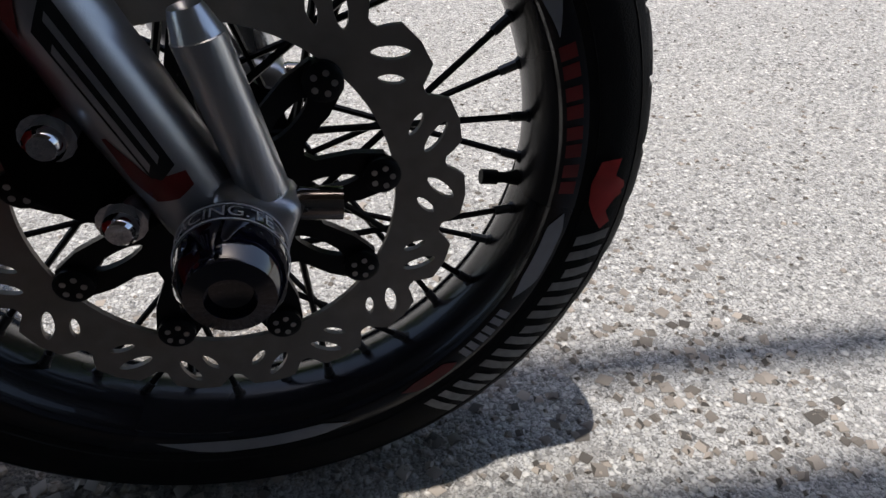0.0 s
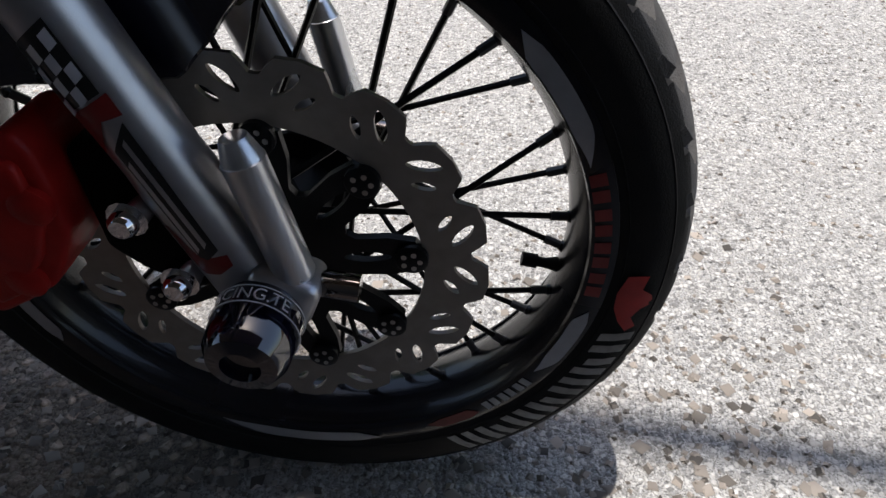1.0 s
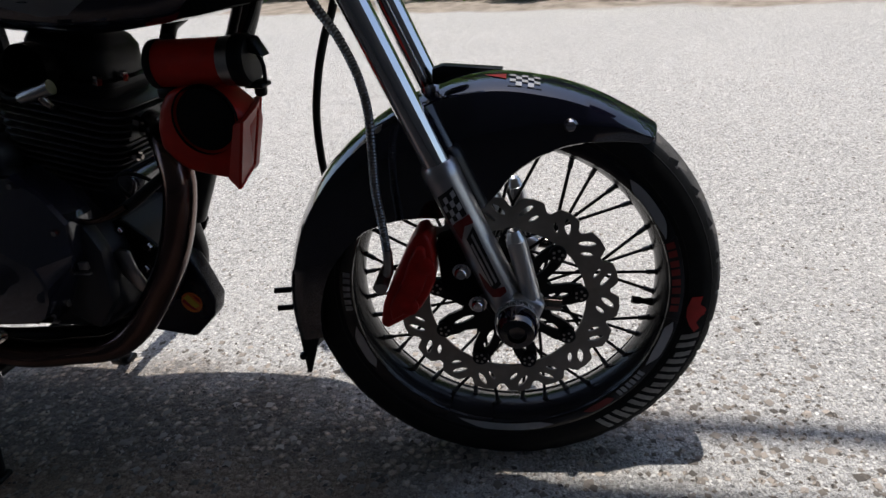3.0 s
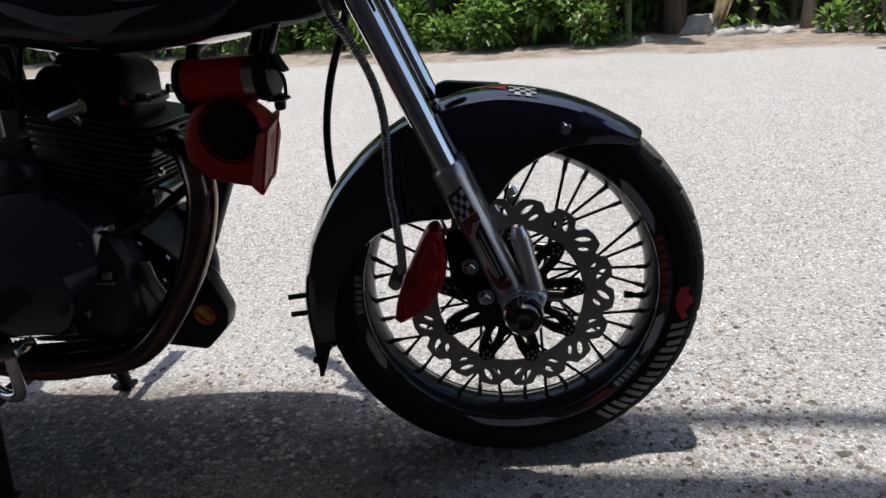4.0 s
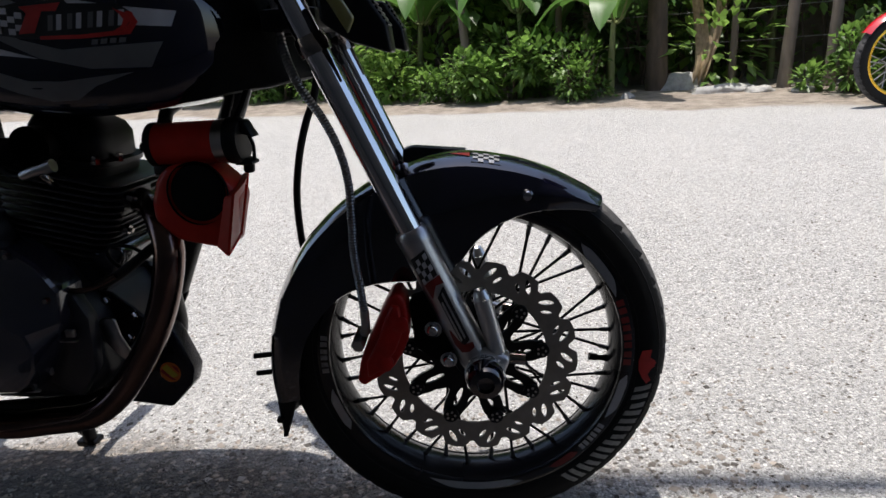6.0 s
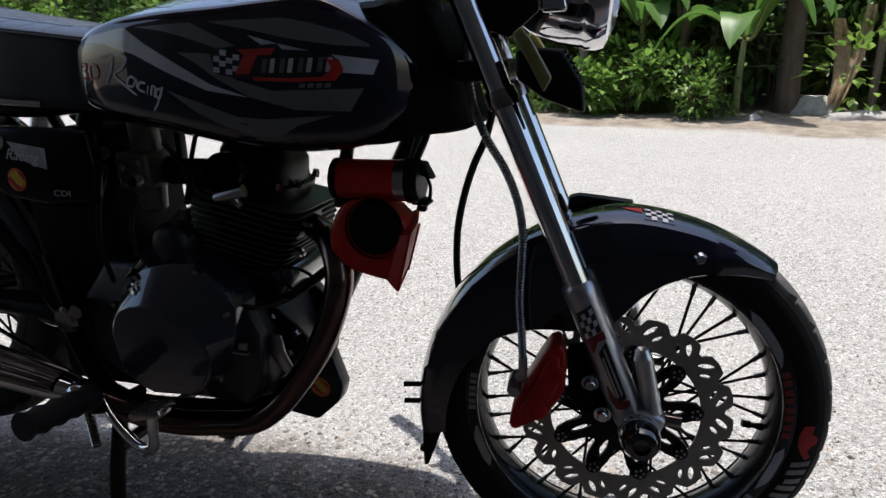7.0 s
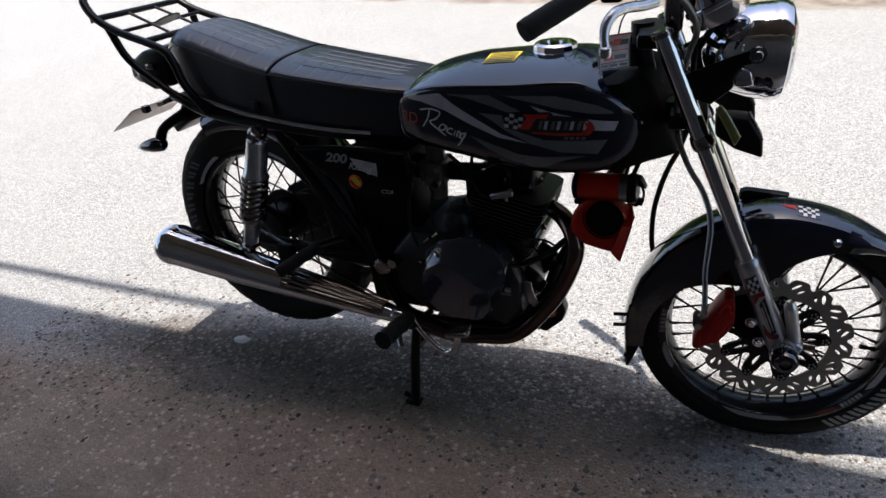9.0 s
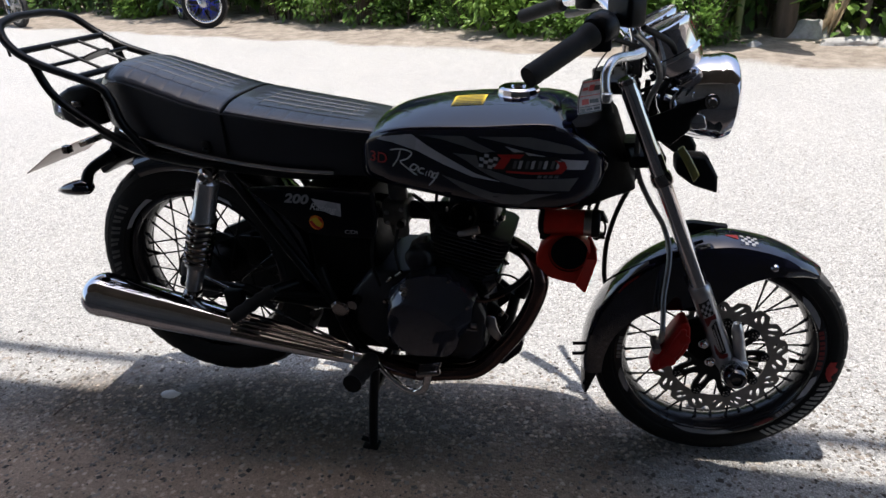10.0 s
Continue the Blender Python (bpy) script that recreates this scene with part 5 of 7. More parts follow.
for stroke in SCRIPT:
    tb = bmesh.new()
    line = smooth_path([Vector((x, 0, z)) for x, z in stroke], 6)
    rows = []
    for i, p in enumerate(line):
        d = (line[min(i + 1, len(line) - 1)] - line[max(i - 1, 0)]).normalized()
        w = 0.0016 * (1.0 if 0 < i < len(line) - 1 else 0.5)
        rows.append([tb.verts.new((p.x + k * w * d.z, tank_y(p.x, p.z) - 0.0016, p.z - k * w * d.x)) for k in (-1, 1)])
    for a, b in zip(rows, rows[1:]):
        tb.faces.new((a[0], a[1], b[1], b[0]))
    part("script_stroke", tb, "sticker_white", tank, "white stroke of a hand-drawn script word")
tb = bmesh.new()
lathe(tb, [(-0.012, 0.0), (-0.012, 0.050), (0.0, 0.052), (0.005, 0.049), (0.007, 0.0455), (0.018, 0.0445), (0.022, 0.039), (0.022, 0.018), (0.026, 0.016), (0.027, 0.0)], 14, (-0.452, -0.003, 0.893), (0.03, 0, 1))
part("filler_cap", tb, "chrome", tank, "chrome locking fuel cap", None, 25)
tb = bmesh.new()
for k, (x0, x1, y0, y1) in enumerate([(-0.585, -0.515, -0.080, -0.025)] + [(-0.580, -0.520, -0.077 + 0.0085 * i, -0.073 + 0.0085 * i) for i in range(6)]):
    vs = []
    nx, ny = 6, 5
    for i in range(nx + 1):
        for j in range(ny + 1):
            x, yv = x0 + (x1 - x0) * i / nx, y0 + (y1 - y0) * j / ny
            vs.append(tb.verts.new((x, yv, tank_top(x, yv) + (0.0012 if k == 0 else 0.0018))))
    for i in range(nx):
        for j in range(ny):
            q = i * (ny + 1) + j
            tb.faces.new((vs[q], vs[q + 1], vs[q + ny + 2], vs[q + ny + 1])).material_index = 0 if k == 0 else 1
part("warning_sticker", tb, ("sticker_yellow", "sticker_black"), tank, "yellow warning sticker with plain black lines")

# seat
S_TOP = [(-1.478, 0.890), (-1.468, 0.935), (-1.448, 0.966), (-1.40, 0.984), (-1.36, 0.980), (-1.30, 0.962), (-1.24, 0.943), (-1.178, 0.924), (-1.117, 0.906), (-1.03, 0.890), (-0.93, 0.874), (-0.84, 0.861), (-0.752, 0.848)]
S_EDGE = [(-1.478, 0.880), (-1.44, 0.928), (-1.40, 0.950), (-1.36, 0.948), (-1.30, 0.932), (-1.24, 0.914), (-1.178, 0.896), (-1.117, 0.883), (-1.03, 0.871), (-0.93, 0.857), (-0.84, 0.846), (-0.752, 0.834)]
S_BOT = [(-1.478, 0.860), (-1.44, 0.835), (-1.364, 0.812), (-1.229, 0.782), (-1.10, 0.760), (-0.977, 0.745), (-0.843, 0.736), (-0.752, 0.730)]
S_W = [(-1.478, 0.055), (-1.45, 0.095), (-1.38, 0.124), (-1.20, 0.136), (-1.05, 0.136), (-0.90, 0.128), (-0.80, 0.116), (-0.752, 0.104)]
S_TOP, S_EDGE, S_BOT, S_W = soft(S_TOP), soft(S_EDGE), soft(S_BOT), soft(S_W)
STITCH_X = [-1.39, -1.345, -1.30, -1.255, -1.21, -1.165, -1.040, -0.998, -0.956, -0.914, -0.872, -0.83]
STITCH_U = (0.62, 0.36, 0.10)


def seat_z(x, u):
    """Height of the saddle at a share u of its half width."""
    zt, ze = interp(S_TOP, x), min(interp(S_EDGE, x), interp(S_TOP, x) - 0.006)
    g = 0.0
    panel = -1.41 < x < -1.14 or -1.06 < x < -0.80
    if panel and u < 0.92:
        k = min(abs(x - q) for q in STITCH_X)
        g = max(g, 0.0014 * max(0.0, 1 - k / 0.005))
        if u < 0.75:
            k = min(abs(u - q) for q in STITCH_U) * 0.13
            g = max(g, 0.0012 * max(0.0, 1 - k / 0.005))
    g = max(g, 0.007 * max(0.0, 1 - abs(x + 1.105) / 0.008))
    return ze + (zt - ze) * (1 - min(1.0, u) ** 3.2) ** 0.75 - g


sb = bmesh.new()
rows = []
for x in np.linspace(-1.478, -0.752, 260):
    x = float(x)
    ze, zb, w = min(interp(S_EDGE, x), interp(S_TOP, x) - 0.006), interp(S_BOT, x), interp(S_W, x)
    half = [(w * u, seat_z(x, u)) for u in (1.0, 0.985, 0.95, 0.9, 0.83, 0.75, 0.69, 0.66, 0.64, 0.62, 0.60, 0.58, 0.5, 0.43, 0.40, 0.38, 0.36, 0.34, 0.32, 0.24, 0.16, 0.14, 0.12, 0.10, 0.08, 0.06, 0.0)]
    right = [(x, -yv, zz) for yv, zz in half]
    left = [(x, yv, zz) for yv, zz in reversed(half[:-1])]
    low = [(x, w * 1.0, ze - 0.012), (x, w * 0.985, (ze + zb) / 2), (x, w * 0.93, zb), (x, 0, zb), (x, -w * 0.93, zb), (x, -w * 0.985, (ze + zb) / 2), (x, -w * 1.0, ze - 0.012)]
    rows.append(right + left + low)
loft(sb, rows)
seat = bpart("seat", sb, "vinyl", "black quilted vinyl saddle with a stepped pillion", smooth=60)
sb = bmesh.new()
tube(sb, [(-1.105, -interp(S_W, -1.105) * 1.002, interp(S_BOT, -1.105) + 0.02), (-1.105, -interp(S_W, -1.105) * 1.004, interp(S_EDGE, -1.105) - 0.012)] + [(-1.105, interp(S_W, -1.105) * u, seat_z(-1.105, abs(u)) + 0.0045) for u in np.linspace(-0.99, 0.99, 31)], 0.0032, 8, 0)
part("seam", sb, "matt_black", seat, "black seam between rider and pillion")
for x in STITCH_X:
    sb = bmesh.new()
    tube(sb, [(x, interp(S_W, x) * u, seat_z(x, abs(u)) + 0.0003) for u in np.linspace(-0.62, 0.62, 15)], 0.0007, 5, 0)
    part("stitching", sb, "stitch", seat)
for x0, x1 in ((-1.39, -1.165), (-1.04, -0.82)):
    for u in (-0.62, -0.36, -0.10, 0.10, 0.36, 0.62):
        sb = bmesh.new()
        tube(sb, [(float(x), interp(S_W, float(x)) * u, seat_z(float(x), abs(u)) + 0.0003) for x in np.linspace(x0, x1, 20)], 0.0007, 5, 0)
        part("stitching", sb, "stitch", seat)
for s in (-1, 1):
    sb = bmesh.new()
    pts = [(x, s * (interp(S_W, x) * 1.0 + 0.002), interp(S_BOT, x) + 0.006) for x in np.linspace(-1.40, -0.853, 14)]
    tube(sb, pts, 0.0052, 10, 3, flat=0.45)
    part("seat_trim", sb, "chrome", seat, "thin chrome trim strip")
    sb = bmesh.new()
    pts = [(x, s * (interp(S_W, x) * 1.0), min(interp(S_EDGE, x), interp(S_TOP, x) - 0.006) - 0.004) for x in np.linspace(-1.46, -0.756, 30)]
    tube(sb, pts, 0.0028, 8, 3)
    part("piping", sb, "vinyl", seat)
sb = bmesh.new()
lathe(sb, [(0.0, 0.0), (0.0, 0.006), (-0.005, 0.0085), (-0.010, 0.005), (-0.010, 0.0)], 14, (-1.160, -0.135, 0.792))
box(sb, (-1.160, -0.135, 0.798), (0.018, 0.006, 0.030), 0.002)
part("seat_bolt", sb, "satin_black", seat)

# frame tubes
LAY = LAY_BODY
fb = bmesh.new()
tube(fb, [(-0.255, 0, 0.86), (-0.30, 0, 0.72), (-0.40, 0, 0.54), (-0.475, 0, 0.40)], 0.017, 14)
tube(fb, [(-0.255, 0, 0.84), (-0.50, 0, 0.80), (-0.80, 0, 0.765), (-0.90, 0, 0.72), (-0.93, 0, 0.45)], 0.020, 14)
tube(fb, [(-0.252, 0, 0.745), (-0.292, 0, 0.95)], 0.026, 18, 0)
for s in (-1, 1):
    tube(fb, [(-0.485, 0, 0.40), (-0.515, s * 0.035, 0.31), (-0.57, s * 0.06, 0.25), (-0.70, s * 0.09, 0.238), (-0.86, s * 0.105, 0.255), (-0.92, s * 0.105, 0.385), (-0.95, s * 0.10, 0.50)], 0.0135, 12)
    tube(fb, [(-0.80, s * 0.04, 0.76), (-0.90, s * 0.10, 0.748), (-1.13, s * 0.112, 0.765), (-1.33, s * 0.112, 0.79), (-1.46, s * 0.10, 0.835)], 0.0125, 12)
    tube(fb, [(-0.92, s * 0.105, 0.39), (-1.02, s * 0.108, 0.55), (-1.135, s * 0.112, 0.75)], 0.0115, 12)
    tube(fb, [(-0.95, s * 0.10, 0.42), (-1.08, s * 0.15, 0.445), (-1.13, s * 0.155, 0.46)], 0.010, 12)
bpart("frame", fb, "satin_black", "black tubular frame")
LAY = None
fb = bmesh.new()
rows = []
for x, w, zb, zt in ((-0.330, 0.136, 0.688, 0.866), (-0.300, 0.136, 0.690, 0.868), (-0.285, 0.132, 0.692, 0.872), (-0.262, 0.116, 0.697, 0.872), (-0.243, 0.094, 0.699, 0.850), (-0.224, 0.074, 0.699, 0.800), (-0.206, 0.060, 0.702, 0.740), (-0.196, 0.050, 0.706, 0.715)):
    rows.append([(x, w * a, zb + (zt - zb) * b) for a, b in ((-0.90, 0.0), (-0.98, 0.06), (-1.0, 0.3), (-0.97, 0.75), (-0.90, 0.95), (-0.80, 1.0), (0.80, 1.0), (0.90, 0.95), (0.97, 0.75), (1.0, 0.3), (0.98, 0.06), (0.90, 0.0))])
loft(fb, rows)
bpart("neck_cover", fb, "matt_black", "matt black cover round the steering head")
LAY = LAY_BODY

# swinging arm, shocks
for s in (-1, 1):
    fb = bmesh.new()
    tube(fb, [(-0.90, s * 0.095, 0.39), (-1.10, s * 0.095, 0.400), (-1.365, s * 0.092, 0.418)], 0.017, 14, 4, flat=0.75)
    bpart("swinging_arm", fb, "satin_black")
    fb = bmesh.new()
    lathe(fb, [(-0.010, 0.0), (-0.010, 0.010), (-0.004, 0.016), (0.012, 0.016), (0.012, 0.0)], 14, (-1.332, s * 0.105, 0.416), (0, -s, 0))
    bpart("axle_nut", fb, "steel")
    top, bot = Vector((-1.155, s * 0.150, 0.760)), Vector((-1.290, s * 0.150, 0.425))
    d = (bot - top).normalized()
    fb = bmesh.new()
    lathe(fb, [(-0.004, 0.0), (0.014, 0.020), (0.018, 0.0255), (0.115, 0.0265), (0.120, 0.030), (0.126, 0.030), (0.126, 0.0)], 28, top, d)
    shock = bpart("shock_absorber", fb, "aluminium", "polished shock absorber with a coil spring")
    fb = bmesh.new()
    turns, n = 8.5, 190
    q = Vector((0, 0, 1)).rotation_difference(d)
    tube(fb, [top + q @ Vector((0.0285 * math.cos(2 * math.pi * turns * i / n), 0.0285 * math.sin(2 * math.pi * turns * i / n), 0.124 + 0.140 * i / n)) for i in range(n + 1)], 0.0048, 8, 0)
    part("spring", fb, "dark_chrome", shock, "bright coil spring")
    fb = bmesh.new()
    lathe(fb, [(0.10, 0.0), (0.10, 0.014), (0.250, 0.014), (0.255, 0.026), (0.268, 0.028), (0.275, 0.021), (0.345, 0.019), (0.352, 0.0)], 24, top, d)
    part("damper", fb, "steel", shock)
    for p in (top, bot):
        fb = bmesh.new()
        lathe(fb, [(-0.016, 0.0), (-0.016, 0.015), (-0.010, 0.019), (0.014, 0.019), (0.018, 0.012), (0.022, 0.009), (0.028, 0.008), (0.028, 0.0)], 18, p, (0, s, 0))
        part("shock_eye", fb, "dark_chrome", shock)

# rear mudguard, tail
LAY = None
rb = bmesh.new()
rows = []
for i in range(41):
    a = -12 + (112 + 12) * i / 40
    t = radians(a)
    r, w = 0.352, 0.072
    row = [(-1.305 + (r + dr) * math.cos(t), yv, 0.416 + (r + dr) * math.sin(t)) for yv, dr in ((-w, -0.05), (-w, -0.02), (-w * 0.8, -0.004), (-w * 0.4, 0.002), (0, 0.004), (w * 0.4, 0.002), (w * 0.8, -0.004), (w, -0.02), (w, -0.05))]
    rows.append(row + [(x, yv * 0.95, z - 0.004) for x, yv, z in reversed(row)])
loft(rb, rows)
bpart("rear_mudguard", rb, "black_paint", "glossy black rear mudguard reaching down before the wheel", smooth=50)
LAY = LAY_BODY
rb = bmesh.new()
prism(rb, [(-1.40, 0.845), (-1.47, 0.86), (-1.50, 0.80), (-1.545, 0.745), (-1.575, 0.74), (-1.56, 0.70), (-1.50, 0.735), (-1.44, 0.755), (-1.40, 0.775)], -0.05, 0.05, 0.008)
bpart("tail_bracket", rb, "satin_black", "black tail bracket")
rb = bmesh.new()
prism(rb, [(-1.470, 0.955), (-1.560, 0.945), (-1.600, 0.925), (-1.605, 0.860), (-1.560, 0.835), (-1.480, 0.850)], -0.075, 0.075, 0.012, 3)
tl = bpart("tail_lamp", rb, "satin_black", "black tail lamp housing with a clear lens")
rb = bmesh.new()
prism(rb, [(-1.603, 0.925), (-1.626, 0.915), (-1.632, 0.870), (-1.606, 0.852)], -0.070, 0.070, 0.008, 3)
part("lens", rb, "clear_lens", tl, "clear ribbed lens")
for z in (0.905, 0.872):
    rb = bmesh.new()
    box(rb, (-1.535, -0.078, z), (0.026, 0.014, 0.016), 0.003)
    part("lamp_bolt", rb, "dark_chrome", tl)
rb = bmesh.new()
box(rb, (-1.692, 0.0, 0.750), (0.125, 0.20, 0.0022), 0.0008, Matrix.Rotation(radians(-32), 4, "Y"))
pl = bpart("number_plate", rb, "plate_grey", "bare metal number plate")
rb = bmesh.new()
box(rb, (-1.600, 0.0, 0.785), (0.06, 0.06, 0.016), 0.004, Matrix.Rotation(radians(-18), 4, "Y"))
box(rb, (-1.635, -0.06, 0.775), (0.020, 0.020, 0.022), 0.004)
part("plate_bracket", rb, "dark_chrome", pl)
for s in (-1, 1):
    rb = bmesh.new()
    tube(rb, [(-1.50, s * 0.05, 0.765), (-1.545, s * 0.09, 0.735), (-1.56, s * 0.105, 0.700)], [0.016, 0.013, 0.014], 12, 5)
    ind = bpart("rear_signal", rb, "satin_black", "black rear turn signal on a bent stalk")
    rb = bmesh.new()
    lathe(rb, [(-0.012, 0.0), (-0.010, 0.012), (0.0, 0.020), (0.030, 0.021), (0.065, 0.016), (0.092, 0.007), (0.10, 0.0)], 24, (-1.555, s * 0.108, 0.692), (-1, 0, -0.16))
    part("signal_pod", rb, "black_paint", ind)

# luggage rack
rb = bmesh.new()
for s in (-1, 1):
    tube(rb, [(-1.33, s * 0.124, 0.80), (-1.370, s * 0.130, 0.870), (-1.383, s * 0.132, 0.932), (-1.412, s * 0.132, 0.966), (-1.549, s * 0.130, 1.012), (-1.620, s * 0.126, 1.052), (-1.662, s * 0.104, 1.096), (-1.675, s * 0.05, 1.114), (-1.676, 0, 1.116)], 0.0098, 12)
rack = bpart("luggage_rack", rb, "satin_black", "black tubular luggage rack")
for a, b, r in (((-1.460, -0.132, 0.983), (-1.460, 0.132, 0.983), 0.008), ((-1.605, -0.127, 1.043), (-1.605, 0.127, 1.043), 0.008), ((-1.535, -0.131, 1.008), (-1.535, 0.131, 1.008), 0.005), ((-1.460, -0.045, 0.983), (-1.605, -0.040, 1.043), 0.004), ((-1.460, 0.045, 0.983), (-1.605, 0.040, 1.043), 0.004)):
    rb = bmesh.new()
    tube(rb, [a, b], r, 10, 0)
    part("rack_bar", rb, "satin_black", rack)
for s in (-1, 1):
    rb = bmesh.new()
    tube(rb, [(-1.575, s * 0.129, 1.026), (-1.548, s * 0.122, 0.935), (-1.470, s * 0.112, 0.860), (-1.385, s * 0.112, 0.805)], 0.0095, 12, 5)
    part("rack_strut", rb, "satin_black", rack)
rb = bmesh.new()
tube(rb, [(-1.645, -0.115, 1.075), (-1.645, -0.115, 1.030)], 0.003, 8, 0)
part("rack_peg", rb, "satin_black", rack)
rb = bmesh.new()
lathe(rb, [(-0.002, 0.0), (-0.002, 0.036), (0.002, 0.036), (0.002, 0.0)], 24, (-1.520, 0.0, 1.012), (-0.40, 0, 0.9))
part("rack_plate", rb, "satin_black", rack)

# side panel
LAY = None
SP = [(-1.072, 0.704), (-0.985, 0.711), (-0.90, 0.712), (-0.757, 0.707), (-0.752, 0.65), (-0.763, 0.596), (-0.849, 0.592), (-0.931, 0.602), (-1.00, 0.650)]
SP_FAR = [(-1.072, 0.704), (-0.985, 0.711), (-0.90, 0.712), (-0.81, 0.709), (-0.81, 0.596), (-0.931, 0.602), (-1.00, 0.650)]
for s in (-1, 1):
    pb = bmesh.new()
    prism(pb, SP if s < 0 else SP_FAR, s * 0.124, s * 0.150, 0.009, 3)
    sp = bpart("side_panel", pb, "panel_black", "glossy black side panel")
    if s < 0:
        flat = lambda x, z: -0.1506
        pb = bmesh.new()
        decal(pb, [(-0.905, 0.690), (-0.834, 0.680), (-0.836, 0.648), (-0.868, 0.656), (-0.890, 0.668)], flat, 0.05)
        part("panel_sticker", pb, "sticker_silver", sp, "grey sticker")
        pb = bmesh.new()
        decal(pb, circle(-0.899, 0.631, 0.018, 20), lambda x, z: -0.1510, 0.05, 0)
        st = part("round_sticker", pb, "sticker_orange", sp, "round orange and yellow sticker")
        pb = bmesh.new()
        decal(pb, [(-0.915, 0.638), (-0.898, 0.645), (-0.884, 0.629), (-0.893, 0.619), (-0.908, 0.625)], lambda x, z: -0.1516, 0.05, 0)
        part("sticker_swirl", pb, "sticker_yellow", st)
        pb = bmesh.new()
        decal(pb, [(-0.916, 0.632), (-0.908, 0.622), (-0.897, 0.614), (-0.886, 0.617), (-0.900, 0.624), (-0.910, 0.637)], lambda x, z: -0.1520, 0.05, 0)
        decal(pb, [(-0.894, 0.648), (-0.884, 0.640), (-0.882, 0.628), (-0.890, 0.638)], lambda x, z: -0.1520, 0.05, 0)
        part("sticker_flame", pb, "sticker_red", st)
        lettering("200", 0.031, -0.944, 0.687, flat, "sticker_grey", sp, 0.3, 2, 1.25, bold=0.0012, label="pale number lettering")
        lettering("Racing", 0.024, -0.880, 0.668, lambda x, z: -0.1514, "sticker_white", sp, 0.4, 6, 1.0)
        lettering("CDI", 0.013, -0.815, 0.612, flat, "sticker_silver", sp, 0.0, 0, 1.5)
LAY = LAY_BODY

# engine
eb = bmesh.new()
prism(eb, [(-0.880, 0.43), (-0.820, 0.50), (-0.700, 0.505), (-0.600, 0.488), (-0.578, 0.445), (-0.545, 0.39), (-0.545, 0.30), (-0.590, 0.262), (-0.800, 0.262), (-0.880, 0.32)], -0.105, 0.105, 0.014, 3)
engine = bpart("engine_case", eb, "engine_black", "black engine case")
LAY = None
COVER = [(-0.760, 0.385), (-0.754, 0.430), (-0.738, 0.465), (-0.692, 0.501), (-0.645, 0.514), (-0.597, 0.515), (-0.560, 0.488), (-0.535, 0.449), (-0.540, 0.405), (-0.556, 0.372), (-0.585, 0.325), (-0.614, 0.296), (-0.680, 0.292), (-0.735, 0.306), (-0.754, 0.345)]
dense = []
for (x0, z0), (x1, z1) in zip(COVER, COVER[1:] + COVER[:1]):
    dense += [(x0, z0), (x0 * 0.5 + x1 * 0.5, z0 * 0.5 + z1 * 0.5)]


def cover_ring(k, dx, dz, y):
    return [(-0.655 + (x + 0.655) * k + dx, y, 0.402 + (z - 0.402) * k + dz) for x, z in dense]


COVER_FACE = [(-0.738, 0.400), (-0.731, 0.428), (-0.716, 0.446), (-0.690, 0.456), (-0.656, 0.452), (-0.570, 0.398), (-0.561, 0.355), (-0.594, 0.316), (-0.685, 0.310), (-0.728, 0.345)]


def face_ring(k, y):
    """The flat of the cover: each rim point drawn in along its ray to the face's outline."""
    out = []
    cx, cz = -0.655, 0.385
    for x, z in dense:
        dx, dz = x - cx, z - cz
        best = 1.0
        for (x0, z0), (x1, z1) in zip(COVER_FACE, COVER_FACE[1:] + COVER_FACE[:1]):
            ex, ez = x1 - x0, z1 - z0
            det = dx * -ez + ex * dz
            if abs(det) < 1e-9:
                continue
            s = ((x0 - cx) * -ez + ex * (z0 - cz)) / det
            v = (dx * (z0 - cz) - dz * (x0 - cx)) / det
            if s > 0 and -1e-6 <= v <= 1 + 1e-6:
                best = min(best, s)
        out.append((cx + dx * best * k, y, cz + dz * best * k))
    return out


eb = bmesh.new()
loft(eb, [cover_ring(1.0, 0, 0, -0.098), cover_ring(1.0, 0, 0, -0.143), cover_ring(0.985, 0, -0.001, -0.149), face_ring(1.0, -0.182), face_ring(0.96, -0.1840)])
cov = part("clutch_cover", eb, "cover_grey", engine, "dark blue-grey clutch cover", smooth=22)
for x, z in ((-0.748, 0.335), (-0.748, 0.440), (-0.700, 0.488), (-0.590, 0.505), (-0.548, 0.440), (-0.575, 0.352), (-0.628, 0.304), (-0.720, 0.308)):
    eb = bmesh.new()
    lathe(eb, [(0.0, 0.0), (0.0, 0.0040), (0.003, 0.0052), (0.008, 0.0052)], 6, (x, -0.160, z))
    part("cover_bolt", eb, "dark_chrome", engine)
# front engine mount plates with their bolts
for s in (-1, 1):
    eb = bmesh.new()
    prism(eb, [(-0.548, 0.425), (-0.518, 0.416), (-0.490, 0.394), (-0.468, 0.370), (-0.478, 0.352), (-0.515, 0.318), (-0.548, 0.330)], s * 0.062 - 0.004, s * 0.062 + 0.004, 0.002)
    mount = part("engine_mount", eb, "satin_black", engine, "black engine mount plate")
    for x, z in ((-0.488, 0.380), (-0.502, 0.345), (-0.528, 0.404)):
        eb = bmesh.new()
        lathe(eb, [(0.0, 0.0), (0.0, 0.005), (0.003, 0.0075), (0.007, 0.0075), (0.007, 0.010), (0.009, 0.010)], 6, (x, s * 0.074, z), (0, -s, 0))
        part("mount_bolt", eb, "dark_chrome", engine)
eb = bmesh.new()
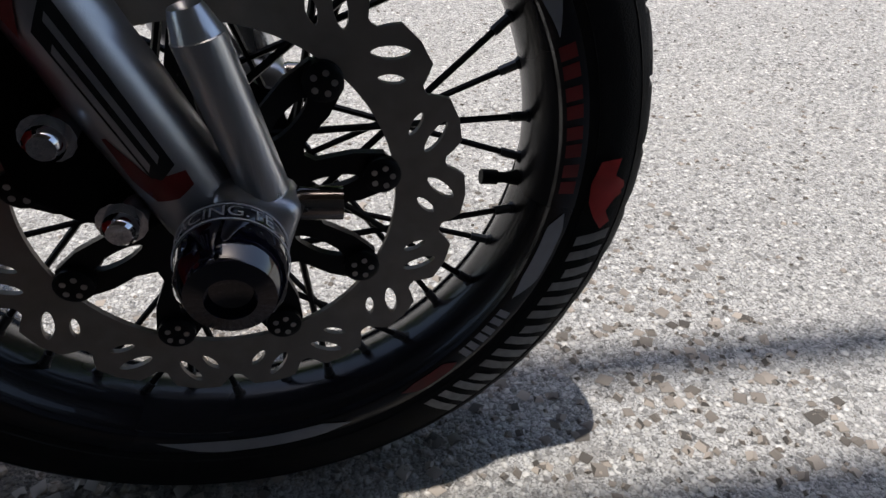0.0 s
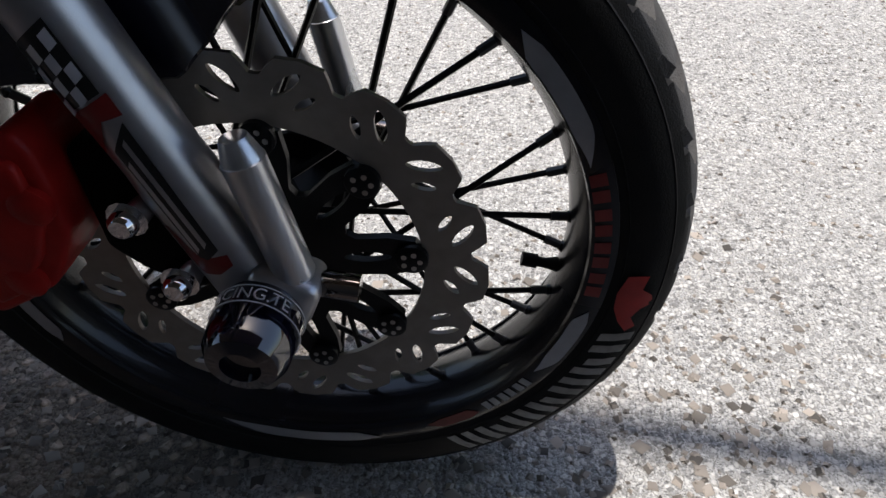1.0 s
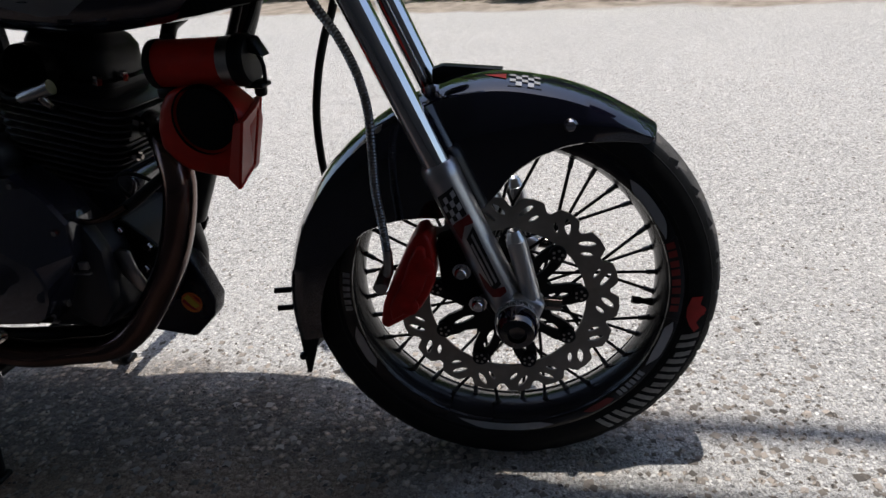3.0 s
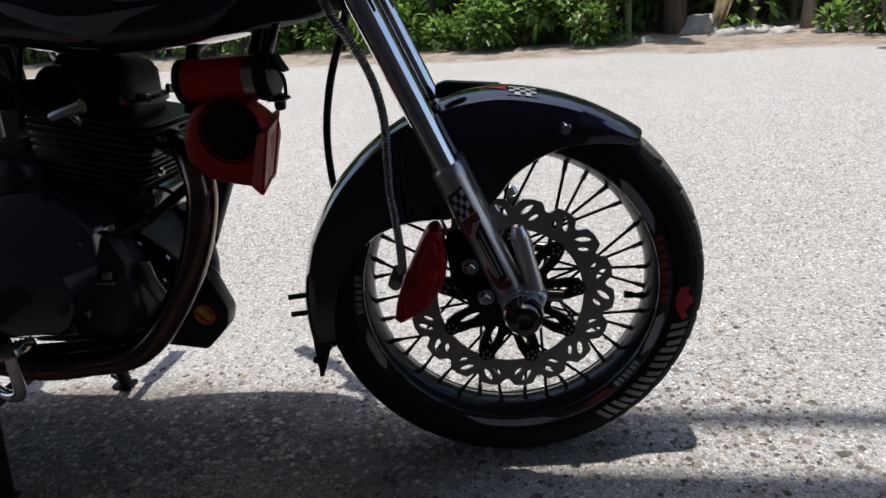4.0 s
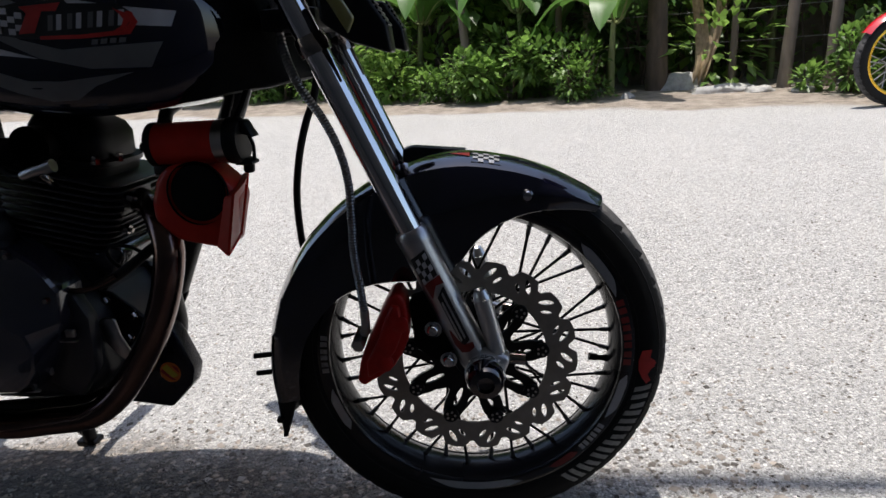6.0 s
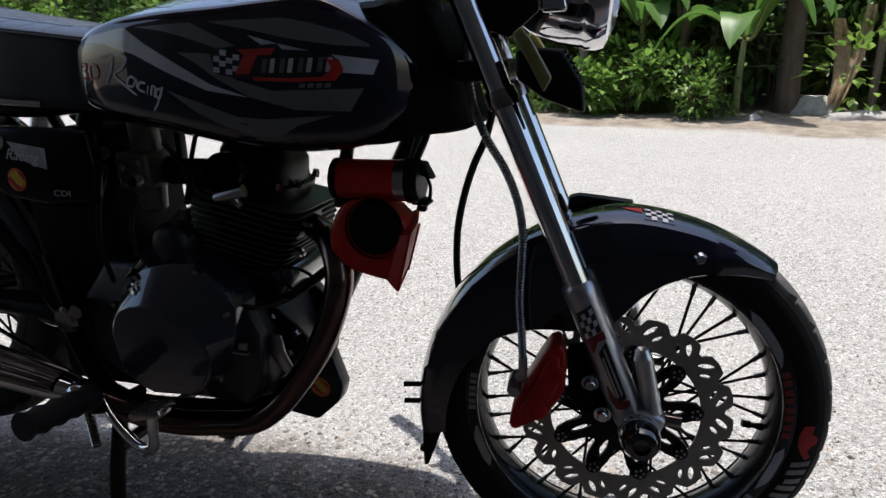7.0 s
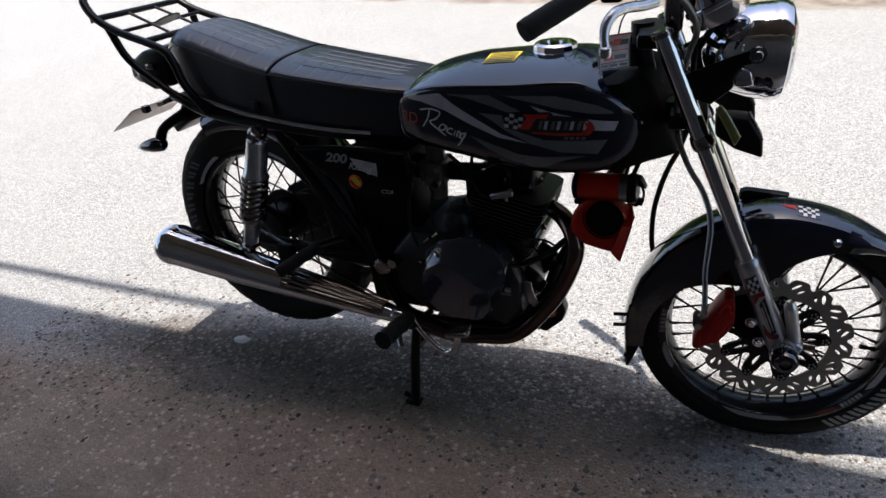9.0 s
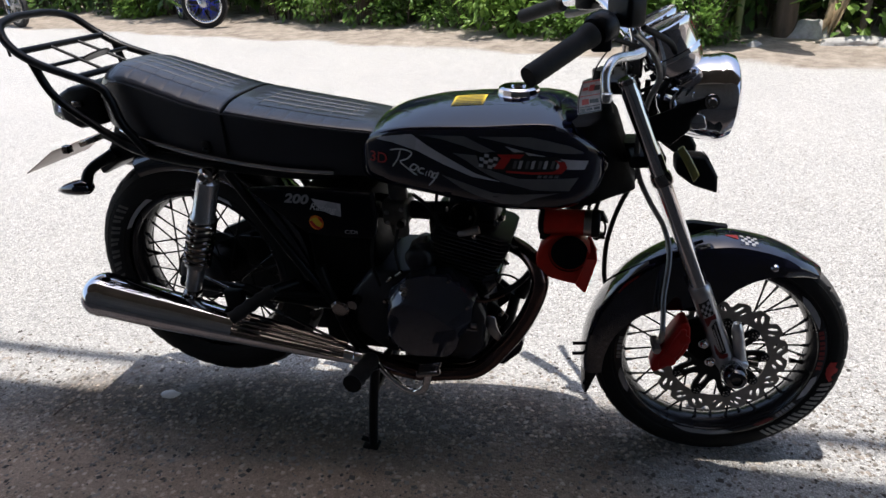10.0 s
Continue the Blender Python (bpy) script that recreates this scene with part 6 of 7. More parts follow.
lathe(eb, [(0.008, 0.0), (0.008, 0.012), (0.005, 0.0165), (-0.003, 0.0165), (-0.003, 0.0135), (-0.006, 0.0135), (-0.006, 0.020), (-0.014, 0.020)], 12, (-0.694, -0.154, 0.470), (0, -0.62, 0.78))
filler = part("oil_filler", eb, "dark_chrome", engine, "dark chrome oil filler plug", None, 25)
for k in range(3):
    eb = bmesh.new()
    box(eb, (0, 0, 0), (0.022, 0.0045, 0.006), 0.0012, Matrix.Rotation(radians(60 * k), 4, "Z"))
    part("filler_grip", eb, "chrome", filler, "", look((-0.694, -0.1605, 0.478), (-0.694, -0.2225, 0.556)))
eb = bmesh.new()
prism(eb, [(-0.53, 0.44), (-0.512, 0.40), (-0.52, 0.32), (-0.555, 0.275), (-0.60, 0.30), (-0.58, 0.38), (-0.565, 0.44)], -0.130, -0.106, 0.006)
part("front_cover", eb, "engine_black", engine)
# sloping front of the crankcase under the cylinder
eb = bmesh.new()
prism(eb, [(-0.585, 0.470), (-0.548, 0.474), (-0.505, 0.492), (-0.486, 0.484), (-0.486, 0.462), (-0.512, 0.430), (-0.545, 0.405), (-0.585, 0.400)], -0.066, 0.066, 0.010, 3)
part("crankcase_front", eb, "cover_grey", engine, "blue-black front of the crankcase")
# bent bright trim plate behind the header pipe, with its small clips
eb = bmesh.new()
prism(eb, [(-0.523, 0.384), (-0.510, 0.392), (-0.494, 0.388), (-0.490, 0.362), (-0.476, 0.330), (-0.484, 0.319), (-0.500, 0.332), (-0.514, 0.352)], -0.104, -0.097, 0.0025, 2)
trim = part("trim_plate", eb, "steel", engine, "bent bright metal trim plate")
for x, z, w, h in ((-0.538, 0.384, 0.014, 0.011), (-0.552, 0.372, 0.044, 0.003), (-0.584, 0.330, 0.004, 0.022), (-0.622, 0.292, 0.022, 0.003)):
    eb = bmesh.new()
    box(eb, (x, -0.139, z), (w, 0.006, h), 0.001)
    part("clip", eb, "steel", engine, "bright metal clip")
# cylinder: stacked fins with rounded corners, leaning forward and narrowing downwards
FIN_TILT = radians(13)


def fin_mesh(half_x, half_y, thick, r=0.026):
    bm = bmesh.new()
    loop = []
    for cx, cy, a0 in ((1, 1, 0), (-1, 1, 90), (-1, -1, 180), (1, -1, 270)):
        for k in range(5):
            t = radians(a0 + 22.5 * k)
            loop.append((cx * (half_x - r) + r * math.cos(t), cy * (half_y - r) + r * math.sin(t)))
    loft(bm, [[(x * k, y * k, z) for x, y in loop] for k, z in ((0.985, -thick / 2), (1.0, -thick / 5), (1.0, thick / 5), (0.985, thick / 2))])
    return bm


FINS = 13
for i in range(FINS):
    u = i / (FINS - 1)
    front = -0.522 + 0.062 * u + 0.012 * math.sin(math.pi * u)
    back = -0.640 - 0.014 * min(1.0, 3 * u)
    zf = 0.463 + 0.114 * u
    half = (front - back) / 2
    part("cooling_fin", fin_mesh(half / math.cos(FIN_TILT), 0.072 + 0.016 * min(1.0, 2 * u), 0.0034), "fin_black", engine, "", Matrix.Translation((front - half, 0, zf + half * math.tan(FIN_TILT))) @ Matrix.Rotation(FIN_TILT, 4, "Y"), 30)
eb = bmesh.new()
lathe(eb, [(0.0, 0.0), (0.0, 0.050), (0.140, 0.066), (0.140, 0.0)], 32, (-0.588, 0, 0.462), (math.sin(FIN_TILT), 0, math.cos(FIN_TILT)))
part("cylinder", eb, "engine_black", engine)
HEAD_M = Matrix.Translation((-0.556, 0, 0.600)) @ Matrix.Rotation(FIN_TILT, 4, "Y")
eb = bmesh.new()
rows = []
for z, hx, hy, dx in ((0.0, 0.066, 0.066, -0.004), (0.014, 0.066, 0.066, -0.004), (0.016, 0.071, 0.071, -0.005), (0.023, 0.071, 0.071, -0.005), (0.025, 0.063, 0.062, -0.006), (0.058, 0.061, 0.058, -0.008), (0.070, 0.055, 0.050, -0.010), (0.078, 0.041, 0.036, -0.012), (0.081, 0.022, 0.018, -0.014)):
    row = []
    for k in range(40):
        t = 2 * math.pi * k / 40
        c, w = math.cos(t), math.sin(t)
        row.append((dx + hx * math.copysign(abs(c) ** 0.55, c), hy * math.copysign(abs(w) ** 0.55, w), z))
    rows.append(row)
loft(eb, rows)
head = part("cylinder_head", eb, "satin_black", engine, "black cylinder head cover", HEAD_M, 45)
for x, y in ((-0.062, -0.060), (0.054, -0.060), (-0.062, 0.060), (0.054, 0.060), (-0.004, -0.066), (0.064, -0.02)):
    eb = bmesh.new()
    lathe(eb, [(0.0, 0.0), (0.0, 0.0055), (-0.004, 0.0068), (-0.012, 0.0068)], 6, (x, y, 0.034), (0, 0, 1))
    part("head_nut", eb, "dark_chrome", engine, "", HEAD_M)
eb = bmesh.new()
lathe(eb, [(0.004, 0.0), (0.004, 0.016), (0.0, 0.026), (-0.006, 0.029), (-0.014, 0.031), (-0.030, 0.031)], 32, (-0.566, -0.068, 0.640))
cap = part("tappet_cover", eb, "matt_black", engine, "round black valve cover")
for k in range(3):
    eb = bmesh.new()
    t = radians(40 + 120 * k)
    lathe(eb, [(0.0, 0.0), (0.0, 0.0035), (-0.004, 0.0045), (-0.008, 0.0045)], 6, (-0.566 + 0.025 * math.cos(t), -0.070, 0.640 + 0.025 * math.sin(t)))
    part("cover_screw", eb, "dark_chrome", cap)
# spark plug with its bright cap and lead
eb = bmesh.new()
tube(eb, [(-0.572, -0.112, 0.606), (-0.560, -0.113, 0.609), (-0.540, -0.112, 0.614), (-0.525, -0.110, 0.618)], [0.0075, 0.0085, 0.0085, 0.0095], 14, 0)
plug = part("spark_plug_cap", eb, "steel", engine, "bright spark plug cap")
eb = bmesh.new()
tube(eb, [(-0.545, -0.112, 0.610), (-0.538, -0.108, 0.596), (-0.542, -0.096, 0.588)], [0.006, 0.005, 0.006], 10, 3)
part("spark_plug", eb, "dark_chrome", plug)
eb = bmesh.new()
tube(eb, [(-0.574, -0.112, 0.605), (-0.600, -0.108, 0.610), (-0.628, -0.090, 0.640), (-0.630, -0.06, 0.70)], 0.0038, 8, 5)
part("spark_lead", eb, "rubber", engine)
eb = bmesh.new()
tube(eb, [(-0.610, -0.118, 0.482), (-0.583, -0.120, 0.466), (-0.561, -0.122, 0.450), (-0.527, -0.122, 0.441), (-0.497, -0.118, 0.446), (-0.470, -0.110, 0.458)], 0.0042, 10, 6)
part("oil_pipe", eb, "header_pipe", engine, "thin brown metal oil pipe")
eb = bmesh.new()
tube(eb, [(-0.505, -0.104, 0.442), (-0.475, -0.098, 0.455), (-0.440, -0.088, 0.478), (-0.412, -0.060, 0.500)], 0.0075, 10, 5)
tube(eb, [(-0.470, -0.085, 0.455), (-0.492, -0.085, 0.478), (-0.487, -0.085, 0.494), (-0.462, -0.080, 0.492), (-0.440, -0.078, 0.480)], 0.0028, 8, 6)
part("engine_hose", eb, "rubber", engine, "black rubber hose")
# exhaust port: clamp with two studs
eb = bmesh.new()
prism(eb, [(-0.502, 0.512), (-0.492, 0.508), (-0.466, 0.545), (-0.463, 0.570), (-0.474, 0.574), (-0.486, 0.556)], -0.062, 0.010, 0.004, 2)
clamp = part("exhaust_clamp", eb, "engine_black", engine, "black exhaust clamp")
for p, q in (((-0.494, -0.052, 0.516), (-0.468, -0.052, 0.508)), ((-0.478, -0.058, 0.566), (-0.446, -0.058, 0.556))):
    eb = bmesh.new()
    tube(eb, [p, q], 0.0038, 8, 0)
    d = (Vector(q) - Vector(p)).normalized()
    lathe(eb, [(-0.004, 0.0), (-0.004, 0.0075), (0.005, 0.0075), (0.005, 0.0)], 6, Vector(q) - d * 0.010, d)
    part("clamp_stud", eb, "dark_chrome", clamp, "dark chrome stud and nut", None, 25)
LAY = LAY_BODY
# starter, carburettor
LAY = None
eb = bmesh.new()
tube(eb, [(-0.722, -0.050, 0.636), (-0.680, -0.046, 0.632), (-0.612, -0.036, 0.628)], [0.024, 0.021, 0.024], 18, 4)
part("intake_manifold", eb, "rubber", engine, "black rubber intake manifold")
eb = bmesh.new()
lathe(eb, [(-0.06, 0.0), (-0.06, 0.032), (0.026, 0.034), (0.034, 0.030), (0.040, 0.018), (0.041, 0.0)], 32, (-0.676, -0.07, 0.526), (0, -1, 0))
part("starter_motor", eb, "engine_black", engine, "round black starter motor end")
eb = bmesh.new()
loft(eb, [[(-0.690 + r * math.cos(t) + dx, -0.060 + r * math.sin(t), z) for t in [math.tau * k / 20 for k in range(20)]] for z, r, dx in ((0.545, 0.022, 0.006), (0.556, 0.020, 0.008), (0.566, 0.013, 0.016), (0.574, 0.009, 0.020))])
part("intake_pipe", eb, "carb_grey", engine, "dull metal intake pipe")
for x, z, a in ((-0.745, 0.480, 40), (-0.720, 0.497, 40), (-0.672, 0.498, 8), (-0.655, 0.503, 8), (-0.623, 0.487, 0)):
    eb = bmesh.new()
    tube(eb, [(x - 0.010 * math.cos(radians(a)), -0.121, z - 0.010 * math.sin(radians(a))), (x + 0.010 * math.cos(radians(a)), -0.121, z + 0.010 * math.sin(radians(a)))], [0.0035, 0.0048], 10, 0)
    part("case_fitting", eb, "dark_chrome", engine, "small chrome fitting")
LAY = LAY_BODY
eb = bmesh.new()
box(eb, (-0.742, -0.055, 0.650), (0.060, 0.070, 0.060), 0.008, None, 3)
lathe(eb, [(0.0, 0.0), (0.0, 0.022), (0.05, 0.022), (0.056, 0.014), (0.056, 0.0)], 20, (-0.739, -0.055, 0.676), (0, 0, 1))
lathe(eb, [(0.0, 0.0), (0.0, 0.024), (0.04, 0.020), (0.046, 0.012), (0.046, 0.0)], 20, (-0.745, -0.055, 0.622), (0, 0, -1))
for x, z in ((-0.785, 0.655), (-0.769, 0.682), (-0.717, 0.640)):
    lathe(eb, [(0.0, 0.0), (0.0, 0.008), (-0.006, 0.010), (-0.016, 0.010)], 12, (x, -0.102, z))
part("carburettor", eb, "carb_grey", engine, "dull grey carburettor")
eb = bmesh.new()
tube(eb, [(-0.755, -0.05, 0.65), (-0.85, -0.04, 0.655)], 0.030, 16, 0)
box(eb, (-0.90, 0.0, 0.64), (0.12, 0.16, 0.14), 0.012)
bpart("air_box", eb, "matt_black")
eb = bmesh.new()
box(eb, (-0.890, 0.0, 0.475), (0.18, 0.16, 0.45), 0.012)
bpart("battery_box", eb, "matt_black", "matt black battery box")

for pts, r in (([(-0.70, -0.06, 0.69), (-0.66, -0.085, 0.675), (-0.640, -0.09, 0.64), (-0.655, -0.085, 0.60)], 0.0045), ([(-0.775, -0.10, 0.66), (-0.79, -0.115, 0.60), (-0.80, -0.118, 0.53), (-0.79, -0.118, 0.47)], 0.004),
               ([(-0.735, -0.095, 0.615), (-0.742, -0.11, 0.565), (-0.735, -0.118, 0.52)], 0.0035)):
    eb = bmesh.new()
    tube(eb, pts, r, 8, 6)
    part("fuel_line", eb, "rubber", engine)
for x, z in ((-0.759, 0.655), (-0.722, 0.664), (-0.759, 0.628)):
    eb = bmesh.new()
    lathe(eb, [(0.0, 0.0), (0.0, 0.0045), (0.003, 0.006), (0.008, 0.006)], 10, (x, -0.094, z))
    part("carburettor_screw", eb, "steel", engine, "steel screw")

# exhaust
xb = bmesh.new()
tube(xb, [(-0.500, -0.012, 0.556), (-0.466, -0.030, 0.551), (-0.438, -0.056, 0.546), (-0.418, -0.076, 0.526), (-0.411, -0.088, 0.490), (-0.429, -0.090, 0.432), (-0.461, -0.092, 0.368), (-0.507, -0.094, 0.304), (-0.546, -0.101, 0.261), (-0.585, -0.110, 0.238), (-0.640, -0.118, 0.233), (-0.72, -0.135, 0.237), (-0.835, -0.158, 0.280), (-0.90, -0.166, 0.295)], 0.0205, 20)
bpart("header_pipe", xb, "header_pipe", "heat-browned dark chrome header pipe")
xb = bmesh.new()
md = Vector((-0.745, -0.030, 0.150)).normalized()
lathe(xb, [(-0.010, 0.0), (-0.010, 0.019), (0.0, 0.022), (0.02, 0.022), (0.024, 0.019), (0.06, 0.0235), (0.29, 0.0375), (0.475, 0.0485), (0.585, 0.0530), (0.660, 0.0548), (0.681, 0.0550), (0.685, 0.0570), (0.704, 0.0565), (0.721, 0.050), (0.730, 0.040), (0.728, 0.026), (0.70, 0.021), (0.70, 0.0)], 56, (-0.838, -0.165, 0.287), md)
muf = bpart("muffler", xb, "chrome", "long chrome megaphone muffler")
xb = bmesh.new()
rows = []
for i in range(15):
    u = 0.045 + 0.28 * i / 14
    c = Vector((-0.838, -0.165, 0.287)) + md * u
    r = 0.0258 + (u - 0.10) * 0.058 + 0.0035
    row = []
    for k in range(41):
        t = radians(8 + 112 * k / 40)
        rr = r + 0.0016 * math.sin(k * math.pi / 3)
        row.append((c.x + rr * math.sin(t) * 0.18, c.y - rr * math.cos(t), c.z + rr * math.sin(t)))
    rows.append(row)
loft(xb, rows, closed=False, caps=False)
part("heat_shield", xb, "dark_chrome", muf, "ribbed chrome heat shield")
xb = bmesh.new()
box(xb, (-1.17, -0.15, 0.415), (0.05, 0.02, 0.06), 0.005)
part("muffler_bracket", xb, "satin_black", muf)

# belly pan
LAY = None
xb = bmesh.new()
prism(xb, [(-0.478, 0.368), (-0.456, 0.318), (-0.438, 0.263), (-0.447, 0.235), (-0.490, 0.194), (-0.58, 0.206), (-0.81, 0.212), (-0.81, 0.24), (-0.56, 0.262), (-0.50, 0.30)], -0.018, 0.018, 0.006, 3)
pan = bpart("belly_pan", xb, "belly_black", "glossy black belly pan")
xb = bmesh.new()
decal(xb, circle(-0.479, 0.260, 0.0180, 22), lambda x, z: -0.0188, 0.05, 0)
st = part("round_sticker", xb, "sticker_orange", pan, "round orange and yellow sticker")
xb = bmesh.new()
decal(xb, [(-0.492, 0.268), (-0.482, 0.275), (-0.472, 0.262), (-0.466, 0.254), (-0.476, 0.250), (-0.486, 0.260)], lambda x, z: -0.0196, 0.05, 0)
part("sticker_swirl", xb, "sticker_yellow", st)
xb = bmesh.new()
decal(xb, [(-0.496, 0.262), (-0.487, 0.254), (-0.478, 0.247), (-0.470, 0.246), (-0.482, 0.256), (-0.490, 0.266)], lambda x, z: -0.0200, 0.05, 0)
decal(xb, [(-0.474, 0.274), (-0.464, 0.268), (-0.462, 0.258), (-0.470, 0.266)], lambda x, z: -0.0200, 0.05, 0)
part("sticker_flame", xb, "sticker_red", st)
LAY = LAY_BODY

# centre stand, pegs, pedal
xb = bmesh.new()
for s in (-1, 1):
    tube(xb, [(-0.835, s * 0.110, 0.245), (-0.848, s * 0.135, 0.13), (-0.862, s * 0.150, -0.006)], 0.0125, 12, 4)
    box(xb, (-0.866, s * 0.152, -0.0105), (0.044, 0.030, 0.012), 0.005, None, 3)
    tube(xb, [(-0.862, s * 0.150, 0.0), (-0.89, s * 0.156, 0.012)], 0.007, 8, 0)
tube(xb, [(-0.842, -0.13, 0.16), (-0.842, 0.13, 0.16)], 0.011, 12, 0)
bpart("centre_stand", xb, "satin_black", "black centre stand, down")
xb = bmesh.new()
tube(xb, [(-0.885 + 0.006 * math.cos(i * 0.9), -0.135 + 0.006 * math.sin(i * 0.9), 0.25 - 0.09 * i / 120) for i in range(121)], 0.0018, 6, 0)
bpart("stand_spring", xb, "dark_chrome")
for s in (-1, 1):
    xb = bmesh.new()
    tube(xb, [(-0.80, s * 0.10, 0.262), (-0.808, s * 0.17, 0.270), (-0.812, s * 0.19, 0.292)], 0.010, 12, 4)
    peg = bpart("footpeg", xb, "satin_black")
    xb = bmesh.new()
    tube(xb, [(-0.812 + 0.0 * k, s * (0.175 + 0.0125 * k), 0.296 + 0.002 * k) for k in range(10)], [0.018, 0.022] * 5, 14, 0)
    part("peg_rubber", xb, "rubber", peg, "ribbed black rubber")
    xb = bmesh.new()
    tube(xb, [(-1.02, s * 0.10, 0.45), (-1.06, s * 0.15, 0.452)], 0.012, 12, 0)
    p2 = bpart("passenger_peg", xb, "satin_black")
    xb = bmesh.new()
    a, b = Vector((-1.055, s * 0.150, 0.455)), Vector((-1.135, s * 0.225, 0.412))
    tube(xb, [a + (b - a) * k / 9 for k in range(10)], [0.015, 0.018] * 5, 14, 0)
    part("peg_rubber", xb, "rubber", p2)
LAY = None
xb = bmesh.new()
tube(xb, [(-0.815, -0.150, 0.285), (-0.780, -0.180, 0.286), (-0.753, -0.198, 0.272), (-0.722, -0.210, 0.254), (-0.692, -0.218, 0.240), (-0.662, -0.226, 0.240), (-0.640, -0.238, 0.262), (-0.626, -0.250, 0.298), (-0.620, -0.254, 0.322)], 0.0092, 12, 6, flat=0.8)
ped = bpart("brake_pedal", xb, "chrome", "chrome rear brake pedal")
xb = bmesh.new()
box(xb, (-0.618, -0.254, 0.328), (0.056, 0.038, 0.013), 0.004, Matrix.Rotation(radians(-14), 4, "Y"), 2)
for i in range(7):
    for j in range(5):
        x, yv = -0.642 + i * 0.0080, -0.2680 + j * 0.0070
        box(xb, (x, yv, 0.3350 + (x + 0.618) * 0.25), (0.0036, 0.0036, 0.003), 0, Matrix.Rotation(radians(-14), 4, "Y") @ Matrix.Rotation(radians(45), 4, "Z"))
part("pedal_pad", xb, "dark_chrome", ped, "studded dark alloy pad")
LAY = LAY_BODY
xb = bmesh.new()
tube(xb, [(-0.83, -0.125, 0.25), (-1.0, -0.12, 0.33), (-1.33, -0.10, 0.46)], 0.0035, 8, 4)
bpart("brake_rod", xb, "steel")
xb = bmesh.new()
lathe(xb, [(0.0, 0.0), (0.0, 0.018), (0.006, 0.024), (0.014, 0.024), (0.014, 0.0)], 20, (-0.905, -0.125, 0.392), (0, 1, 0))
lathe(xb, [(0.0, 0.0), (0.0, 0.012), (0.010, 0.014), (0.030, 0.014)], 12, (-0.862, -0.135, 0.418), (0, 1, 0))
bpart("pivot_nut", xb, "dark_chrome")
# rear brake switch and chain guard seen through the wheel's upper run
xb = bmesh.new()
prism(xb, [(-0.88, 0.56), (-1.04, 0.60), (-1.15, 0.585), (-1.25, 0.53), (-1.34, 0.49), (-1.38, 0.44), (-1.38, 0.34), (-1.31, 0.25), (-1.10, 0.17), (-0.88, 0.19)], 0.080, 0.105, 0.006)
bpart("chain_guard", xb, "satin_black")

# horn: red compressor and snail trumpet
LAY = None
xb = bmesh.new()
lathe(xb, [(0.0, 0.0), (0.0, 0.0285), (0.088, 0.0285), (0.088, 0.0)], 36, (-0.385, -0.078, 0.634), (1, 0, 0.0))
horn = bpart("air_horn", xb, "red_plastic", "red plastic compressor air horn")
xb = bmesh.new()
lathe(xb, [(0.0, 0.0), (0.0, 0.0290), (0.016, 0.0290), (0.016, 0.0)], 36, (-0.297, -0.078, 0.634), (1, 0, 0.0))
part("metal_band", xb, "steel", horn, "grey metal band")
xb = bmesh.new()
lathe(xb, [(0.0, 0.0), (0.0, 0.031), (0.013, 0.031), (0.018, 0.027), (0.018, 0.0)], 32, (-0.281, -0.078, 0.634), (1, 0, 0.0))
part("end_cap", xb, "satin_black", horn, "black plastic end cap")
xb = bmesh.new()
lathe(xb, [(-0.004, 0.0), (-0.004, 0.022), (0.0, 0.030), (0.008, 0.0305), (0.010, 0.0295)], 32, (-0.392, -0.078, 0.634), (1, 0, 0.0))
box(xb, (-0.380, -0.070, 0.601), (0.026, 0.046, 0.014), 0.004)
tube(xb, [(-0.388, -0.050, 0.660), (-0.392, -0.030, 0.675), (-0.385, -0.010, 0.685)], 0.010, 10, 3)
part("strap", xb, "satin_black", horn, "black holding strap")
xb = bmesh.new()
prism(xb, [(-0.280, 0.662), (-0.258, 0.660), (-0.246, 0.637), (-0.262, 0.642), (-0.274, 0.650)], -0.086, -0.062, 0.003)
prism(xb, [(-0.268, 0.612), (-0.252, 0.606), (-0.252, 0.601), (-0.278, 0.602)], -0.088, -0.062, 0.002)
tube(xb, [(-0.257, -0.075, 0.640), (-0.252, -0.076, 0.626), (-0.254, -0.075, 0.606)], 0.0026, 8, 5)
tube(xb, [(-0.276, -0.066, 0.658), (-0.266, -0.045, 0.69), (-0.254, -0.02, 0.745)], 0.005, 8, 4)
tube(xb, [(-0.290, -0.066, 0.660), (-0.284, -0.04, 0.70), (-0.278, -0.02, 0.745)], 0.004, 8, 4)
tube(xb, [(-0.268, -0.062, 0.604), (-0.272, -0.056, 0.590)], 0.008, 10, 0)
part("terminal_block", xb, "satin_black", horn)
xb = bmesh.new()
prism(xb, [(-0.372, 0.606), (-0.388, 0.588), (-0.399, 0.560), (-0.400, 0.536), (-0.388, 0.515), (-0.366, 0.503), (-0.335, 0.496), (-0.298, 0.489), (-0.276, 0.562), (-0.286, 0.584), (-0.306, 0.602), (-0.335, 0.612)], -0.104, -0.046, 0.010, 4)
part("trumpet", xb, "red_plastic", horn, "red snail-shaped trumpet")
xb = bmesh.new()
MOUTH = [(-0.128, 0.571, -0.2640), (-0.082, 0.578, -0.2690), (-0.034, 0.584, -0.2830), (-0.034, 0.540, -0.2935), (-0.034, 0.514, -0.3000), (-0.060, 0.504, -0.2955), (-0.078, 0.500, -0.2900), (-0.112, 0.490, -0.2880), (-0.126, 0.488, -0.2860), (-0.128, 0.530, -0.2745)]
mid_y, mid_z = -0.082, 0.536
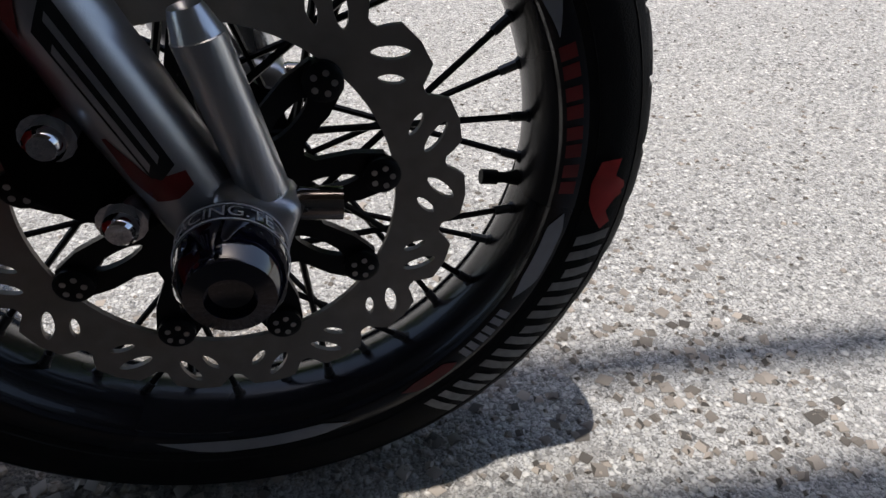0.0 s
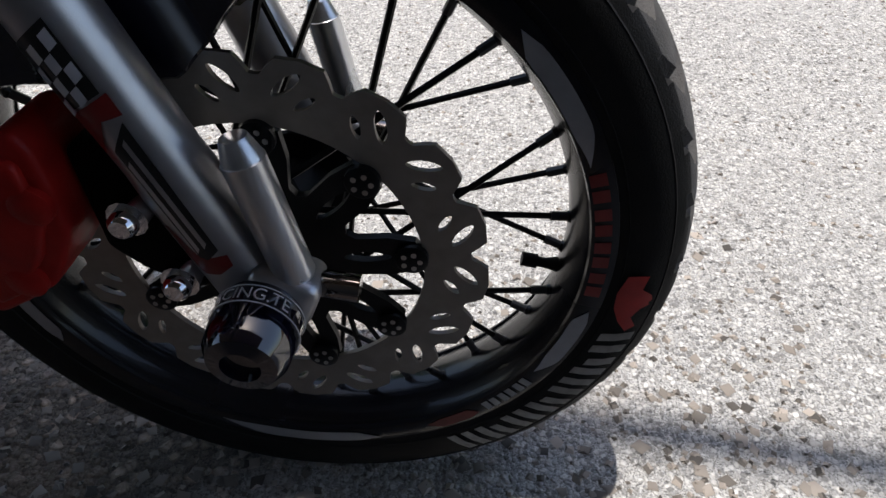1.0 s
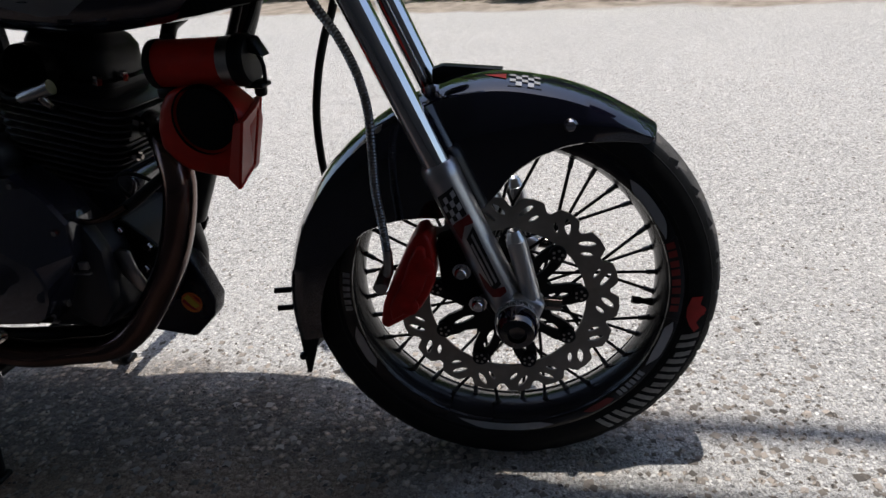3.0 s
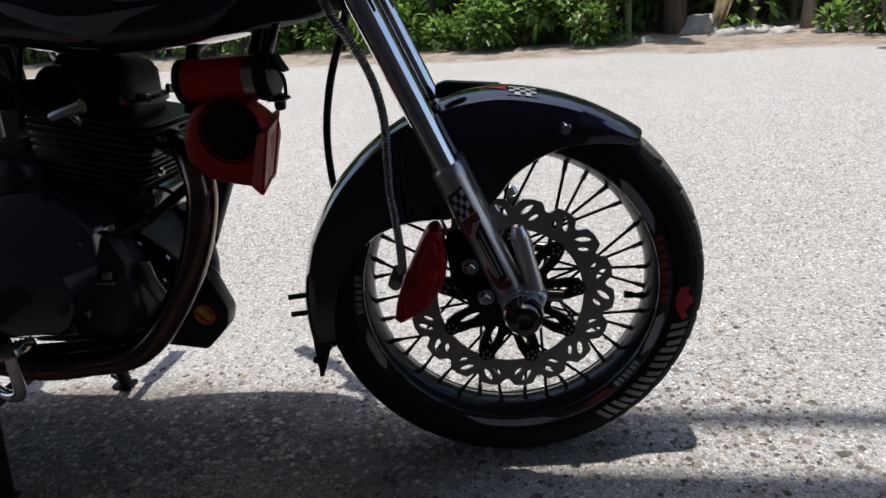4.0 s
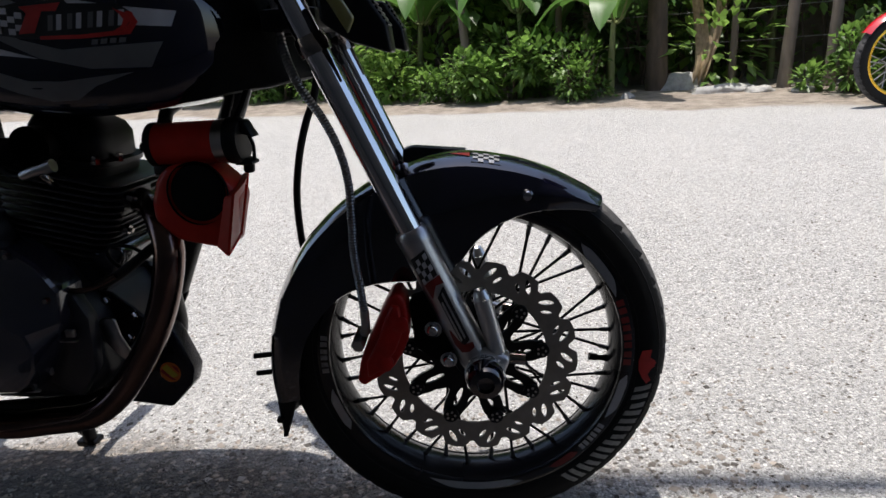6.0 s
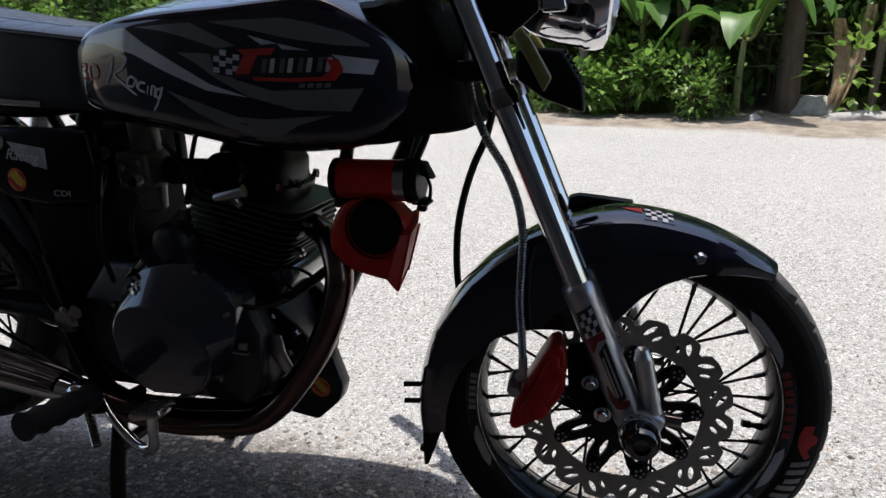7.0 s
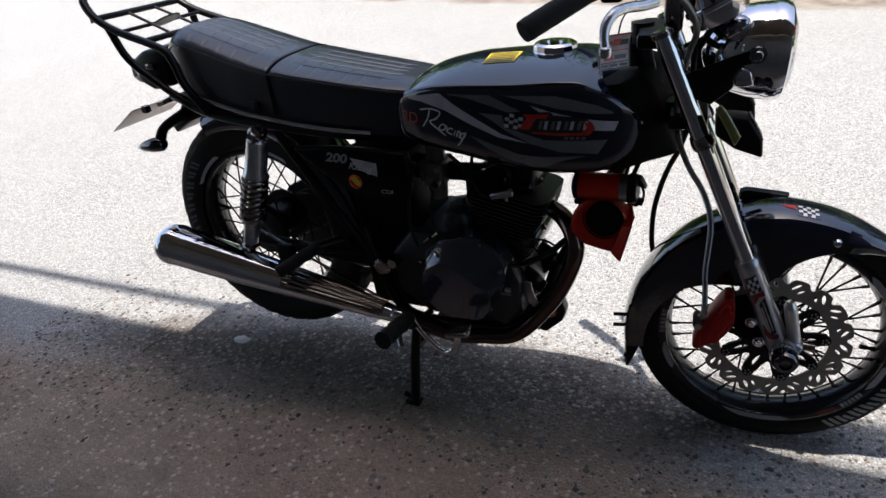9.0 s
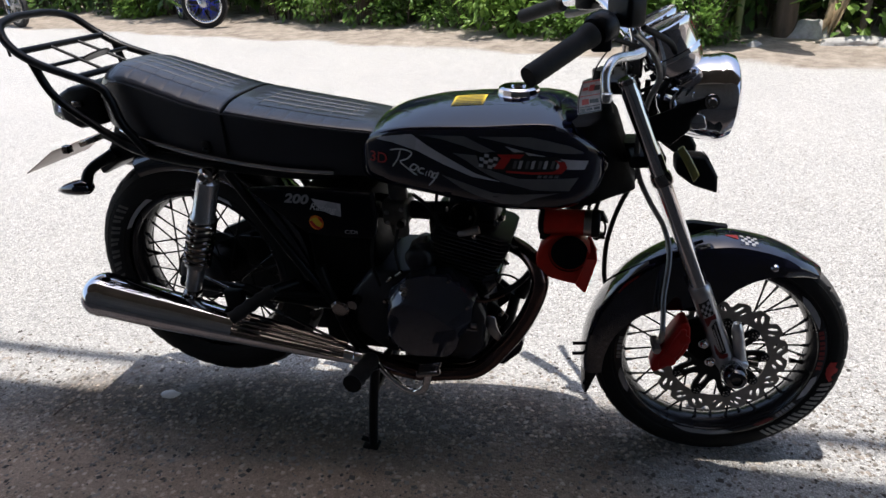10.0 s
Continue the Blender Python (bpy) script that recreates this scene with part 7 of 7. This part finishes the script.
loft(xb, [[(x - 0.022, mid_y + (y - mid_y) * 0.72, mid_z + (z - mid_z) * 0.80) for y, z, x in MOUTH], [(x - 0.006, mid_y + (y - mid_y) * 0.97, mid_z + (z - mid_z) * 0.98) for y, z, x in MOUTH], [(x - 0.004, y, z) for y, z, x in MOUTH], [(x, y, z) for y, z, x in MOUTH], [(x - 0.002, mid_y + (y - mid_y) * 0.93, mid_z + (z - mid_z) * 0.95) for y, z, x in MOUTH]])
mouth = part("trumpet_mouth", xb, "red_plastic", horn, "", None, 20)
xb = bmesh.new()
tube(xb, [(-0.2680, -0.080, 0.574), (-0.2885, -0.078, 0.504)], 0.0016, 8, 0)
part("mouth_rib", xb, "red_plastic", mouth)
xb = bmesh.new()
lathe(xb, [(-0.004, 0.043), (0.002, 0.0425), (0.003, 0.040), (-0.001, 0.038), (-0.002, 0.0)], 40, (-0.327, -0.1045, 0.570))
part("membrane", xb, "matt_black", horn, "black round membrane")
LAY = LAY_BODY

# ---- the other side of the street ----
LAY = None
random.seed(7)


def edge_y(x):
    return EDGE_Y - EDGE_SLOPE * x


def leaf_quads(bm, at, direction, size, width=0.5, droop=0.3):
    """One leaf, folded along its midrib."""
    d = Vector(direction).normalized()
    s = d.cross(Vector((0, 0, 1)))
    s = s.normalized() if s.length > 1e-3 else Vector((1, 0, 0))
    s = (s + Vector((random.uniform(-0.4, 0.4), random.uniform(-0.4, 0.4), random.uniform(-0.4, 0.4)))).normalized()
    a = Vector(at)
    m = a + d * size * 0.5 - Vector((0, 0, 1)) * droop * size * 0.12
    e = a + d * size - Vector((0, 0, 1)) * droop * size * 0.5
    up = s.cross(d) * size * 0.06
    va, ve = bm.verts.new(a), bm.verts.new(e)
    vm = bm.verts.new(m)
    l, r = bm.verts.new(m + s * size * width * 0.5 + up), bm.verts.new(m - s * size * width * 0.5 + up)
    bm.faces.new((va, vm, l))
    bm.faces.new((vm, ve, l))
    bm.faces.new((va, r, vm))
    bm.faces.new((vm, r, ve))


def bush_mesh(width, depth, height, count, size, seed):
    random.seed(seed)
    bm = bmesh.new()
    lumps = [(random.uniform(-0.4, 0.4) * width, random.uniform(-0.4, 0.4) * depth, random.uniform(0.08, 0.85) * height, random.uniform(0.14, 0.30) * height) for _ in range(9)]
    for _ in range(count):
        lx, ly, lz, lr = random.choice(lumps)
        v = Vector((random.gauss(0, 1), random.gauss(0, 1), random.gauss(0, 1))).normalized()
        p = Vector((lx, ly, lz)) + v * lr * random.uniform(0.55, 1.1) * Vector((width / height, depth / height, 1)).length / 1.6
        if p.z < 0.02:
            p.z = random.uniform(0.02, 0.15)
        d = v + Vector((random.uniform(-0.6, 0.6), random.uniform(-0.8, 0.2), random.uniform(-0.3, 0.6)))
        leaf_quads(bm, p, d, size * random.uniform(0.6, 1.4), random.uniform(0.4, 0.6))
    return bm


def bush(x, y, w, d, h, count, size, mat, seed, label):
    random.seed(seed)
    stem = bmesh.new()
    for _ in range(6):
        a = Vector((random.uniform(-0.15, 0.15) * w, random.uniform(-0.15, 0.15) * d, 0))
        b = a + Vector((random.uniform(-0.3, 0.3) * w, random.uniform(-0.3, 0.3) * d, h * random.uniform(0.6, 0.9)))
        tube(stem, [a, (a + b) / 2 + Vector((random.uniform(-0.05, 0.05), 0, 0)), b], [0.012, 0.009, 0.004], 6, 3)
    ob = tagged(finish("bush", stem, "bark", None, "", Matrix.Translation((x, y, ground_z(y)))), label, "bush", "roadside bushes")
    part("foliage", bush_mesh(w, d, h, count, size, seed + 50), mat, ob, smooth=180)
    return ob


def banana(x, y, h, seed, lean=0.0):
    random.seed(seed)
    b = bmesh.new()
    tube(b, [(0, 0, 0), (lean * 0.3, 0, h * 0.5), (lean, 0, h)], [0.036, 0.030, 0.020], 12, 5)
    ob = tagged(finish("banana_plant", b, "banana_stem", None, "", Matrix.Translation((x, y, ground_z(y)))), "young banana plant with broad bright green leaves", "plant", "banana plants")
    for k in range(8):
        lb = bmesh.new()
        az = k * 2.4 + random.uniform(-0.4, 0.4)
        d = Vector((math.cos(az), math.sin(az), 0))
        s = Vector((-math.sin(az), math.cos(az), 0))
        ln = random.uniform(0.48, 0.85)
        rise = random.uniform(0.35, 0.85)
        rows = []
        for i in range(15):
            u = i / 14
            c = Vector((lean, 0, h * 0.92)) + d * ln * (0.10 + u * 0.9) + Vector((0, 0, ln * (rise * math.sin(u * 2.2) * 1.1 - 0.55 * u * u)))
            w = 0.15 * math.sin(math.pi * min(1, u * 0.93 + 0.05)) ** 0.7
            tear = 1 - (0.25 if i % 4 == 2 else 0) * random.random()
            rows.append([c - s * w * tear + Vector((0, 0, 0.03)), c - s * w * 0.5 + Vector((0, 0, 0.02)), c, c + s * w * 0.5 + Vector((0, 0, 0.02)), c + s * w * tear + Vector((0, 0, 0.03))])
        loft(lb, rows, closed=False, caps=False)
        lf = part("leaf", lb, "banana_leaf", ob, smooth=60)
        rb = bmesh.new()
        tube(rb, [Vector((lean, 0, h * 0.9))] + [r[2] for r in rows[::3]], [0.014, 0.010, 0.007, 0.005, 0.003, 0.002], 6, 3)
        part("midrib", rb, "banana_stem", ob)
    return ob


def tree(x, y, h, r, seed, mat="bark", lean=0.0, label="roadside tree with a rough brown trunk"):
    random.seed(seed)
    b = bmesh.new()
    top = Vector((lean, 0.1, h))
    tube(b, [(0, 0, -0.02), (lean * 0.2, 0.02, h * 0.25), (lean * 0.55, 0.05, h * 0.6), top], [r * 1.25, r, r * 0.85, r * 0.5], 12, 5)
    limbs = []
    for k in range(6):
        z = h * random.uniform(0.55, 0.95)
        a = Vector((lean * z / h, 0.05, z))
        e = a + Vector((random.uniform(-1.2, 1.2), random.uniform(1.1, 2.6), random.uniform(0.3, 0.8))) * h * 0.30
        tube(b, [a, (a + e) / 2 + Vector((0, 0, 0.08)), e], [r * 0.4, r * 0.28, r * 0.1], 7, 3)
        limbs.append(e)
    ob = tagged(finish("tree", b, mat, None, "", Matrix.Translation((x, y, ground_z(y)))), label, "tree", "roadside trees")
    cb = bmesh.new()
    for _ in range(1500):
        e = random.choice(limbs)
        v = Vector((random.gauss(0, 1), random.gauss(0, 1), random.gauss(0, 0.5))) * h * 0.15 + Vector((0, 0.5, 0.35))
        leaf_quads(cb, e + v, v + Vector((0, 0, -0.1)), random.uniform(0.14, 0.30), 0.5)
    part("crown", cb, "leaf_dark", ob, smooth=180)
    return ob


# low bushes along the verge, a denser dark thicket behind them
random.seed(3)
k = 0
for x in np.arange(-9.5, 5.2, 0.62):
    x = float(x) + random.uniform(-0.15, 0.15)
    mat = random.choice(["leaf", "leaf_light", "leaf", "leaf_light"]) if -1.6 < x < 2.0 else random.choice(["leaf", "leaf_light", "leaf_dark"])
    if 1.55 < x < 2.7 or -6.3 < x < -4.1 or -9.4 < x < -7.2:
        continue
    y = edge_y(x) + (1.25 if x < -1.0 else 0.80) + random.uniform(-0.1, 0.25)
    h = random.uniform(0.32, 0.85) if x > -1.5 else random.uniform(0.6, 1.3)
    bush(x, y, random.uniform(0.55, 1.0), 0.6, h, int(500 + 900 * h), random.uniform(0.06, 0.11), mat, 100 + k, random.choice(["dense roadside bush with small green leaves", "leafy green shrub at the road's edge"]))
    k += 1
for x in np.arange(-12.0, 8.0, 1.5):
    x = float(x) + random.uniform(-0.3, 0.3)
    bush(x, edge_y(x) + 3.3 + random.uniform(-0.2, 0.5), 2.4, 1.3, random.uniform(4.6, 6.2), 2600, random.uniform(0.20, 0.28), random.choice(["leaf_dark", "leaf_dark", "leaf"]), 500 + k, "tall tangled tree-like shrub behind the thicket")
    k += 1
for x in np.arange(-11.0, 7.0, 0.9):
    x = float(x) + random.uniform(-0.2, 0.2)
    bush(x, edge_y(x) + 1.75 + random.uniform(-0.1, 0.4), 1.3, 0.9, random.uniform(1.6, 2.8), 1300, random.uniform(0.09, 0.17), random.choice(["leaf_dark", "leaf", "leaf_light"]), 300 + k, "tall dark thicket behind the verge")
    k += 1
for x, dy, h, seed, lean in ((1.34, 1.02, 0.70, 11, 0.03), (0.62, 1.35, 0.85, 12, -0.05), (-0.45, 1.4, 0.8, 13, 0.05), (2.9, 1.9, 0.9, 14, 0.0), (1.0, 1.7, 1.15, 15, -0.1), (0.15, 1.75, 1.05, 16, 0.08), (1.5, 1.9, 1.3, 17, 0.05)):
    banana(x, edge_y(x) + dy, h, seed, lean)
tree(0.08, edge_y(0.08) + 1.15, 3.2, 0.04, 21, "pale_bark", -0.30, "slim tree with a pale leaning trunk")
tree(1.78, edge_y(1.78) + 1.28, 3.6, 0.085, 22, "bark", 0.03)
tree(2.74, edge_y(2.74) + 1.20, 3.0, 0.045, 23, "pale_bark", 0.30, "slim tree with a pale leaning trunk")
tree(3.06, edge_y(3.06) + 1.20, 3.2, 0.04, 24, "pale_bark", 0.2, "slim tree with a pale leaning trunk")
tree(0.92, edge_y(0.92) + 1.13, 3.0, 0.03, 25, "bark", 0.0)
tree(-2.6, edge_y(-2.6) + 1.3, 3.6, 0.07, 26)
tree(-6.0, edge_y(-6.0) + 1.5, 3.6, 0.08, 27)
# extra trees: crowns out of view, added to darken the thicket and reflections
for x, dy, h, seed in ((-1.0, 1.6, 5.2, 31), (-4.2, 1.7, 5.6, 32), (3.9, 1.2, 5.0, 33), (-7.8, 1.8, 5.4, 34), (1.2, 2.2, 5.8, 35), (-2.0, 2.4, 5.8, 36), (2.6, 2.3, 5.6, 37)):
    tree(x, edge_y(x) + dy, h, 0.06, seed)
# earth bank that closes the view behind the plants
b = bmesh.new()
rows = []
for x in np.linspace(-16, 12, 57):
    x = float(x)
    y0 = edge_y(x) + 3.0
    rows.append([(x, y0 + dy, z + 0.15 * noise.noise((x * 0.7, dy, 3.0)) * min(1, z)) for dy, z in ((-0.4, 0.0), (0.0, 0.5), (0.5, 1.4), (1.1, 2.4), (2.0, 3.2), (4.0, 3.4))])
loft(b, rows, closed=False, caps=False)
tagged(finish("earth_bank", b, "earth", smooth=180), "dark earth bank behind the thicket", "bank", kind="structure")
# stones, a pale sack and dry leaves at the foot of the trees
for x, dy, sx, sy, sz, seed in ((2.00, 1.30, 0.19, 0.12, 0.15, 1), (2.22, 1.00, 0.26, 0.11, 0.07, 2), (1.42, 0.72, 0.06, 0.05, 0.05, 3), (2.48, 0.95, 0.12, 0.08, 0.05, 4), (2.75, 0.85, 0.10, 0.07, 0.05, 5)):
    random.seed(seed)
    b = bmesh.new()
    bmesh.ops.create_icosphere(b, subdivisions=3, radius=1)
    for v in b.verts:
        n_ = noise.noise(v.co * 1.7 + Vector((seed * 5, 0, 0)))
        v.co = v.co * (1 + 0.28 * n_)
        v.co = Vector((v.co.x * sx, v.co.y * sy, max(-0.1, v.co.z) * sz))
    tagged(finish("stone", b, "concrete", None, "", Matrix.Translation((x, edge_y(x) + dy, ground_z(edge_y(x) + dy)))), "pale grey stone lying on the verge", "stone", "verge stones")
for k, (x, dy, h, w) in enumerate(((2.10, 1.32, 0.75, 0.055), (2.24, 1.36, 0.85, 0.045))):
    b = bmesh.new()
    rows = []
    for i in range(12):
        u = i / 11
        c = Vector((0.10 * math.sin(u * 3 + k) - 0.05 * u, 0.06 * math.sin(u * 5), h * (1 - u) + 0.02))
        ww = w * (0.4 + 0.6 * math.sin(u * 2.6 + 0.4))
        rows.append([c + Vector((-ww, 0.03, 0)), c + Vector((-ww * 0.4, -0.03, 0)), c + Vector((ww * 0.4, 0.02, 0)), c + Vector((ww, -0.02, 0))])
    loft(b, rows, closed=False, caps=False)
    tagged(finish("dry_leaf", b, "dry_leaf", None, "", Matrix.Translation((x, edge_y(x) + dy, ground_z(edge_y(x) + dy))), 180), "hanging dry brown banana leaf touching the ground", "leaf", "dry leaves")
# wire fence
for x in (1.2, 2.45, 3.7):
    b = bmesh.new()
    tube(b, [(0, 0, -0.02), (0.02, 0, 0.7), (0.05, 0, 1.5)], [0.035, 0.032, 0.028], 8, 3)
    tagged(finish("fence_post", b, "pale_bark", None, "", Matrix.Translation((x, edge_y(x) + 1.5, ground_z(edge_y(x) + 1.5)))), "rough wooden fence post", "post", "fence posts")
for z in (0.35, 0.62, 0.9):
    b = bmesh.new()
    tube(b, [(x, edge_y(x) + 1.5, 0.25 + z + 0.012 * math.sin(x * 5)) for x in (1.2, 1.8, 2.45, 3.1, 3.7)], 0.004, 6, 4)
    tagged(finish("fence_wire", b, "wire", None), "rusty fence wire strung between posts", "wire", "fence wires")


def far_bike(x, y, turn, body, rim, spoke, guard_mat, label, seat_mat="vinyl", steer=0):
    """A parked motorcycle across the street."""
    ob = tagged(new("parked_motorcycle"), label, "motorcycle", "motorcycles across the street")
    ob.matrix_basis = pose(x, y, ground_z(y), 0, 0, turn)
    mats = {"rim": rim, "hub": "steel", "spoke": (spoke, "steel", rim)}
    make_wheel(ob, "front_wheel", pose(0.0, 0, 0.30, 0, 0, steer), 0.30, 0.038, mats, spokes=28, spoke_r=0.004)
    make_wheel(ob, "rear_wheel", Matrix.Translation((-1.22, 0, 0.30)), 0.30, 0.042, mats, hub_r=0.06, spokes=28, spoke_r=0.004)
    b = bmesh.new()
    rows = []
    for i in range(17):
        t = radians(35 + 125 * i / 16)
        rows.append([(0.325 * math.cos(t) + (0.02 * abs(yv) / 0.05) * -math.cos(t), yv, 0.30 + (0.325 - 0.02 * (abs(yv) / 0.05) ** 2) * math.sin(t)) for yv in (-0.055, -0.04, -0.02, 0, 0.02, 0.04, 0.055)])
    loft(b, rows, closed=False, caps=False)
    part("front_mudguard", b, guard_mat, ob, "", pose(0, 0, 0, 0, 0, steer), 60)
    for s in (-1, 1):
        b = bmesh.new()
        tube(b, [(0.0, s * 0.075, 0.30), (-0.13, s * 0.075, 0.62), (-0.25, s * 0.075, 0.92)], [0.022, 0.018, 0.016], 12, 3)
        part("fork_leg", b, "chrome", ob, "", pose(0, 0, 0, 0, 0, steer * 0.6))
        b = bmesh.new()
        tube(b, [(-1.22, s * 0.10, 0.32), (-1.05, s * 0.12, 0.66)], 0.022, 12, 0)
        part("shock_absorber", b, "chrome", ob)
    b = bmesh.new()
    tube(b, [(-0.40, -0.34, 0.98), (-0.30, -0.2, 1.02), (-0.26, 0, 0.97), (-0.30, 0.2, 1.02), (-0.40, 0.34, 0.98)], 0.012, 10, 5)
    part("handlebar", b, "satin_black", ob)
    b = bmesh.new()
    prism(b, [(-0.30, 0.86), (-0.45, 0.92), (-0.68, 0.84), (-0.72, 0.72), (-0.40, 0.66), (-0.28, 0.74)], -0.11, 0.11, 0.03, 4)
    part("fuel_tank", b, body, ob, smooth=60)
    b = bmesh.new()
    prism(b, [(-0.68, 0.82), (-1.0, 0.84), (-1.38, 0.90), (-1.40, 0.82), (-1.0, 0.76), (-0.70, 0.74)], -0.11, 0.11, 0.025, 4)
    part("seat", b, seat_mat, ob, smooth=60)
    b = bmesh.new()
    prism(b, [(-0.40, 0.62), (-0.75, 0.66), (-0.85, 0.45), (-0.75, 0.26), (-0.45, 0.26), (-0.36, 0.42)], -0.12, 0.12, 0.03, 3)
    part("engine", b, "engine_black", ob)
    b = bmesh.new()
    prism(b, [(-0.78, 0.74), (-1.25, 0.82), (-1.35, 0.74), (-1.0, 0.60), (-0.80, 0.58)], -0.12, 0.12, 0.02, 3)
    part("side_panel", b, body, ob)
    b = bmesh.new()
    tube(b, [(-0.40, -0.12, 0.5), (-0.36, -0.14, 0.34), (-0.5, -0.15, 0.25), (-0.8, -0.16, 0.27), (-1.45, -0.17, 0.36)], [0.018, 0.018, 0.018, 0.025, 0.05], 14, 5)
    part("exhaust", b, "chrome", ob)
    b = bmesh.new()
    lathe(b, [(-0.07, 0.0), (-0.05, 0.06), (0.0, 0.08), (0.03, 0.08), (0.045, 0.05), (0.05, 0.0)], 24, (-0.16, 0, 0.86), (1, 0, 0))
    part("headlight", b, "chrome", ob)
    b = bmesh.new()
    tube(b, [(-0.62, 0.10, 0.28), (-0.66, 0.24, 0.0)], 0.011, 8, 0)
    part("side_stand", b, "satin_black", ob)
    return ob


far_bike(-4.72, 7.05, -48, "matt_black", "chrome", "blue_spoke", "white_paint", "dark motorcycle with white mudguard and blue spokes, parked", steer=52)
far_bike(2.90, 3.74, 186, "red_paint", "gold", "steel", "red_paint", "bright red motorcycle with gold rims parked across the street")
far_bike(-7.95, 7.72, -25, "red_paint", "dark_chrome", "steel", "red_paint", "red motorcycle parked by the thicket across the street")

# loose stones and grit on the asphalt
random.seed(5)
b_verts, b_faces = [], []
base = [Vector(v) for v in ((1, 0, 0), (-1, 0, 0), (0, 1, 0), (0, -1, 0), (0.3, 0.3, 0.8), (-0.4, -0.2, 0.7))]
tri = ((0, 2, 4), (2, 5, 4), (2, 1, 5), (1, 3, 5), (3, 4, 5), (3, 0, 4))
for k in range(10400):
    if k < 4200:  # fine grit all over
        x, y = random.uniform(-2.4, 1.6), random.uniform(-0.9, 1.6)
        r = random.choice((0.0015, 0.002, 0.0025, 0.003, 0.004)) * random.uniform(0.7, 1.4)
    elif k < 6000:  # scattered chips on the open road
        x, y = random.uniform(-2.2, 2.2), random.uniform(0.1, 2.6)
        r = random.uniform(0.003, 0.007)
    else:  # gravel trodden into the parking spot
        x, y = random.uniform(-2.3, 0.55), random.triangular(-0.50, 0.42, 0.0)
        r = 0.0035 + 0.0075 * random.random() ** 2.2
    a = random.uniform(0, 6.28)
    n0 = len(b_verts)
    for v in base:
        w = Vector((v.x * random.uniform(0.7, 1.2), v.y * random.uniform(0.6, 1.0), v.z * random.uniform(0.4, 0.9))) * r
        b_verts.append((x + w.x * math.cos(a) - w.y * math.sin(a), y + w.x * math.sin(a) + w.y * math.cos(a), ground_z(y) + 0.0006 + w.z * min(1.0, 0.004 / r)))
    b_faces += [tuple(n0 + i for i in f) for f in tri]
me = bpy.data.meshes.new("grit")
me.from_pydata(b_verts, [], b_faces)


def grit_mat():
    m, nt, bs = node_mat("grit")
    geo = nt.nodes.new("ShaderNodeNewGeometry")
    ramp = nt.nodes.new("ShaderNodeValToRGB")
    ramp.color_ramp.elements[0].color, ramp.color_ramp.elements[1].color = (0.045, 0.040, 0.035, 1), (0.36, 0.315, 0.27, 1)
    nt.links.new(geo.outputs["Random Per Island"], ramp.inputs[0])
    nt.links.new(ramp.outputs[0], bs.inputs["Base Color"])
    bs.inputs["Roughness"].default_value = 0.85
    return m


M["grit"] = grit_mat()
tagged(dress("grit", me, "grit"), "loose pale grit scattered over the asphalt", "grit", kind="stuff")

chip = bmesh.new()
bmesh.ops.create_icosphere(chip, subdivisions=2, radius=1)
for v in chip.verts:
    v.co = v.co * (1 + 0.35 * noise.noise(v.co * 1.4 + Vector((9, 2, 4))))
    v.co = Vector((v.co.x * 0.030, v.co.y * 0.020, max(-0.3, v.co.z) * 0.010))
tagged(finish("stone_chip", chip, "concrete_white", None, "", Matrix.Translation((-1.50, 0.07, 0.002)), 30), "flat white stone chip lying on the dark gravel", "stone")
twig = bmesh.new()
tube(twig, [(-1.80, -0.055, 0.004), (-1.785, -0.02, 0.010), (-1.765, 0.005, 0.012), (-1.745, 0.02, 0.005)], [0.0022, 0.002, 0.0018, 0.001], 6, 5)
tagged(finish("twig", twig, "bark"), "thin dark twig lying on the ground", "twig")
